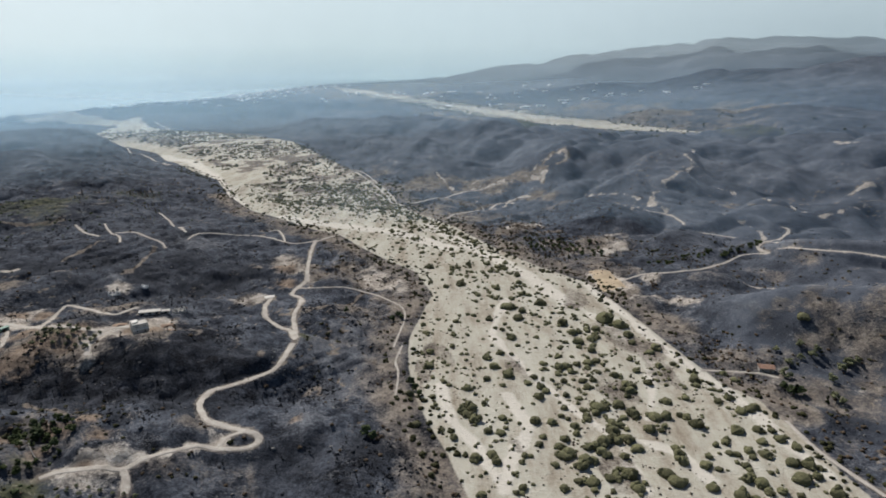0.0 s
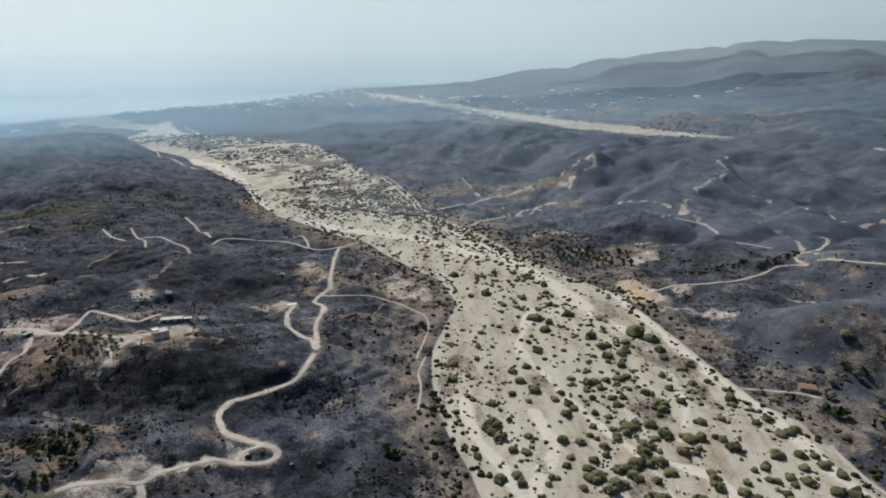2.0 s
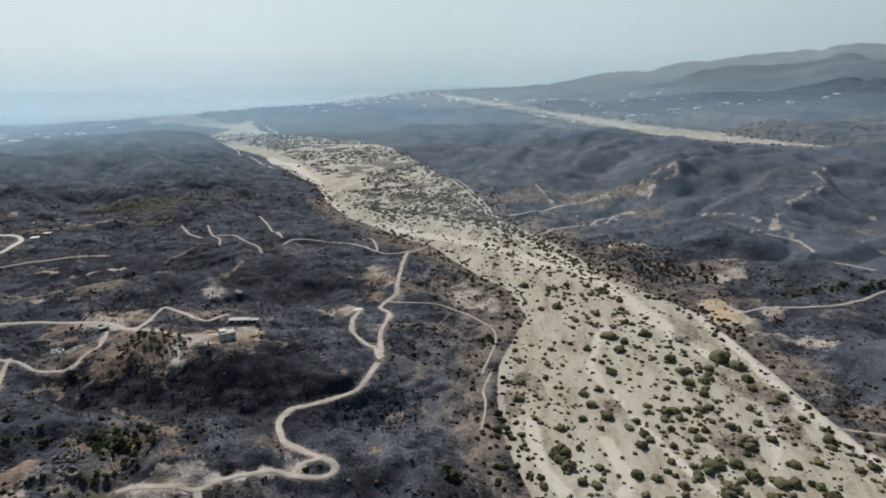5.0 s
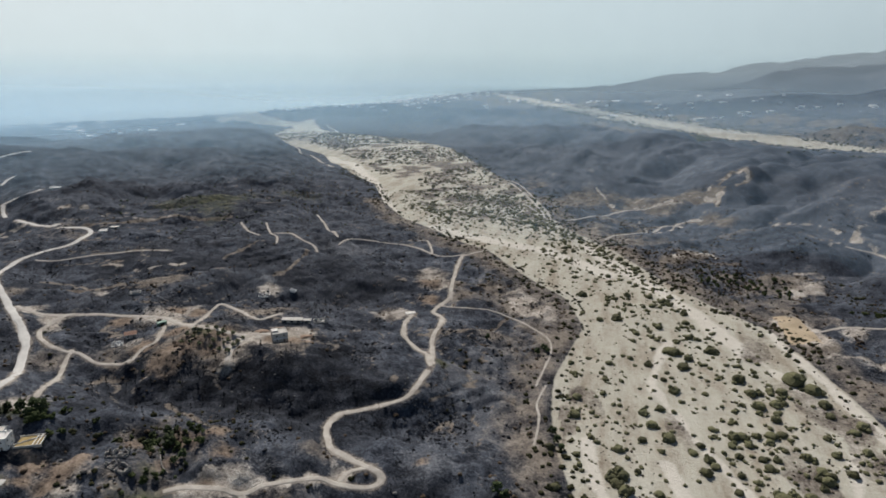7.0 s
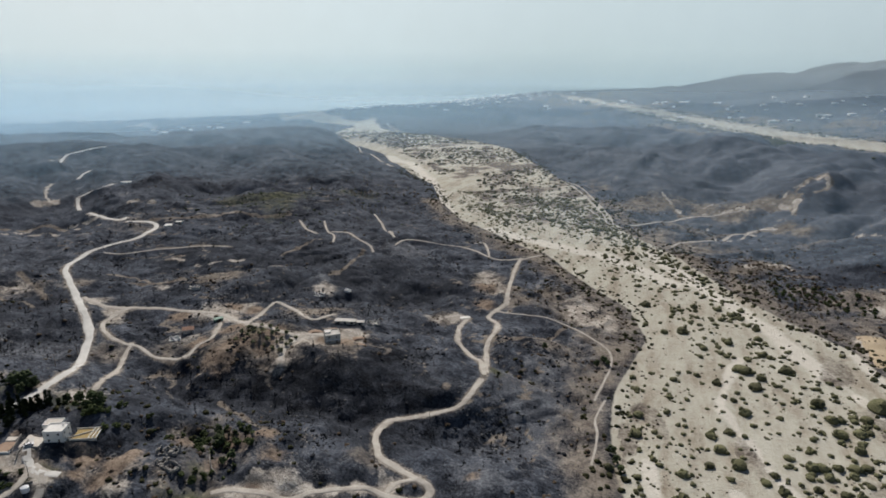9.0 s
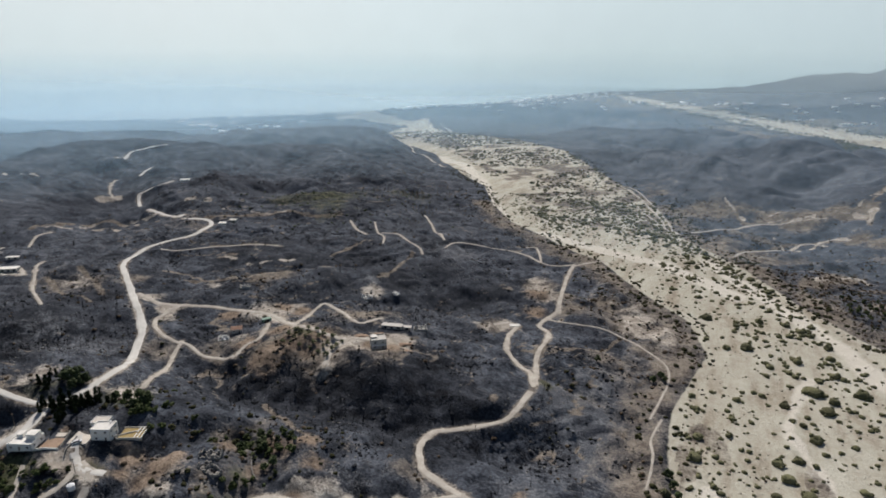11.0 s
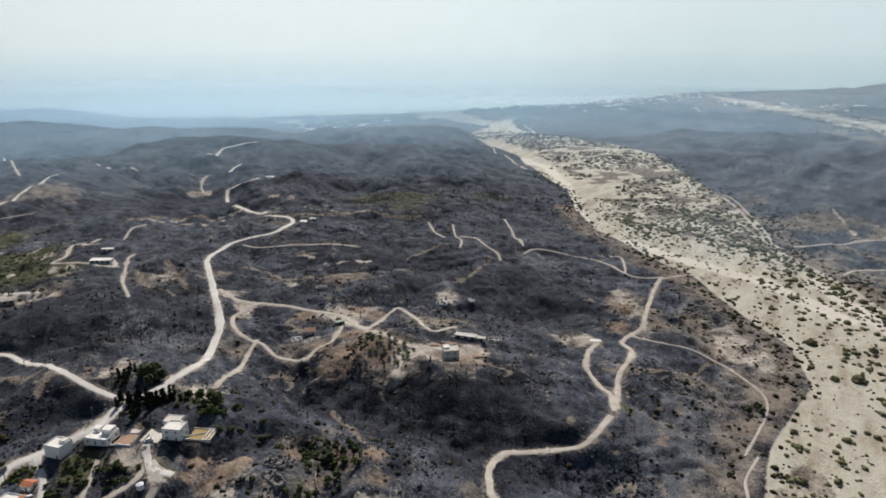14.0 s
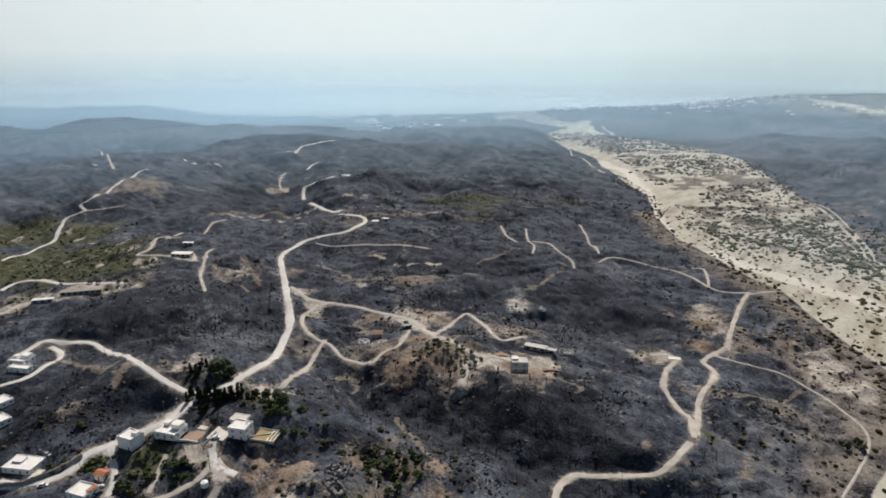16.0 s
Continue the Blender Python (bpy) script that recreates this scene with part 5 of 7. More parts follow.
def cast(rng, count, x0, x1, y0, y1):
    return rng.uniform(x0, x1, count), rng.uniform(y0, y1, count)


def tree_kind(name, crown, trunk, label, category, group):
    """A tree or shrub at the origin, to be copied."""
    base = tagged(new(name), label, category, group)
    if trunk is not None:
        part("trunk", trunk, base)
    part("crown", crown, base)
    return base


def drop(proto, x, y, scale, turn):
    ob = copy_thing(proto, pose(x, y, float(height(x, y)) - 0.05, 0, 0, turn))
    ob.scale = (scale, scale, scale)
    return ob


def remove_thing(ob):
    for o in (*ob.children_recursive, ob):
        bpy.data.objects.remove(o)


rng = np.random.default_rng(7)
WOOD = plain("grey_bark", (0.06, 0.05, 0.04), (0.13, 0.11, 0.09), 2.0, 0.9, 0.05)
PALE_ROCK = plain("pale_ashy_rock", (0.08, 0.078, 0.076), (0.22, 0.215, 0.205), 0.5, 0.95, 0.1)
CHARCOAL = plain("charred_wood", (0.006, 0.006, 0.007), (0.022, 0.021, 0.022), 1.0, 0.85, 0.1, gloss=0.03)
SOOT = plain("charred_scrub", (0.009, 0.0096, 0.0112), (0.036, 0.0385, 0.0445), 0.4, 0.9, 0.2, gloss=0.03)
ASHY = plain("ash_dusted_scrub", (0.022, 0.023, 0.025), (0.075, 0.075, 0.078), 0.2, 0.95, 0.2, gloss=0.03)
SCORCHED = plain("scorched_brown_foliage", (0.035, 0.025, 0.017), (0.085, 0.06, 0.038), 0.6, 0.9, 0.3, vary=0.6)
PINE = plain("pine_foliage", (0.03, 0.042, 0.018), (0.075, 0.095, 0.038), 0.6, 0.9, 0.3, vary=0.5)
OLIVE = plain("olive_foliage", (0.085, 0.092, 0.05), (0.17, 0.175, 0.095), 0.7, 0.9, 0.3, vary=0.4)
DARKLEAF = plain("dark_green_foliage", (0.016, 0.018, 0.009), (0.062, 0.060, 0.030), 0.4, 0.9, 0.3, gloss=0.05)
CYPRESS = plain("cypress_foliage", (0.008, 0.012, 0.007), (0.022, 0.03, 0.014), 0.8, 0.9, 0.3, gloss=0.03)
VINE = plain("vine_foliage", (0.05, 0.075, 0.015), (0.15, 0.18, 0.04), 0.7, 0.9, 0.3, vary=0.4)
GARDEN = plain("garden_foliage", (0.022, 0.034, 0.011), (0.075, 0.092, 0.03), 0.7, 0.9, 0.3, vary=0.5)

# shrubs on the gravel: the larger ones singly, the small ones as one growth
shrub_protos = []
for k in range(7):
    v, f = dome_shape(rng, 5 + k % 3, 0.44 + 0.05 * (k % 4), 0.03, 12)
    tv, tf = trunk_shape(rng, 0.3, 0.05)
    shrub_protos.append(tree_kind("shrub", mesh_of("shrub_crown", v, f, [SCRUB]), mesh_of("shrub_trunk", tv, tf, [WOOD]), "rounded grey-green shrub on pale river gravel", "shrub", "shrubs on the river bed"))
fx, fy = cast(rng, 33000, -420, 220, 215, 960)
inside = polygon_distance(fx, fy, RIVER) < -5
fx, fy = fx[inside], fy[inside]
flow = fbm(fx * 1.0 + fy * 0.12, fy * 0.33, 34, 3, 61)
middle = np.exp(-((fx - (90 - 0.16 * (fy - 280))) / 70) ** 2)
LEFT_BANK = RIVER[13:24]
island = smooth(18, 42, polyline_distance(fx, fy, LEFT_BANK)) * smooth(690, 780, fy + 0.25 * fx) * smooth(-0.7, 0.1, fbm(fx, fy, 50, 2, 64))
chance = np.clip(0.15 + 0.25 * smooth(480, 380, fy) * smooth(70, 20, fx) + 0.85 * smooth(-0.22, 0.3, flow) * (0.55 + 0.6 * middle) * (1 - 0.3 * smooth(430, 560, fy)) + 0.6 * island, 0, 0.98)
keep = (rng.uniform(0, 1, len(fx)) < (0.46 + 0.4 * smooth(600, 720, fy)) * chance) & clear_of_roads(fx, fy)
fx, fy, middle, island = fx[keep], fy[keep], middle[keep], island[keep]
fs = np.clip(rng.lognormal(1.02, 0.46, len(fx)), 1.2, 7.0) * (0.9 + 0.3 * middle + 0.3 * island)
nearest = np.argsort(np.hypot(fx - 90, fy - 240) - fs * 40)
single = nearest[:210]
for x, y, s in SHRUBS:
    drop(shrub_protos[int(rng.integers(0, 7))], x, y, s * rng.uniform(1.0, 1.2), rng.uniform(0, 360))
for i in single:
    drop(shrub_protos[int(rng.integers(0, 7))], fx[i], fy[i], fs[i] * rng.uniform(0.9, 1.2), rng.uniform(0, 360))
rest = nearest[210:]
small_shrubs = [dome_shape(rng, 2, 0.42, 0.035, 3, 1) for _ in range(6)]
tiny_shrubs = [lump(rng, 0.5, 0.7, 0.3, (0, 0, 0.15), 1) for _ in range(6)]
many("river_scrub", small_shrubs, fx[rest], fy[rest], fs[rest], SCRUB, rng, "scattered grey-green shrubs across the pale gravel", "shrubs")
# low tufts
tx, ty = cast(rng, 4200, -120, 215, 215, 620)
keep = (polygon_distance(tx, ty, RIVER) < -3) & (rng.uniform(0, 1, len(tx)) < 0.18 + 0.5 * smooth(-0.1, 0.4, fbm(tx, ty * 0.5, 30, 3, 77)))
many("dry_tufts", [lump(rng, 0.5, 0.6, 0.35, (0, 0, 0.15), 1) for _ in range(4)], tx[keep], ty[keep], rng.uniform(0.6, 1.7, keep.sum()), SCORCHED, rng, "small dry tufts on the gravel", "tufts")
# far river and coast scrub
ux, uy = cast(rng, 75000, -1100, 700, 930, 3300)
d1, d2 = polygon_distance(ux, uy, RIVER), polygon_distance(ux, uy, RIVER_FAR)
keep = ((d1 < 0) & (rng.uniform(0, 1, len(ux)) < 0.62 * smooth(22, 55, polyline_distance(ux, uy, LEFT_BANK)) * smooth(1860, 1700, uy))) | ((np.abs(d2) < 40) & (rng.uniform(0, 1, len(ux)) < 0.5))
keep &= fbm(ux, uy, 120, 3, 13) > -0.25
many("far_scrub", small_shrubs, ux[keep], uy[keep], np.clip(rng.lognormal(1.5, 0.35, keep.sum()), 2.5, 9.0), SCRUB, rng, "far grey-green scrub along the river beds", "shrubs")
# trees among the fields of the far plain and behind the beach
ax, ay = cast(rng, 26000, -2600, 1300, 900, 3900)
ad, al = polygon_distance(ax, ay, RIVER_FAR), -polygon_distance(ax, ay, LAND)
keep = (al > 25) & (rng.uniform(0, 1, len(ax)) < 0.75 * np.maximum(smooth(330, 60, ad) * (ad > 25), smooth(420, 120, al)) * smooth(-0.1, 0.35, fbm(ax, ay, 110, 3, 17))) & (polygon_distance(ax, ay, RIVER) > 15)
clumps = []
for k in range(4):
    pieces = [lump(rng, 0.3, 0.8, 0.3, (rng.uniform(-0.25, 0.25), rng.uniform(-0.25, 0.25), rng.uniform(0.12, 0.3)), 1) for _ in range(3)]
    clumps.append((np.concatenate([v for v, f in pieces]), [tuple(q + 12 * i for q in t) for i, (v, f) in enumerate(pieces) for t in f]))
many("far_trees", clumps, ax[keep], ay[keep], rng.uniform(4, 9, keep.sum()), SCRUB, rng, "dark green trees among far fields and houses", "trees")
# dark bushes along both banks
bx, by = cast(rng, 42000, -480, 260, 200, 1400)
bd = polygon_distance(bx, by, RIVER)
east_bank = bx > 60 - 0.25 * (by - 400)
keep = (np.abs(bd - 3) < np.where(east_bank, 12 + 12 * smooth(550, 750, by), 13)) & (rng.uniform(0, 1, len(bx)) < np.where(east_bank, 0.55, 0.42) * (0.4 + smooth(-0.2, 0.3, fbm(bx, by, 40, 2, 15)))) & clear_of_roads(bx, by)
many("bank_scrub", small_shrubs, bx[keep], by[keep], rng.uniform(1.8, 5.0, keep.sum()), DARKLEAF, rng, "dark green scrub lining the river bank", "shrubs")

# charred remains of scrub over all the burnt slopes
cx, cy = cast(rng, 110000, -760, 420, 130, 900)
cr = polygon_distance(cx, cy, RIVER)
spare = spots(cx, cy, DRY)
clump = fbm(cx, cy, 45, 4, 23)
rows = np.abs((terrain(cx, cy) / 3.2) % 1.0 - 0.5) * 2
chance = (0.05 + 0.95 * smooth(0.12, 0.4, clump) + 0.4 * smooth(0.75, 0.95, rows) * smooth(-0.1, 0.25, fbm(cx, cy, 120, 2, 27))) * (1 - 0.7 * spare) * (1 - 0.55 * smooth(500, 900, np.hypot(cx, cy))) * np.where(cx > 40 - 0.3 * (cy - 500), 0.16, 1.0)
keep = (cr > 4) & (rng.uniform(0, 1, len(cx)) < chance)
cx, cy = cx[keep], cy[keep]
keep = clear_of_roads(cx, cy, 0.6) & clear_of_plots(cx, cy)
cx, cy = cx[keep], cy[keep]
twigs = []
for k in range(6):
    v, f = lump(rng, 0.5, 0.55, 0.5, (0, 0, 0.12), 1)
    tv, tf = [], []
    for j in range(1):
        g = rng.uniform(0, 2 * math.pi)
        rod(tv, tf, (0, 0, 0), (math.cos(g) * 0.7, math.sin(g) * 0.7, rng.uniform(0.5, 1.1)), 0.05, 0.015, 3)
    twigs.append((np.concatenate([v, np.array(tv)]), list(f) + [tuple(q + len(v) for q in t) for t in tf]))
many("charred_scrub", twigs, cx, cy, np.clip(rng.lognormal(0.12, 0.45, len(cx)), 0.5, 2.8), SOOT, rng, "charred black remains of scrub on ashy slopes", "burnt scrub")

# coarser burnt growth on the farther hills
hx, hy = cast(rng, 42000, -1700, 900, 600, 2300)
hr = np.hypot(hx, hy)
keep = (hr > 820) & (hr < 2300) & ((hx < -60) | (rng.uniform(0, 1, len(hx)) < 0.15)) & (np.abs(np.arctan2(hx, hy)) < 1.45) & (polygon_distance(hx, hy, RIVER) > 10) & (polygon_distance(hx, hy, RIVER_FAR) > 20) & (polygon_distance(hx, hy, LAND) < -60) & (fbm(hx, hy, 150, 3, 73) + 0.6 * fbm(hx, hy, 40, 2, 79) > rng.normal(0.22, 0.25, len(hx)))
hx, hy = hx[keep], hy[keep]
keep = clear_of_roads(hx, hy, 2)
hx, hy = hx[keep], hy[keep]
many("far_burnt_scrub", [lump(rng, 0.5, 0.6, 0.4, (0, 0, 0.15), 1) for _ in range(4)], hx, hy, np.clip(rng.lognormal(0.65, 0.35, len(hx)), 1.0, 4.0), ASHY, rng, "dark burnt scrub on the far hills", "burnt scrub")
# pale stones and ash heaps
ox, oy = cast(rng, 40000, -760, 420, 130, 860)
keep = (polygon_distance(ox, oy, RIVER) > 2) & (rng.uniform(0, 1, len(ox)) < 0.04 + 0.22 * smooth(0.1, 0.5, fbm(ox, oy, 38, 3, 47)) + 0.2 * spots(ox, oy, ASH))
ox, oy = ox[keep], oy[keep]
keep = clear_of_roads(ox, oy, 0.8)
many("stones", [lump(rng, 0.5, 0.55, 0.35, (0, 0, 0.1), 1) for _ in range(5)], ox[keep], oy[keep], np.clip(rng.lognormal(0.0, 0.45, keep.sum()), 0.4, 2.6), PALE_ROCK, rng, "pale stones and ash heaps over the burnt slopes", "stones")

# bare burnt trees
snags = [trunk_shape(rng, 1.0, 0.035, 5, 0.38, 0.3) for _ in range(6)]
sx, sy = cast(rng, 30000, -760, 330, 140, 900)
dens = 0.05 + 0.4 * smooth(0.05, 0.45, fbm(sx, sy, 110, 3, 33)) + 0.75 * np.exp(-(((sx + 200) / 95) ** 2 + ((sy - 335) / 38) ** 2)) + 0.5 * np.exp(-(((sx + 330) / 120) ** 2 + ((sy - 480) / 45) ** 2)) + 0.6 * np.exp(-(((sx + 420) / 70) ** 2 + ((sy - 270) / 28) ** 2))
keep = (polygon_distance(sx, sy, RIVER) > 12) & (rng.uniform(0, 1, len(sx)) < dens * 0.3 * (1 - 0.7 * smooth(400, 560, sy)) * (1 - 0.75 * spots(sx, sy, DRY))) & (sx < 60)
sx, sy = sx[keep], sy[keep]
keep = clear_of_roads(sx, sy, 1.5) & clear_of_plots(sx, sy)
sx, sy = sx[keep], sy[keep]
sh = rng.uniform(2.8, 6.5, len(sx))
order = np.argsort(np.hypot(sx + 180, sy - 270))
snag_protos = []
for k, (v, f) in enumerate(snags):
    base = tagged(new("burnt_tree"), "bare charred tree with blackened limbs on ash", "burnt tree", "burnt trees on the slopes")
    part("trunk", mesh_of("burnt_trunk", v[:40], [q for q in f if max(q) < 40], [CHARCOAL]), base)
    for a in range(40, len(v), 12):
        part("limb", mesh_of("burnt_limb", v[a:a + 12], [tuple(i - a for i in q) for q in f if a <= min(q) < a + 12], [CHARCOAL]), base)
    snag_protos.append(base)
for i in order[:220]:
    drop(snag_protos[int(rng.integers(0, 6))], sx[i], sy[i], sh[i], rng.uniform(0, 360))
many("burnt_wood", snags, sx[order[220:]], sy[order[220:]], sh[order[220:]], CHARCOAL, rng, "bare charred trees standing on black slopes", "burnt trees")
# dark charred conifers with some crown left
black = [crown_shape(rng, 7, 0.45, 1.0, 0.06, 10, taper=0.7) for _ in range(4)]
kx, ky = cast(rng, 9000, -700, 30, 180, 860)
dens = 0.03 + 0.9 * np.exp(-(((kx + 195) / 85) ** 2 + ((ky - 332) / 24) ** 2)) + 0.7 * np.exp(-(((kx + 400) / 45) ** 2 + ((ky - 290) / 40) ** 2)) + 0.35 * smooth(0.1, 0.5, fbm(kx, ky, 80, 3, 91))
keep = (polygon_distance(kx, ky, RIVER) > 15) & (rng.uniform(0, 1, len(kx)) < dens * 0.75 * (1 - 0.6 * smooth(380, 520, ky)) * (1 - 0.8 * spots(kx, ky, DRY)))
kx, ky = kx[keep], ky[keep]
keep = clear_of_roads(kx, ky, 2) & clear_of_plots(kx, ky)
many("charred_conifers", black, kx[keep], ky[keep], rng.uniform(2.6, 5.6, keep.sum()), SOOT, rng, "charred black conifers on the slope", "burnt trees")
# a stand of scorched brown conifers on the back slope
mx, my = cast(rng, 2600, -560, -320, 700, 1010)
keep = (polygon_distance(mx, my, RIVER) > 25) & (rng.uniform(0, 1, len(mx)) < 0.85 * np.exp(-(((mx + 425 + 0.35 * (my - 860)) / 50) ** 2 + ((my - 860) / 95) ** 2)) * smooth(-0.35, 0.2, fbm(mx, my, 40, 2, 93)))
mx, my = mx[keep], my[keep]
keep = clear_of_roads(mx, my, 2)
mx, my = mx[keep], my[keep]
half = rng.uniform(0, 1, len(mx)) < 0.7
BROWNED = plain("browned_foliage", (0.06, 0.05, 0.034), (0.14, 0.115, 0.075), 0.5, 0.9, 0.3, vary=0.5)
many("scorched_conifers", black, mx[half], my[half], rng.uniform(3.6, 6.5, half.sum()), BROWNED, rng, "scorched brown conifers on the back slope", "scorched trees")
many("green_conifers", black, mx[~half], my[~half], rng.uniform(3.6, 6.0, (~half).sum()), OLIVE, rng, "dull green conifers among scorched ones", "trees")
# scorched brown bushes and small trees among dry soil
qx, qy = cast(rng, 30000, -760, 420, 140, 1000)
keep = (polygon_distance(qx, qy, RIVER) > 3) & (rng.uniform(0, 1, len(qx)) < 0.02 + (0.4 * spots(qx, qy, DRY) + 0.5 * np.exp(-((polygon_distance(qx, qy, RIVER) - 22) / np.where((qx > 60 - 0.25 * (qy - 400)) & (qy > 480), 90, 30)) ** 2)) * smooth(-0.3, 0.3, fbm(qx, qy, 30, 2, 52)))
qx, qy = qx[keep], qy[keep]
keep = clear_of_roads(qx, qy, 1) & clear_of_plots(qx, qy)
many("scorched_bushes", small_shrubs, qx[keep], qy[keep], rng.uniform(1.4, 3.8, keep.sum()), SCORCHED, rng, "scorched brown bushes on dry soil", "bushes")
# green growth on the unburnt ground to the west and among the far fields
vx, vy = cast(rng, 16000, -1000, 60, 150, 900)
keep = (rng.uniform(0, 1, len(vx)) < 0.62 * spots(vx, vy, GREEN) * smooth(-0.35, 0.2, fbm(vx, vy, 35, 3, 57))) & (polygon_distance(vx, vy, RIVER) > 5)
vx, vy = vx[keep], vy[keep]
keep = clear_of_roads(vx, vy, 1) & clear_of_plots(vx, vy)
many("green_scrub", small_shrubs, vx[keep], vy[keep], rng.uniform(1.8, 4.6, keep.sum()), PINE, rng, "green scrub left unburnt between the tracks", "shrubs")

# thin scrub over the slopes east of the river
ex, ey = cast(rng, 50000, 20, 620, 230, 1150)
er = polygon_distance(ex, ey, RIVER)
keep = (er > 4) & (ex > 40 - 0.3 * (ey - 500)) & (rng.uniform(0, 1, len(ex)) < (0.04 + 0.6 * smooth(0.0, 0.4, fbm(ex, ey, 70, 4, 103))) * smooth(60 + 150 * smooth(420, 560, ey), 30, er))
ex, ey = ex[keep], ey[keep]
keep = clear_of_roads(ex, ey, 0.8) & clear_of_plots(ex, ey)
ex, ey = ex[keep], ey[keep]
half = rng.uniform(0, 1, len(ex)) < 0.4
many("slope_scrub", small_shrubs, ex[half], ey[half], np.clip(rng.lognormal(0.45, 0.45, half.sum()), 0.8, 4.5), DARKLEAF, rng, "olive scrub on the slopes above the river", "shrubs")
many("burnt_slope_scrub", tiny_shrubs, ex[~half], ey[~half], np.clip(rng.lognormal(0.35, 0.45, (~half).sum()), 0.8, 3.5), SCORCHED, rng, "scorched brown scrub on the slopes above the river", "shrubs")
# dark bushes and small trees in gardens, on verges and round the ruins
wx, wy = cast(rng, 90000, -620, 480, 130, 800)
keep = (rng.uniform(0, 1, len(wx)) < 0.42 * spots(wx, wy, BUSHY) * smooth(-0.35, 0.25, fbm(wx, wy, 16, 2, 58)))
wx, wy = wx[keep], wy[keep]
keep = clear_of_roads(wx, wy, 1.2) & clear_of_plots(wx, wy) & (polygon_distance(wx, wy, RIVER) > 2)
wx, wy = wx[keep], wy[keep]
half = rng.uniform(0, 1, len(wx)) < 0.6
many("dark_bushes", small_shrubs, wx[half], wy[half], np.clip(rng.lognormal(0.75, 0.4, half.sum()), 1.0, 5.0), DARKLEAF, rng, "dark green bushes on verges and round burnt gardens", "bushes")
many("brown_bushes", small_shrubs, wx[~half], wy[~half], np.clip(rng.lognormal(0.65, 0.4, (~half).sum()), 1.0, 4.2), SCORCHED, rng, "scorched brown bushes round burnt gardens", "bushes")

# standing green trees
pines, olives, cypresses, gardens = [], [], [], []
for k in range(3):
    v, f = crown_shape(rng, 24, 0.85, 0.75, 0.04, 26)
    v[:, 2] += 0.25
    tv, tf = trunk_shape(rng, 0.6, 0.03, 3)
    pines.append(tree_kind("pine_tree", mesh_of("pine_crown", v, f, [PINE]), mesh_of("pine_trunk", tv, tf, [WOOD]), "green pine with an uneven crown, spared by the fire", "pine tree", "green pines"))
    v, f = crown_shape(rng, 12, 0.95, 0.62, 0.05, 22)
    v[:, 2] += 0.28
    tv, tf = trunk_shape(rng, 0.5, 0.05, 3)
    olives.append(tree_kind("olive_tree", mesh_of("olive_crown", v, f, [OLIVE]), mesh_of("olive_trunk", tv, tf, [WOOD]), "silvery green olive tree on dry soil", "olive tree", "olive trees"))
    v, f = crown_shape(rng, 30, 0.42, 1.0, 0.035, 22, taper=0.5)
    tv, tf = trunk_shape(rng, 0.4, 0.025)
    cypresses.append(tree_kind("cypress_tree", mesh_of("cypress_crown", v, f, [CYPRESS]), mesh_of("cypress_trunk", tv, tf, [WOOD]), "tall dark cypress beside the road", "cypress tree", "cypresses by the road"))
    v, f = crown_shape(rng, 12, 1.0, 0.75, 0.06, 24)
    tv, tf = trunk_shape(rng, 0.3, 0.05)
    gardens.append(tree_kind("garden_bush", mesh_of("bush_crown", v, f, [GARDEN]), mesh_of("bush_trunk", tv, tf, [WOOD]), "leafy green bush in a watered garden", "bush", "garden bushes"))


def grow(protos, rows):
    for x, y, s in rows:
        drop(protos[int(rng.integers(0, 3))], x, y, s, rng.uniform(0, 360))


def around(x, y, r, count, low, high):
    return [(x + rng.normal(0, r), y + rng.normal(0, r * 0.8), rng.uniform(low, high)) for _ in range(count)]


grow(cypresses, [(-329, 249, 7), (-325, 250, 8), (-322, 248, 7), (-308, 241, 7), (-305, 239, 8), (-303, 242, 7), (-300, 240, 8), (-310, 238, 8), (-297, 246, 7), (-294, 250, 8), (-291, 253, 7), (218, 345, 8), (232, 335, 6), (-306, 245, 9), (-302, 247, 8)])
grow(cypresses, [(-306 + 1.9 * i + rng.uniform(-1, 1), 236 + 1.55 * i + rng.uniform(-2.5, 2.5), rng.uniform(4.5, 7)) for i in range(14)])
grow(cypresses, [(-310 + 2.0 * i + rng.uniform(-1.5, 1.5), 239 + 1.6 * i + rng.uniform(-2, 2), rng.uniform(5, 7.5)) for i in range(9)])
grow(cypresses, [(-328 + rng.uniform(-7, 7), 254 + rng.uniform(-5, 6), rng.uniform(4.5, 7)) for i in range(6)])
grow(cypresses, [(-292 + rng.uniform(-2, 2), 231 + 3.2 * i, rng.uniform(6, 9)) for i in range(9)])
grow(gardens, around(-271, 258, 4, 6, 3.0, 5.0))
grow(pines, [(-320, 257, 6.5), (-316, 260, 7.5), (-312, 262, 7), (-318, 264, 6.5), (-313, 256, 6), (-323, 261, 6), (-279, 262, 6), (-274, 264, 6), (-266, 262, 7), (-284, 259, 5), (-270, 258, 5), (-203, 273, 6), (-200, 270, 5), (-206, 276, 5), (-188, 263, 5), (-189, 258, 4), (-210, 266, 5), (216, 346, 6), (221, 344, 6), (214, 352, 5), (-75, 456, 5), (-39, 454, 5), (-35, 460, 5), (-32, 456, 4), (-17, 348, 5), (-14, 341, 4), (-20, 356, 5), (-37, 289, 5), (-41, 292, 6)])
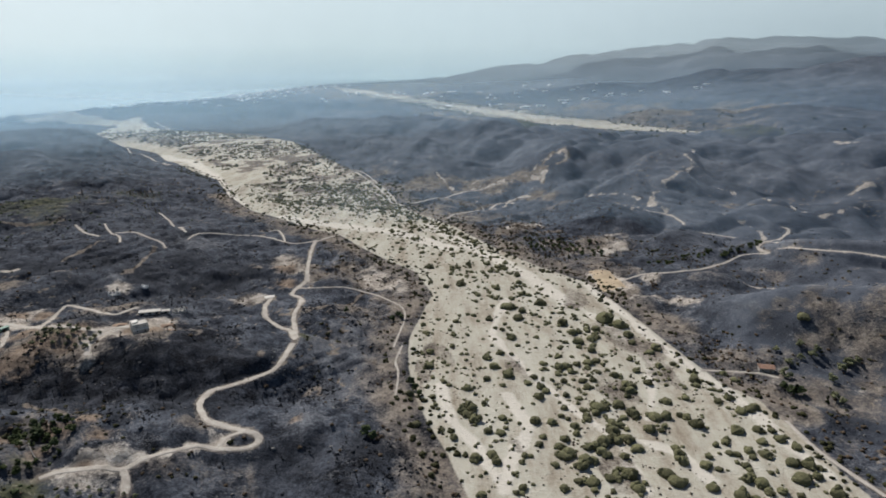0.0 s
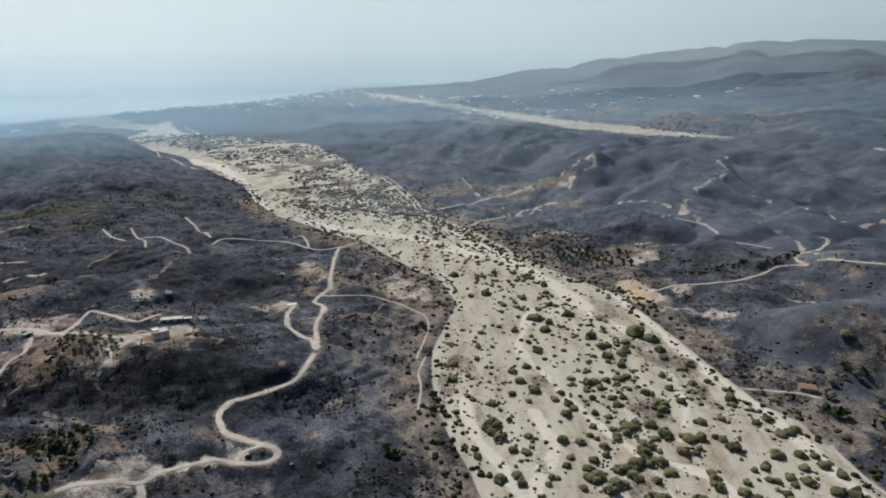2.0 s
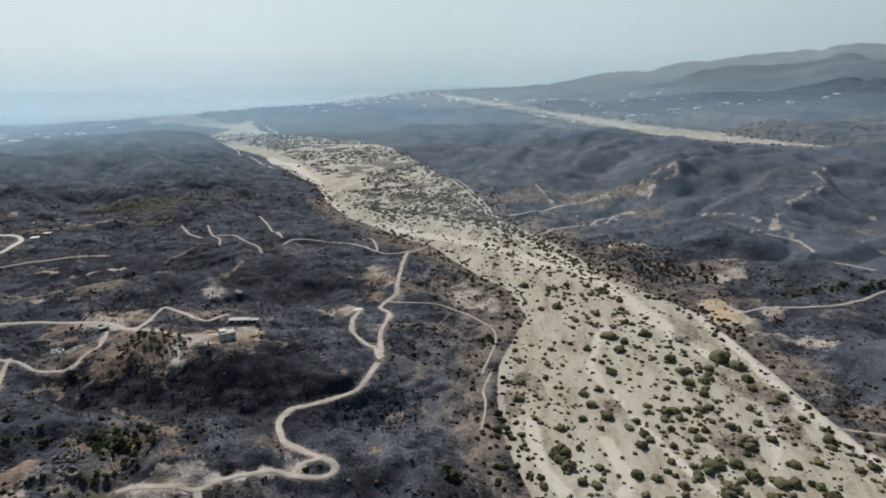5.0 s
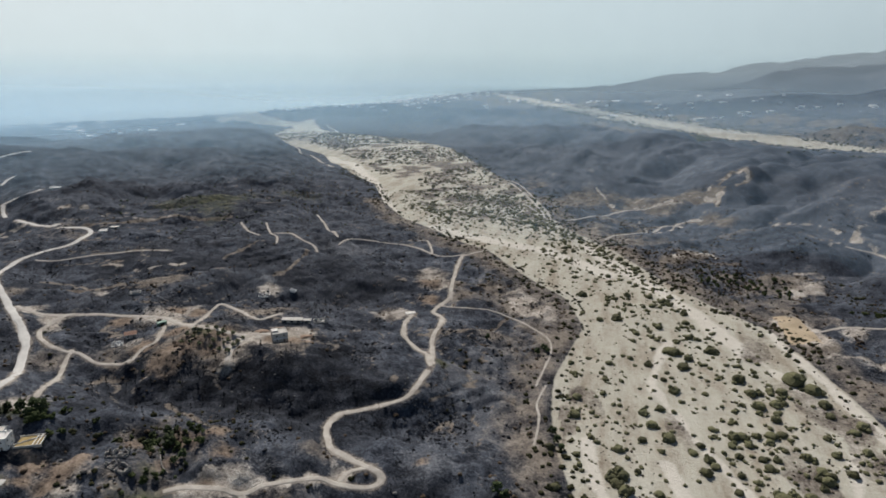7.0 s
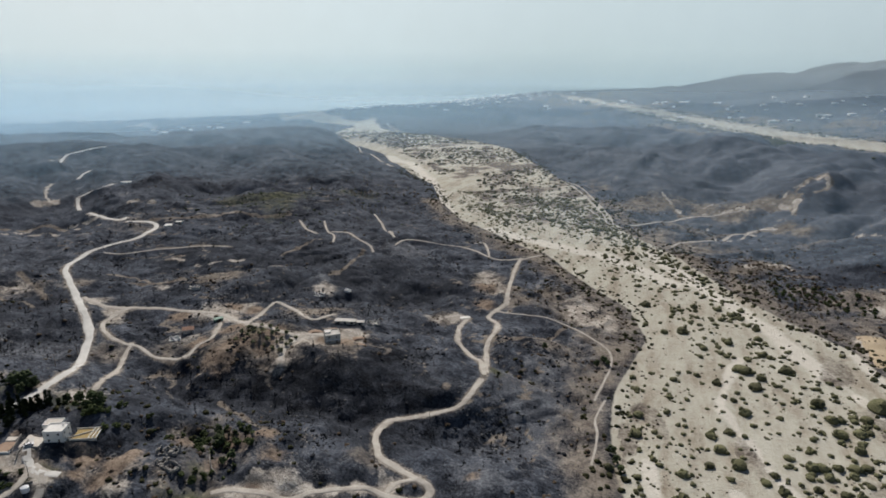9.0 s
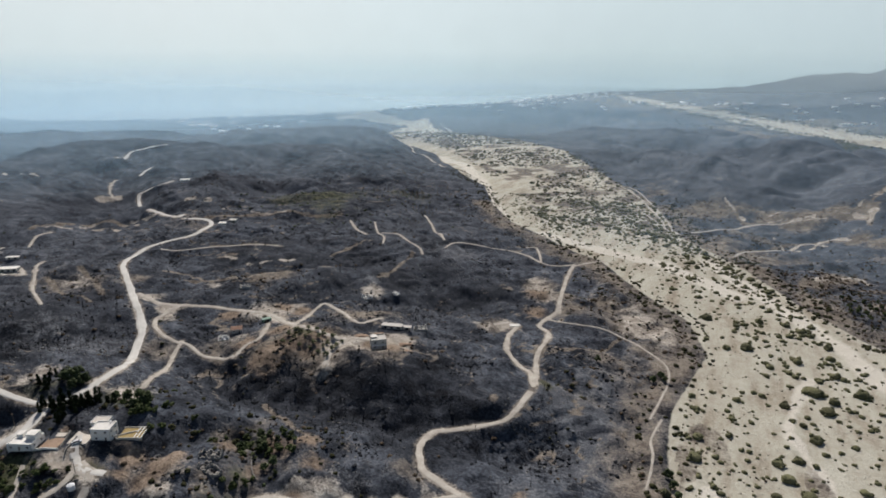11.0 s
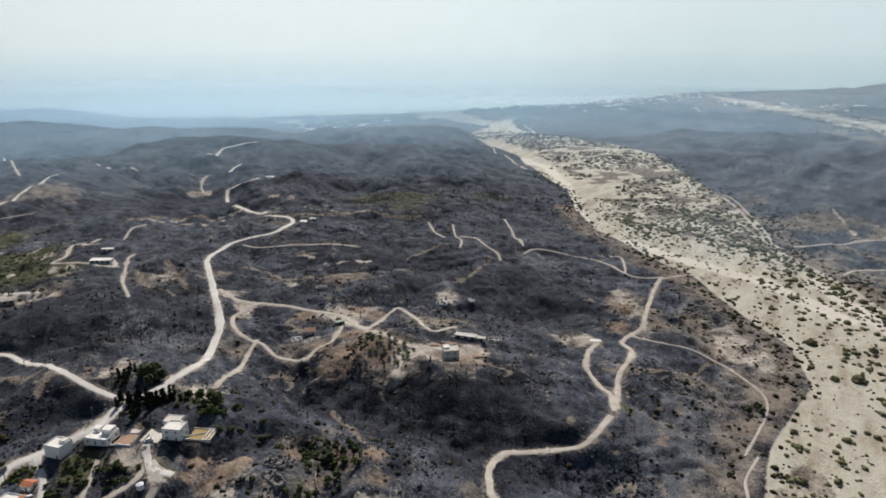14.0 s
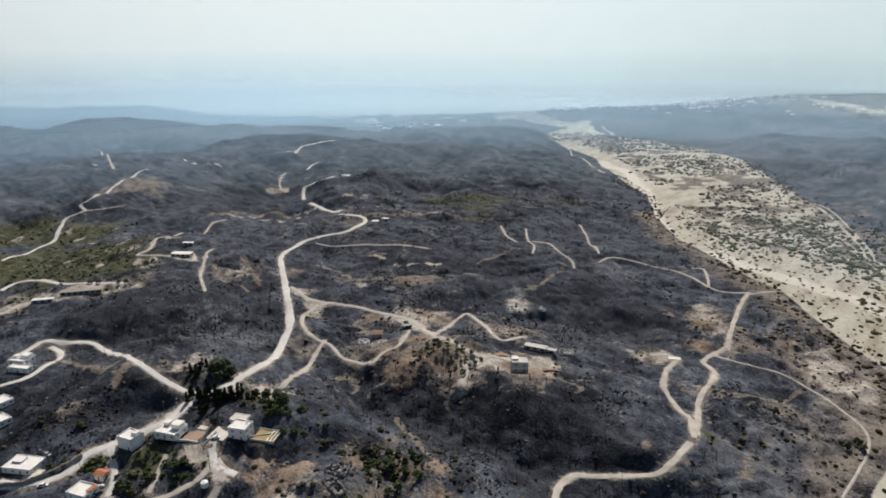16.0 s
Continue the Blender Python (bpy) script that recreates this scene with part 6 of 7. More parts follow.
grow(olives, [(244, 392, 6), (248, 383, 6), (239, 379, 5), (229, 376, 6), (220, 362, 7), (263, 373, 7), (268, 375, 7), (273, 376, 6), (246, 355, 6), (238, 339, 6), (241, 335, 5), (227, 390, 5), (254, 388, 5), (-572, 298, 5), (-566, 303, 5), (-545, 310, 5), (-539, 314, 5)])
grow(olives, [(-168 + 5.5 * i + 1.5 * j, 229 + 5.0 * j - 0.6 * i, rng.uniform(1.8, 2.6)) for i in range(6) for j in range(3)])
grow(olives, [(-245 + 7 * i, 366 + 6 * j + rng.uniform(-2, 2), rng.uniform(2.5, 4.0)) for i in range(-2, 4) for j in range(-1, 3)])
grow(gardens, around(-284, 200, 5, 14, 2.0, 3.6) + around(-276, 187, 5, 12, 2.0, 4.0) + around(-262, 206, 6, 12, 2.0, 4.0) + around(-296, 208, 3, 5, 1.5, 2.5) + around(-205, 266, 5, 7, 2.0, 3.5) + around(-222, 262, 4, 4, 2.0, 3.0) + around(-318, 173, 6, 5, 1.5, 3.0))
grow(gardens, around(-262, 256, 4, 6, 3.0, 5.5) + around(-252, 262, 5, 5, 3.0, 5.0) + around(-205, 268, 6, 8, 3.0, 5.0) + around(-190, 246, 8, 8, 2.5, 4.5) + around(-202, 282, 8, 8, 2.5, 4.5))
vines = []
for k in range(3):
    v, f = crown_shape(rng, 9, 1.0, 0.5, 0.07, 22)
    vines.append(tree_kind("vine_bush", mesh_of("vine_crown", v, f, [VINE]), None, "bright green leafy vine in a watered plot", "vine", "vines beside the hut"))
grow(vines, [(-306 + 1.6 * i + rng.normal(0, 0.4), 180 + 2.6 * j + 0.9 * i + rng.normal(0, 0.4), rng.uniform(1.6, 2.8)) for i in range(5) for j in range(4)])
# a belt of trees along the track east of the river, and an old orchard above the bank
grow(gardens, [(205 + 4.2 * i + rng.normal(0, 2.5), 574 + 1.6 * i + rng.normal(0, 4), rng.uniform(2.6, 5.0)) for i in range(30)])
grow(gardens, [(92 + 8 * i + rng.normal(0, 1.8), 632 + 8 * j - 2.2 * i + rng.normal(0, 1.8), rng.uniform(2.4, 4.4)) for i in range(10) for j in range(5)])
for group_of in (shrub_protos, snag_protos, pines, olives, cypresses, gardens, vines):
    for ob in group_of:
        remove_thing(ob)

# ---- houses, ruins, walls and vehicles ----
LIME = plain("whitewashed_render", (0.66, 0.65, 0.62), (0.82, 0.81, 0.78), 0.35, 0.85, 0.02)
DULL = plain("weathered_render", (0.36, 0.34, 0.31), (0.55, 0.53, 0.49), 0.3, 0.9, 0.03)
ROOF = plain("pale_roof_screed", (0.55, 0.53, 0.49), (0.74, 0.72, 0.68), 0.3, 0.9, 0.02)
TILE = plain("terracotta_tile", (0.27, 0.095, 0.05), (0.43, 0.18, 0.10), 0.9, 0.85, 0.05)
RUST = plain("dull_clay_roof", (0.20, 0.115, 0.08), (0.34, 0.22, 0.165), 0.8, 0.9, 0.05)
GLASS = plain("dark_window_glass", (0.015, 0.018, 0.022), (0.03, 0.035, 0.04), 0.6, 0.15, 0.0)
PAVED = plain("pale_paving", (0.42, 0.38, 0.33), (0.60, 0.56, 0.50), 0.4, 0.9, 0.03)
STONE = plain("rough_grey_stone", (0.16, 0.15, 0.14), (0.34, 0.32, 0.29), 0.6, 0.95, 0.15)
EARTH = plain("bare_red_earth", (0.20, 0.135, 0.095), (0.34, 0.25, 0.185), 0.3, 0.95, 0.15)
OCHRE = plain("ochre_earth", (0.22, 0.16, 0.07), (0.36, 0.275, 0.13), 0.3, 0.95, 0.1)
WHITE_METAL = plain("white_painted_metal", (0.66, 0.67, 0.68), (0.80, 0.80, 0.80), 0.5, 0.45, 0.01)
BLUE_METAL = plain("faded_blue_metal", (0.16, 0.24, 0.30), (0.28, 0.36, 0.40), 0.5, 0.5, 0.01)
GREEN_METAL = plain("faded_green_sheet", (0.09, 0.17, 0.13), (0.22, 0.32, 0.26), 0.5, 0.6, 0.01)
RUBBER = plain("black_rubber", (0.012, 0.012, 0.012), (0.03, 0.03, 0.03), 2.0, 0.8, 0.0)
PAINT = [plain("car_paint", (c[0] * 0.9, c[1] * 0.9, c[2] * 0.9), c, 0.5, 0.3, 0.0) for c in ((0.75, 0.75, 0.76), (0.10, 0.11, 0.13), (0.32, 0.33, 0.35))]
POLE = plain("grey_pole_wood", (0.10, 0.08, 0.065), (0.20, 0.17, 0.14), 1.5, 0.9, 0.03)


def block(bm, x0, x1, y0, y1, z0, z1, bevel=0.0):
    m = bmesh.ops.create_cube(bm, size=1)
    for v in m["verts"]:
        v.co = ((x0 + x1) / 2 + v.co.x * (x1 - x0), (y0 + y1) / 2 + v.co.y * (y1 - y0), (z0 + z1) / 2 + v.co.z * (z1 - z0))
    if bevel:
        edges = {e for v in m["verts"] for e in v.link_edges}
        bmesh.ops.bevel(bm, geom=list(edges), offset=bevel, segments=1, affect="EDGES")


def made(name, build, mat, parent, label="", place=None):
    """Runs build on a fresh bmesh and links the result as one part."""
    bm = bmesh.new()
    build(bm)
    me = bpy.data.meshes.new(name)
    bm.to_mesh(me)
    bm.free()
    me.materials.append(mat)
    ob = part(name, me, parent, label)
    if place is not None:
        ob.matrix_basis = place
    return ob


def wall_with_holes(bm, length, h, thick, holes):
    """A wall along x from 0 to length, outer face at y = 0, with openings (x0, x1, z0, z1) through it."""
    cuts_x = sorted({0.0, length, *[v for o in holes for v in o[:2]]})
    cuts_z = sorted({0.0, h, *[v for o in holes for v in o[2:]]})
    for a, b in zip(cuts_x[:-1], cuts_x[1:]):
        for c, d in zip(cuts_z[:-1], cuts_z[1:]):
            if not any(o[0] <= a and b <= o[1] and o[2] <= c and d <= o[3] for o in holes):
                block(bm, a, b, 0, thick, c, d)
    bmesh.ops.remove_doubles(bm, verts=bm.verts[:], dist=0.001)


def window_part(parent, x, z, w, h, place):
    ob = made("window", lambda bm: [block(bm, x + a, x + b, 0.10, 0.16, z + c, z + d) for a, b, c, d in ((0, w, 0, 0.07), (0, w, h - 0.07, h), (0, 0.07, 0.07, h - 0.07), (w - 0.07, w, 0.07, h - 0.07), (w / 2 - 0.03, w / 2 + 0.03, 0.07, h - 0.07))], WHITE_METAL, parent, "", place)
    made("pane", lambda bm: block(bm, x + 0.05, x + w - 0.05, 0.17, 0.19, z + 0.05, z + h - 0.05), GLASS, ob)
    return ob


def box_house(name, x, y, turn, w, d, storeys, label, wall=LIME, roof=ROOF, pitched=False, parapet=0.55, lift=0.0, windows=True):
    """A house with pierced walls, windows, a door and a flat roof with parapet, or a tiled pitched roof. The door side faces -y before turning."""
    h = 2.95 * storeys
    z = min(float(height(x + a * w * 0.4, y + b * d * 0.4)) for a in (-1, 1) for b in (-1, 1)) - 0.15 + lift
    base = tagged(new(name), label, "house", "houses")
    base.matrix_basis = pose(x, y, z, 0, 0, turn)
    sides = [(w, pose(-w / 2, -d / 2, 0)), (d, pose(w / 2, -d / 2, 0, 0, 0, 90)), (w, pose(w / 2, d / 2, 0, 0, 0, 180)), (d, pose(-w / 2, d / 2, 0, 0, 0, 270))]
    for k, (length, place) in enumerate(sides):
        holes, wins, doors = [], [], []
        bays = max(1, int(length // 3.4))
        for s in range(storeys):
            for b in range(bays):
                cx = length * (b + 0.5) / bays
                if k == 0 and s == 0 and b == bays // 2:
                    holes.append((cx - 0.5, cx + 0.5, 0.0 if s == 0 else 0, 2.1))
                    doors.append(cx - 0.5)
                elif windows:
                    holes.append((cx - 0.6, cx + 0.6, 2.95 * s + 0.95, 2.95 * s + 2.2))
                    wins.append((cx - 0.6, 2.95 * s + 0.95))
        made("wall", lambda bm: wall_with_holes(bm, length, h, 0.25, holes), wall, base, "", place)
        for wx, wz in wins:
            window_part(base, wx, wz, 1.2, 1.25, place)
        for dx in doors:
            made("door", lambda bm: block(bm, dx, dx + 1.0, 0.12, 0.17, 0, 2.1), POLE, base, "brown wooden door", place)
    if pitched:
        def gable(bm):
            o, rise = 0.4, d * 0.22
            v = [bm.verts.new(c) for c in ((-w / 2 - o, -d / 2 - o, h), (w / 2 + o, -d / 2 - o, h), (w / 2 + o, 0, h + rise), (-w / 2 - o, 0, h + rise), (-w / 2 - o, d / 2 + o, h), (w / 2 + o, d / 2 + o, h))]
            for q in ((0, 1, 2, 3), (3, 2, 5, 4), (0, 3, 4), (1, 5, 2), (0, 4, 5, 1)):
                bm.faces.new([v[i] for i in q])
        made("roof", gable, roof, base, "clay-tiled pitched roof")
    else:
        made("roof", lambda bm: block(bm, -w / 2 + 0.26, w / 2 - 0.26, -d / 2 + 0.26, d / 2 - 0.26, h - 0.25, h), roof, base, "flat pale roof")
        if parapet:
            for n2, (a, b, c, e) in enumerate(((-w / 2, w / 2, -d / 2, -d / 2 + 0.2), (-w / 2, w / 2, d / 2 - 0.2, d / 2), (-w / 2, -w / 2 + 0.2, -d / 2 + 0.2, d / 2 - 0.2), (w / 2 - 0.2, w / 2, -d / 2 + 0.2, d / 2 - 0.2))):
                made("parapet", lambda bm: block(bm, a, b, c, e, h, h + parapet), wall, base)
    return base


def roof_room(base, x, y, w, d, z0, h, wall=LIME):
    """A smaller block standing on the roof."""
    room = made("roof_room", lambda bm: block(bm, x - w / 2, x + w / 2, y - d / 2, y + d / 2, z0, z0 + h, 0.04), wall, base, "white stair block on the roof")
    made("coping", lambda bm: block(bm, x - w / 2 - 0.1, x + w / 2 + 0.1, y - d / 2 - 0.1, y + d / 2 + 0.1, z0 + h, z0 + h + 0.12), ROOF, room)


def chimney(base, x, y, z0):
    made("chimney", lambda bm: (block(bm, x - 0.3, x + 0.3, y - 0.3, y + 0.3, z0, z0 + 1.1, 0.03), block(bm, x - 0.4, x + 0.4, y - 0.4, y + 0.4, z0 + 1.1, z0 + 1.2)), LIME, base, "white chimney")


def slab(name, x, y, turn, w, d, thick, mat, label, category, bevel=0.05):
    z = float(height(x, y))
    base = tagged(new(name), label, category)
    base.matrix_basis = pose(x, y, z, 0, 0, turn)
    made("paving", lambda bm: block(bm, -w / 2, w / 2, -d / 2, d / 2, -0.8, thick, bevel), mat, base)
    return base


def stone_wall(pts, h, thick, label, mat=STONE):
    """A wall that follows the ground along a line."""
    line = road_line(pts, 1.6)
    d = np.gradient(line, axis=0)
    d /= np.hypot(d[:, 0], d[:, 1])[:, None] + 1e-9
    verts, faces = [], []
    for k, (p, t) in enumerate(zip(line, d)):
        z = float(height(p[0], p[1]))
        s = np.array((-t[1], t[0])) * thick / 2
        top = z + h * (1 + 0.12 * float(vnoise(p[0], p[1], 2.5, 71)))
        verts += [(p[0] - s[0], p[1] - s[1], z - 0.6), (p[0] - s[0], p[1] - s[1], top), (p[0] + s[0], p[1] + s[1], top), (p[0] + s[0], p[1] + s[1], z - 0.6)]
        if k:
            i = 4 * k
            faces += [(i - 4, i, i + 1, i - 3), (i - 3, i + 1, i + 2, i - 2), (i - 2, i + 2, i + 3, i - 1)]
    faces += [(0, 1, 2, 3), tuple(len(verts) - 4 + q for q in (3, 2, 1, 0))]
    return tagged(new("boundary_wall", mesh_of("boundary_wall", verts, faces, [mat])), label, "wall", kind="structure")


def ruin(x, y, turn, w, d, label, mat=DULL):
    """A roofless burnt house: broken walls and fallen rubble."""
    base = tagged(new("ruined_house"), label, "ruin", "burnt-out houses")
    base.matrix_basis = pose(x, y, float(height(x, y)) - 0.2, 0, 0, turn)
    r = np.random.default_rng(int(abs(x) * 7 + abs(y)))
    for length, place in ((w, pose(-w / 2, -d / 2, 0)), (d, pose(w / 2, -d / 2, 0, 0, 0, 90)), (w, pose(w / 2, d / 2, 0, 0, 0, 180)), (d, pose(-w / 2, d / 2, 0, 0, 0, 270)), (d, pose(-w * 0.1, -d / 2 + 0.3, 0, 0, 0, 90))):
        def broken(bm):
            a = 0.0
            while a < length - 0.3:
                b = min(length, a + r.uniform(0.7, 1.6))
                if r.uniform() > 0.18:
                    block(bm, a, b, 0, 0.4, 0, r.uniform(0.7, 2.7))
                else:
                    block(bm, a, b, 0, 0.4, 0, 0.6)
                a = b
            bmesh.ops.remove_doubles(bm, verts=bm.verts[:], dist=0.001)
        made("wall", broken, mat, base, "", place)
    for k in range(14):
        s = r.uniform(0.3, 0.9)
        made("rubble", lambda bm: block(bm, -s, s, -s * 0.7, s * 0.7, -0.2, s * 0.6, 0.08), mat if k % 3 else CHARCOAL, base, "", pose(r.uniform(-w / 2 + 1, w / 2 - 1), r.uniform(-d / 2 + 1, d / 2 - 1), 0.2, r.uniform(-15, 15), r.uniform(-15, 15), r.uniform(0, 180)))
    return base


def car(x, y, turn, paint, label):
    base = tagged(new("car"), label, "car", "parked cars")
    base.matrix_basis = pose(x, y, float(height(x, y)) + 0.22, 0, 0, turn)

    def body(bm):
        block(bm, -2.1, 2.1, -0.88, 0.88, 0.3, 0.85, 0.12)

    def cabin(bm):
        m = bmesh.ops.create_cube(bm, size=1)
        for v in m["verts"]:
            top = v.co.z > 0
            v.co = (v.co.x * (2.0 if top else 2.9) - 0.25, v.co.y * (1.4 if top else 1.66), 1.42 if top else 0.83)
        bmesh.ops.bevel(bm, geom=bm.edges[:], offset=0.07, segments=1, affect="EDGES")
    made("body", body, PAINT[paint], base)
    cab = made("cabin", cabin, GLASS, base, "dark glazed cabin")
    made("roof", lambda bm: block(bm, -1.2, 0.7, -0.66, 0.66, 1.40, 1.46, 0.02), PAINT[paint], cab)
    for wx in (-1.3, 1.3):
        for wy in (-0.82, 0.82):
            made("wheel", lambda bm: bmesh.ops.create_cone(bm, cap_ends=True, segments=14, radius1=0.32, radius2=0.32, depth=0.2), RUBBER, base, "black wheel", pose(wx, wy, 0.32, 90))
    return base


def long_shed(x, y, turn, w, d, h, mat, label, roof_mat=ROOF):
    base = tagged(new("shed"), label, "shed", "sheds")
    base.matrix_basis = pose(x, y, float(height(x, y)) - 0.2, 0, 0, turn)
    for a, b, c, e in ((-w / 2, w / 2, -d / 2, -d / 2 + 0.2), (-w / 2, w / 2, d / 2 - 0.2, d / 2), (-w / 2, -w / 2 + 0.2, -d / 2 + 0.2, d / 2 - 0.2), (w / 2 - 0.2, w / 2, -d / 2 + 0.2, d / 2 - 0.2)):
        made("wall", lambda bm: block(bm, a, b, c, e, 0, h), mat, base)
    made("roof", lambda bm: block(bm, -w / 2 - 0.4, w / 2 + 0.4, -d / 2 - 0.4, d / 2 + 0.4, h, h + 0.25, 0.08), roof_mat, base, "long pale sheet roof")
    n = int(w // 4)
    # dark panels on the closed wall, painted as the unlit inside of openings
    for k in range(n):
        made("opening", lambda bm: block(bm, -w / 2 + w * (k + 0.3) / n, -w / 2 + w * (k + 0.75) / n, -d / 2 - 0.03, -d / 2 + 0.02, h * 0.25, h * 0.8), GLASS, base, "dark panel standing for an unlit opening")
    return base


# the villas beside the road, seen from behind and above
v1 = box_house("villa", -289, 215, 22, 11.5, 9.5, 1, "white cubic villa with stepped roof terraces", lift=1.2)
roof_room(v1, 2.8, 1.8, 4.5, 4.2, 2.95, 2.4)
roof_room(v1, -3.2, 2.6, 3.0, 3.0, 2.95, 1.6)
chimney(v1, -1.0, 3.6, 2.95)
v2 = box_house("villa", -300, 201, 16, 8.5, 7.5, 2, "plain whitewashed two-storey villa beside the road", windows=False)
roof_room(v2, 2.0, 1.5, 3.0, 2.6, 5.9, 1.2)
v3 = box_house("villa", -264, 236, 24, 9.0, 7.5, 2, "white two-storey villa with a small balcony front")
chimney(v3, 2.2, 2.4, 5.9)
box_house("villa", -272, 241, 24, 8.0, 6.0, 1, "low annexe with a pale pinkish roof terrace", roof=PAVED, parapet=0.25, lift=-1.2)
slab("forecourt", -272, 230, 24, 9, 10, 0.12, PAVED, "pale paved forecourt between the villas", "paving")
slab("terrace", -280, 221, 22, 8, 9, 0.25, EARTH, "bare earth terrace beside the villas", "terrace")
slab("terrace", -284, 227, 22, 7, 3, 0.35, PAVED, "pale tiled terrace behind the villa", "terrace")
plot = slab("unfinished_plot", -254, 243, 26, 11, 9, 0.5, OCHRE, "ochre building plot framed by low pale walls", "building plot")
for k in range(3):
    made("beam", lambda bm: block(bm, 2.0 + 1.7 * k, 2.35 + 1.7 * k, -4.5, 4.5, 0.6, 1.1, 0.03), LIME, plot, "pale concrete beam")
made("rim", lambda bm: (block(bm, -6.1, 6.1, -4.7, -4.4, -0.5, 1.0), block(bm, -6.1, 6.1, 4.4, 4.7, -0.5, 1.0)), DULL, plot)
box_house("tiled_hut", -294, 184, 20, 5.0, 4.2, 1, "small hut with a bright orange tiled roof", roof=TILE, pitched=True)
v4 = box_house("villa", -290, 174, 20, 10, 8, 1, "white flat-roofed house with a red tiled corner")
made("tiled_corner", lambda bm: block(bm, 3.0, 5.2, -1.0, 3.6, 3.5, 3.75, 0.05), TILE, v4, "red tiled strip of roof")
v5 = box_house("villa", -336, 167, 30, 15, 10, 1, "broad pale flat-roofed house on a walled terrace", parapet=0.3)
roof_room(v5, -3, 1, 5, 4, 2.95, 0.8, DULL)
slab("terrace", -326, 168, 30, 9, 7, 0.3, PAVED, "paved terrace beside the flat-roofed house", "terrace")
box_house("villa", -406, 181, 10, 9, 7, 1, "white flat-roofed house on a burnt slope")
box_house("villa", -388, 174, 10, 9, 7, 1, "white flat-roofed house below the road", lift=0.3)
v6 = box_house("villa", -440, 203, 28, 11, 9, 2, "large white villa in the bend of the road")
roof_room(v6, 2, 2, 5, 4, 5.9, 1.8)
roof_room(v6, -4, 1, 3, 3, 5.9, 1.0)
box_house("villa", -431, 199, 28, 13, 5, 1, "long low white house beside the villa")
stone_wall([(-333, 152), (-322, 162), (-315, 172), (-313, 184)], 2.2, 0.5, "curved grey retaining wall beside the road")
stone_wall([(-293, 209), (-273, 219)], 1.1, 0.3, "low white garden wall below the villa", LIME)
stone_wall([(-273, 220), (-281, 231)], 1.2, 0.3, "low dark wall beside the terrace")
stone_wall([(-262, 234), (-251, 248)], 1.0, 0.35, "low pale wall below the building plot", DULL)
stone_wall([(-274, 229), (-269, 219)], 1.0, 0.3, "low dark wall between two plots")
stone_wall([(-200, 262), (-193, 254), (-188, 251)], 0.8, 0.4, "low rubble terrace wall in burnt scrub")

# the farm on the burnt spur
farm = box_house("concrete_house", -201, 383, 38, 9.5, 8.5, 2, "two-storey pale concrete house on bare red earth", wall=DULL, roof=DULL)
roof_room(farm, -2.5, 1.5, 3.6, 4.0, 5.9, 0.9, DULL)
made("balcony", lambda bm: block(bm, -4.75, 4.75, -5.6, -4.27, 2.75, 2.95), ROOF, farm, "concrete balcony slab")
for hx0, hy0, hw, hd, hh in ((-219, 391, 11, 6, 1.5), (-191, 396, 14, 6, 1.5), (-211, 401, 10, 5, 2.2), (-184, 390, 9, 4, 0.9)):
    v, f = lump(rng, 0.5, 1.0, 0.14, (0, 0, 0), 3)
    v = v * np.array((hw, hd, hh * 2)) * (1 + 0.1 * rng.normal(size=(len(v), 1)))
    heap = tagged(new("earth_mound", mesh_of("earth_mound", v, f, [EARTH], smooth_faces=True)), "low mound of bare red-brown earth beside the concrete house", "earth mound", "earth mounds by the house")
    heap.matrix_basis = pose(hx0, hy0, float(height(hx0, hy0)) - 0.5 * hh, 0, 0, rng.uniform(0, 40))
long_shed(-209, 416, 14, 14, 4.5, 2.4, DULL, "long low hut with a weathered roof on the spur", DULL)
long_shed(-199, 419, 14, 5, 3, 2.0, DULL, "small grey outbuilding beside the long hut", DULL)
ruin(-195, 431, 30, 9, 6, "collapsed burnt shed with pale rubble")
box_house("cottage", -310, 375, 40, 7.0, 6.0, 1, "cottage with a dull clay roof in a burnt yard", wall=DULL, roof=RUST, pitched=True)
ruin(-311, 363, 35, 7, 4, "burnt outbuilding with pale broken walls", LIME)
ruin(-305, 356, 30, 4, 3, "small blackened outbuilding beside the track", STONE)
long_shed(-302, 397, 60, 6, 2.6, 2.4, GREEN_METAL, "small shed of faded green sheet beside the track", GREEN_METAL)
ruin(-213, 250, 18, 10, 5, "roofless burnt-out stone building among charred scrub", STONE)
ruin(-206, 242, -14, 12, 5, "long roofless burnt building with collapsed ceiling", STONE)
slab("concrete_slab", -147, 498, 30, 8, 4, 0.5, ROOF, "white concrete slab at the end of the track", "slab")
box_house("cottage", 212, 371, -12, 9, 6, 1, "cottage with a rust-brown roof above the river bank", wall=STONE, roof=RUST, pitched=True)
ruin(-271, 485, 30, 9, 5, "pale ruined hut on a bare terrace", LIME)
ruin(-256, 507, 10, 5, 4, "small white ruined hut on the slope", LIME)
ruin(-361, 442, 20, 9, 4, "pale ruined walls on a burnt terrace", DULL)

# the unburnt west
long_shed(-558, 375, 34, 18, 7, 3.0, DULL, "long barn with a white roof beside the track")
long_shed(-581, 395, 34, 10, 3.5, 2.2, DULL, "low shed with a white roof behind the barn")
long_shed(-571, 261, 52, 15, 4, 2.6, BLUE_METAL, "long blue and white metal shed along the lane")
long_shed(-554, 284, 52, 30, 5, 3.0, STONE, "long dark shed with a charred sheet roof", STONE)
box_house("house", -513, 584, 30, 12, 9, 1, "white house beside the road bend")
box_house("house", -507, 591, 20, 8, 7, 1, "small pale house beside the road bend", wall=DULL)
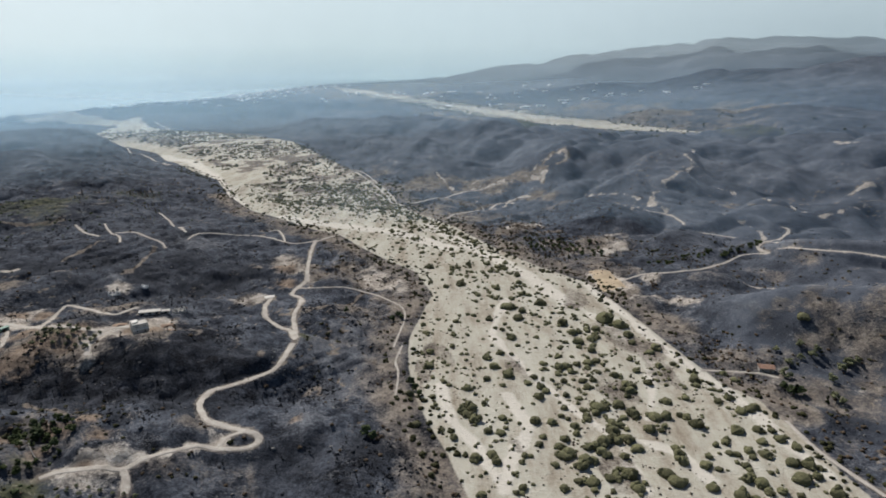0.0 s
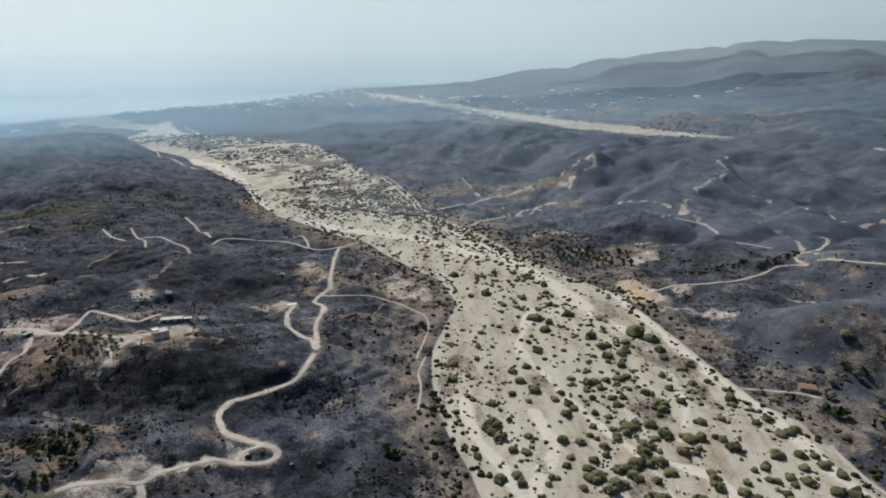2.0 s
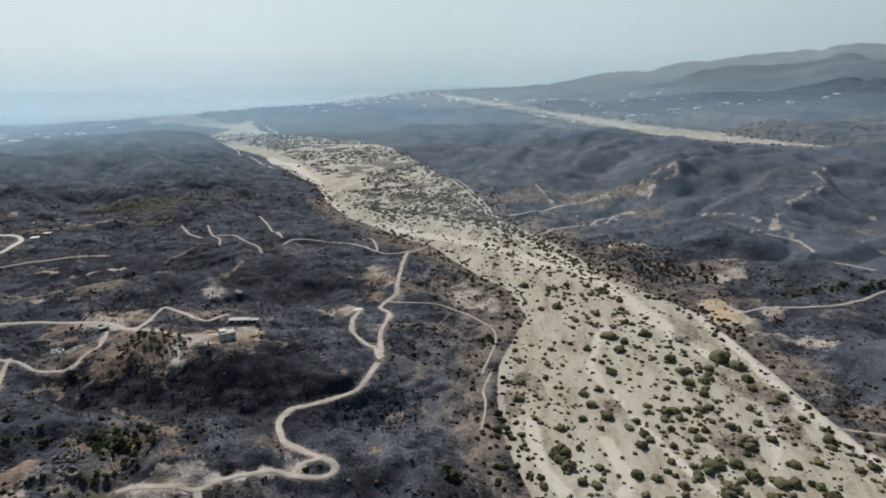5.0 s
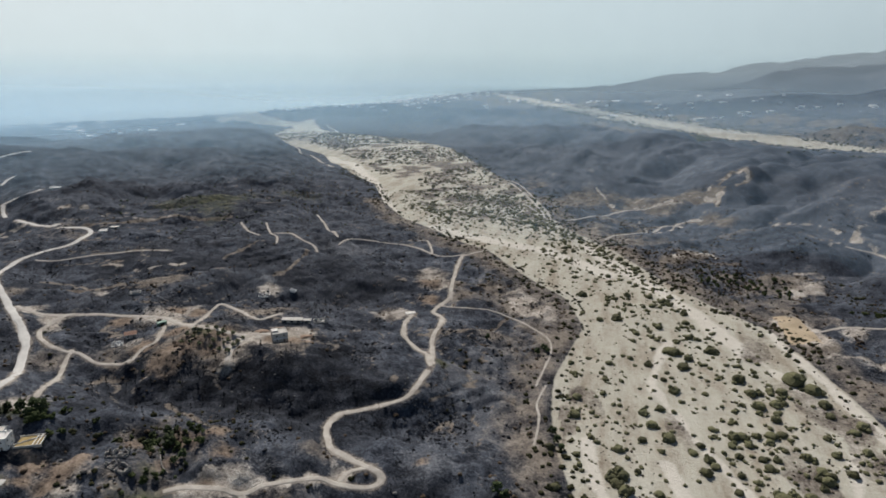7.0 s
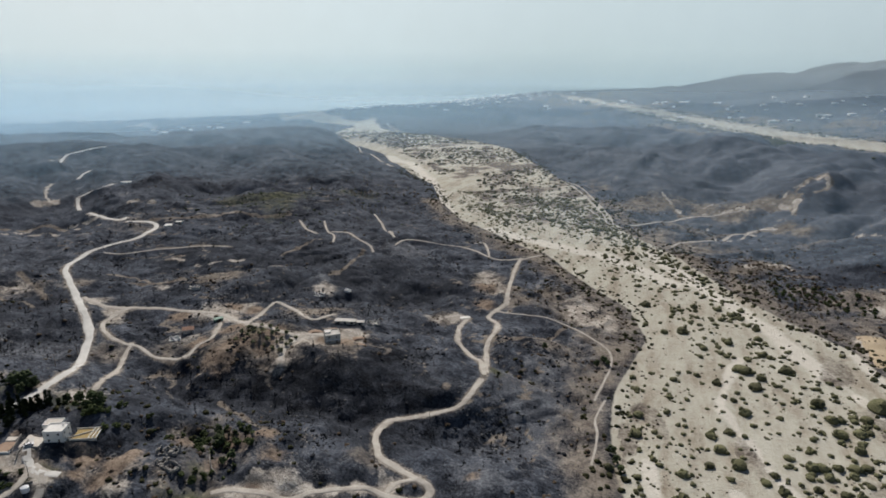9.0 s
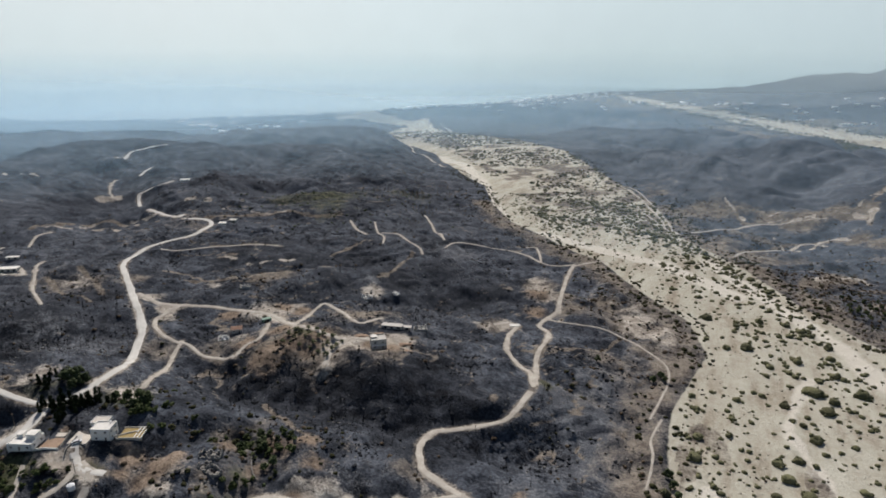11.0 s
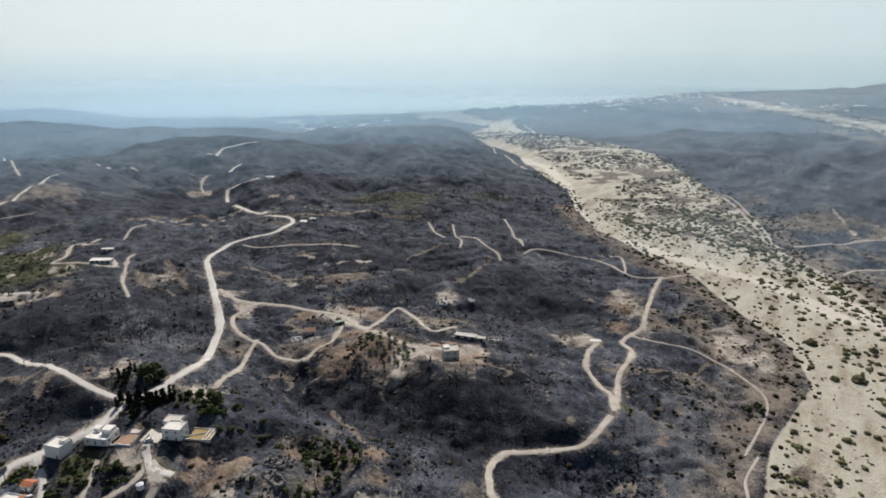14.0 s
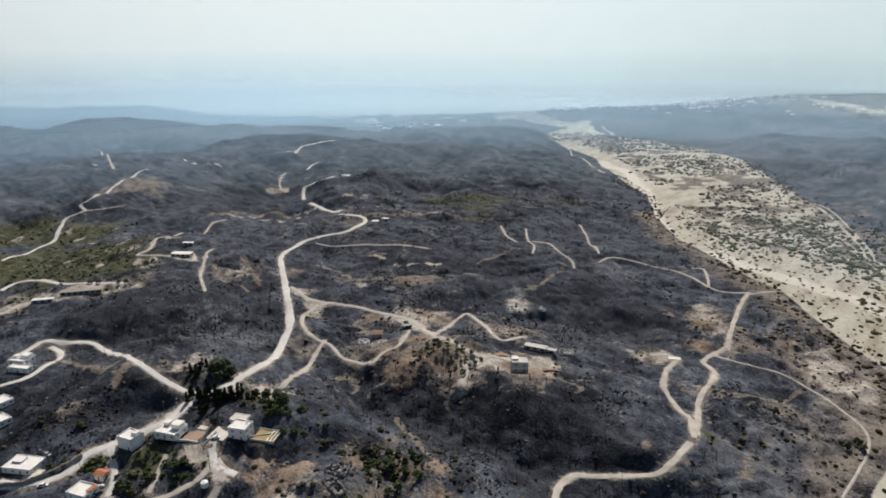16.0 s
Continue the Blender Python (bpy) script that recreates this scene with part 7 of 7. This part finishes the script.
box_house("house", -743, 751, 30, 13, 10, 1, "white house at the end of the far road")

# cars and a water tank
for (x, y), turn, paint, label in (((-288.5, 180), 100, 0, "white car parked beside the tiled hut"), ((-310, 165.5), 52, 0, "white car driving up the pale road"), ((-342, 176), 20, 1, "dark car parked on the terrace"), ((-337, 177), 20, 2, "grey car parked on the terrace"), ((-285, 178), 100, 1, "dark car parked beside the white house"), ((-270, 226), 60, 0, "white car parked on the villa forecourt")):
    car(x, y, turn, paint, label)
tank = tagged(new("water_tank"), "white round water tank beside the lane", "water tank")
tank.matrix_basis = pose(-251, 208, float(height(-251, 208)))
made("drum", lambda bm: bmesh.ops.create_cone(bm, cap_ends=True, segments=20, radius1=1.6, radius2=1.6, depth=2.2), WHITE_METAL, tank, "", pose(0, 0, 1.0))
made("lid", lambda bm: bmesh.ops.create_cone(bm, cap_ends=True, segments=20, radius1=1.6, radius2=0.5, depth=0.5), WHITE_METAL, tank, "", pose(0, 0, 2.35))

# wooden poles along the road
for x, y in ((-318, 160), (-306, 180), (-299, 203), (-308, 222), (-311, 252), (-330, 290), (-352, 322), (-272, 205), (-256, 214), (-246, 203)):
    base = tagged(new("utility_pole"), "slim wooden utility pole beside the road", "utility pole", "poles along the road")
    base.matrix_basis = pose(x, y, float(height(x, y)), 0, 0, rng.uniform(0, 90))
    pv, pf = [], []
    rod(pv, pf, (0, 0, -0.5), (0, 0, 8.0), 0.16, 0.1, 8)
    part("post", mesh_of("post", pv, pf, [POLE]), base)
    made("crossarm", lambda bm: block(bm, -0.9, 0.9, -0.06, 0.06, 7.3, 7.45), POLE, base)

# the far town along the coast: small white houses
SNOWY = plain("bright_lime_render", (0.74, 0.735, 0.72), (0.84, 0.835, 0.82), 0.3, 0.85, 0.0)
town = box_house("coastal_house", 0, 0, 0, 12, 9, 1, "small white house in the far coastal town", SNOWY, SNOWY, parapet=0, windows=False)
town["group"] = "houses of the coastal town"
spread = [(-1420, 2150, 90, 24), (-1480, 1560, 90, 28), (-1800, 1650, 130, 22), (300, 2700, 260, 18), (-150, 3150, 220, 26), (500, 2350, 160, 10), (-900, 2900, 160, 34), (700, 2250, 140, 6), (-1150, 2500, 150, 24)]
sites = [(cx0 + rng.normal(0, r), cy0 + rng.normal(0, r * 0.7)) for cx0, cy0, r, count in spread for _ in range(count)]
shore = road_line(COAST[3:10], 16.0)
for p, q in zip(shore[:-1], shore[1:]):
    # a loose row behind the beach
    t = (q - p) / np.hypot(*(q - p))
    for low, high, odds in ((35, 110, 0.75), (110, 300, 0.7)):
        if rng.uniform() < odds:
            sites.append(tuple(p + np.array((t[1], -t[0])) * rng.uniform(low, high)))
sx0, sy0 = np.array([p[0] for p in sites]), np.array([p[1] for p in sites])
keep = (polygon_distance(sx0, sy0, LAND) < -25) & (np.abs(polygon_distance(sx0, sy0, RIVER_FAR)) > 20)
sx0, sy0 = sx0[keep], sy0[keep]
order = np.argsort(np.hypot(sx0, sy0))
for x, y in zip(sx0[order[:270]], sy0[order[:270]]):
    k = rng.uniform(0.8, 2.0)
    ob = copy_thing(town, pose(x, y, float(height(x, y)) - 0.3, 0, 0, rng.uniform(0, 90)))
    ob.scale = (k, k * rng.uniform(0.7, 1.2), rng.uniform(1.0, 2.2))
remove_thing(town)
cottages = []
for w, d, h in ((0.5, 0.4, 0.3), (0.5, 0.3, 0.5), (0.4, 0.4, 0.4)):
    cottages.append((np.array([(a * w, b * d, c * h) for c in (-0.1, 1) for a, b in ((-1, -1), (1, -1), (1, 1), (-1, 1))]), [(4, 5, 6, 7), (0, 1, 5, 4), (1, 2, 6, 5), (2, 3, 7, 6), (3, 0, 4, 7)]))
many("far_houses", cottages, sx0[order[270:]], sy0[order[270:]], rng.uniform(10, 24, len(order) - 270), SNOWY, rng, "white houses scattered along the farthest coast", "houses", lean=0.0)
hall = box_house("white_hall", 283, 2224, 20, 34, 16, 2, "large white hall beside the far river bed", windows=False)
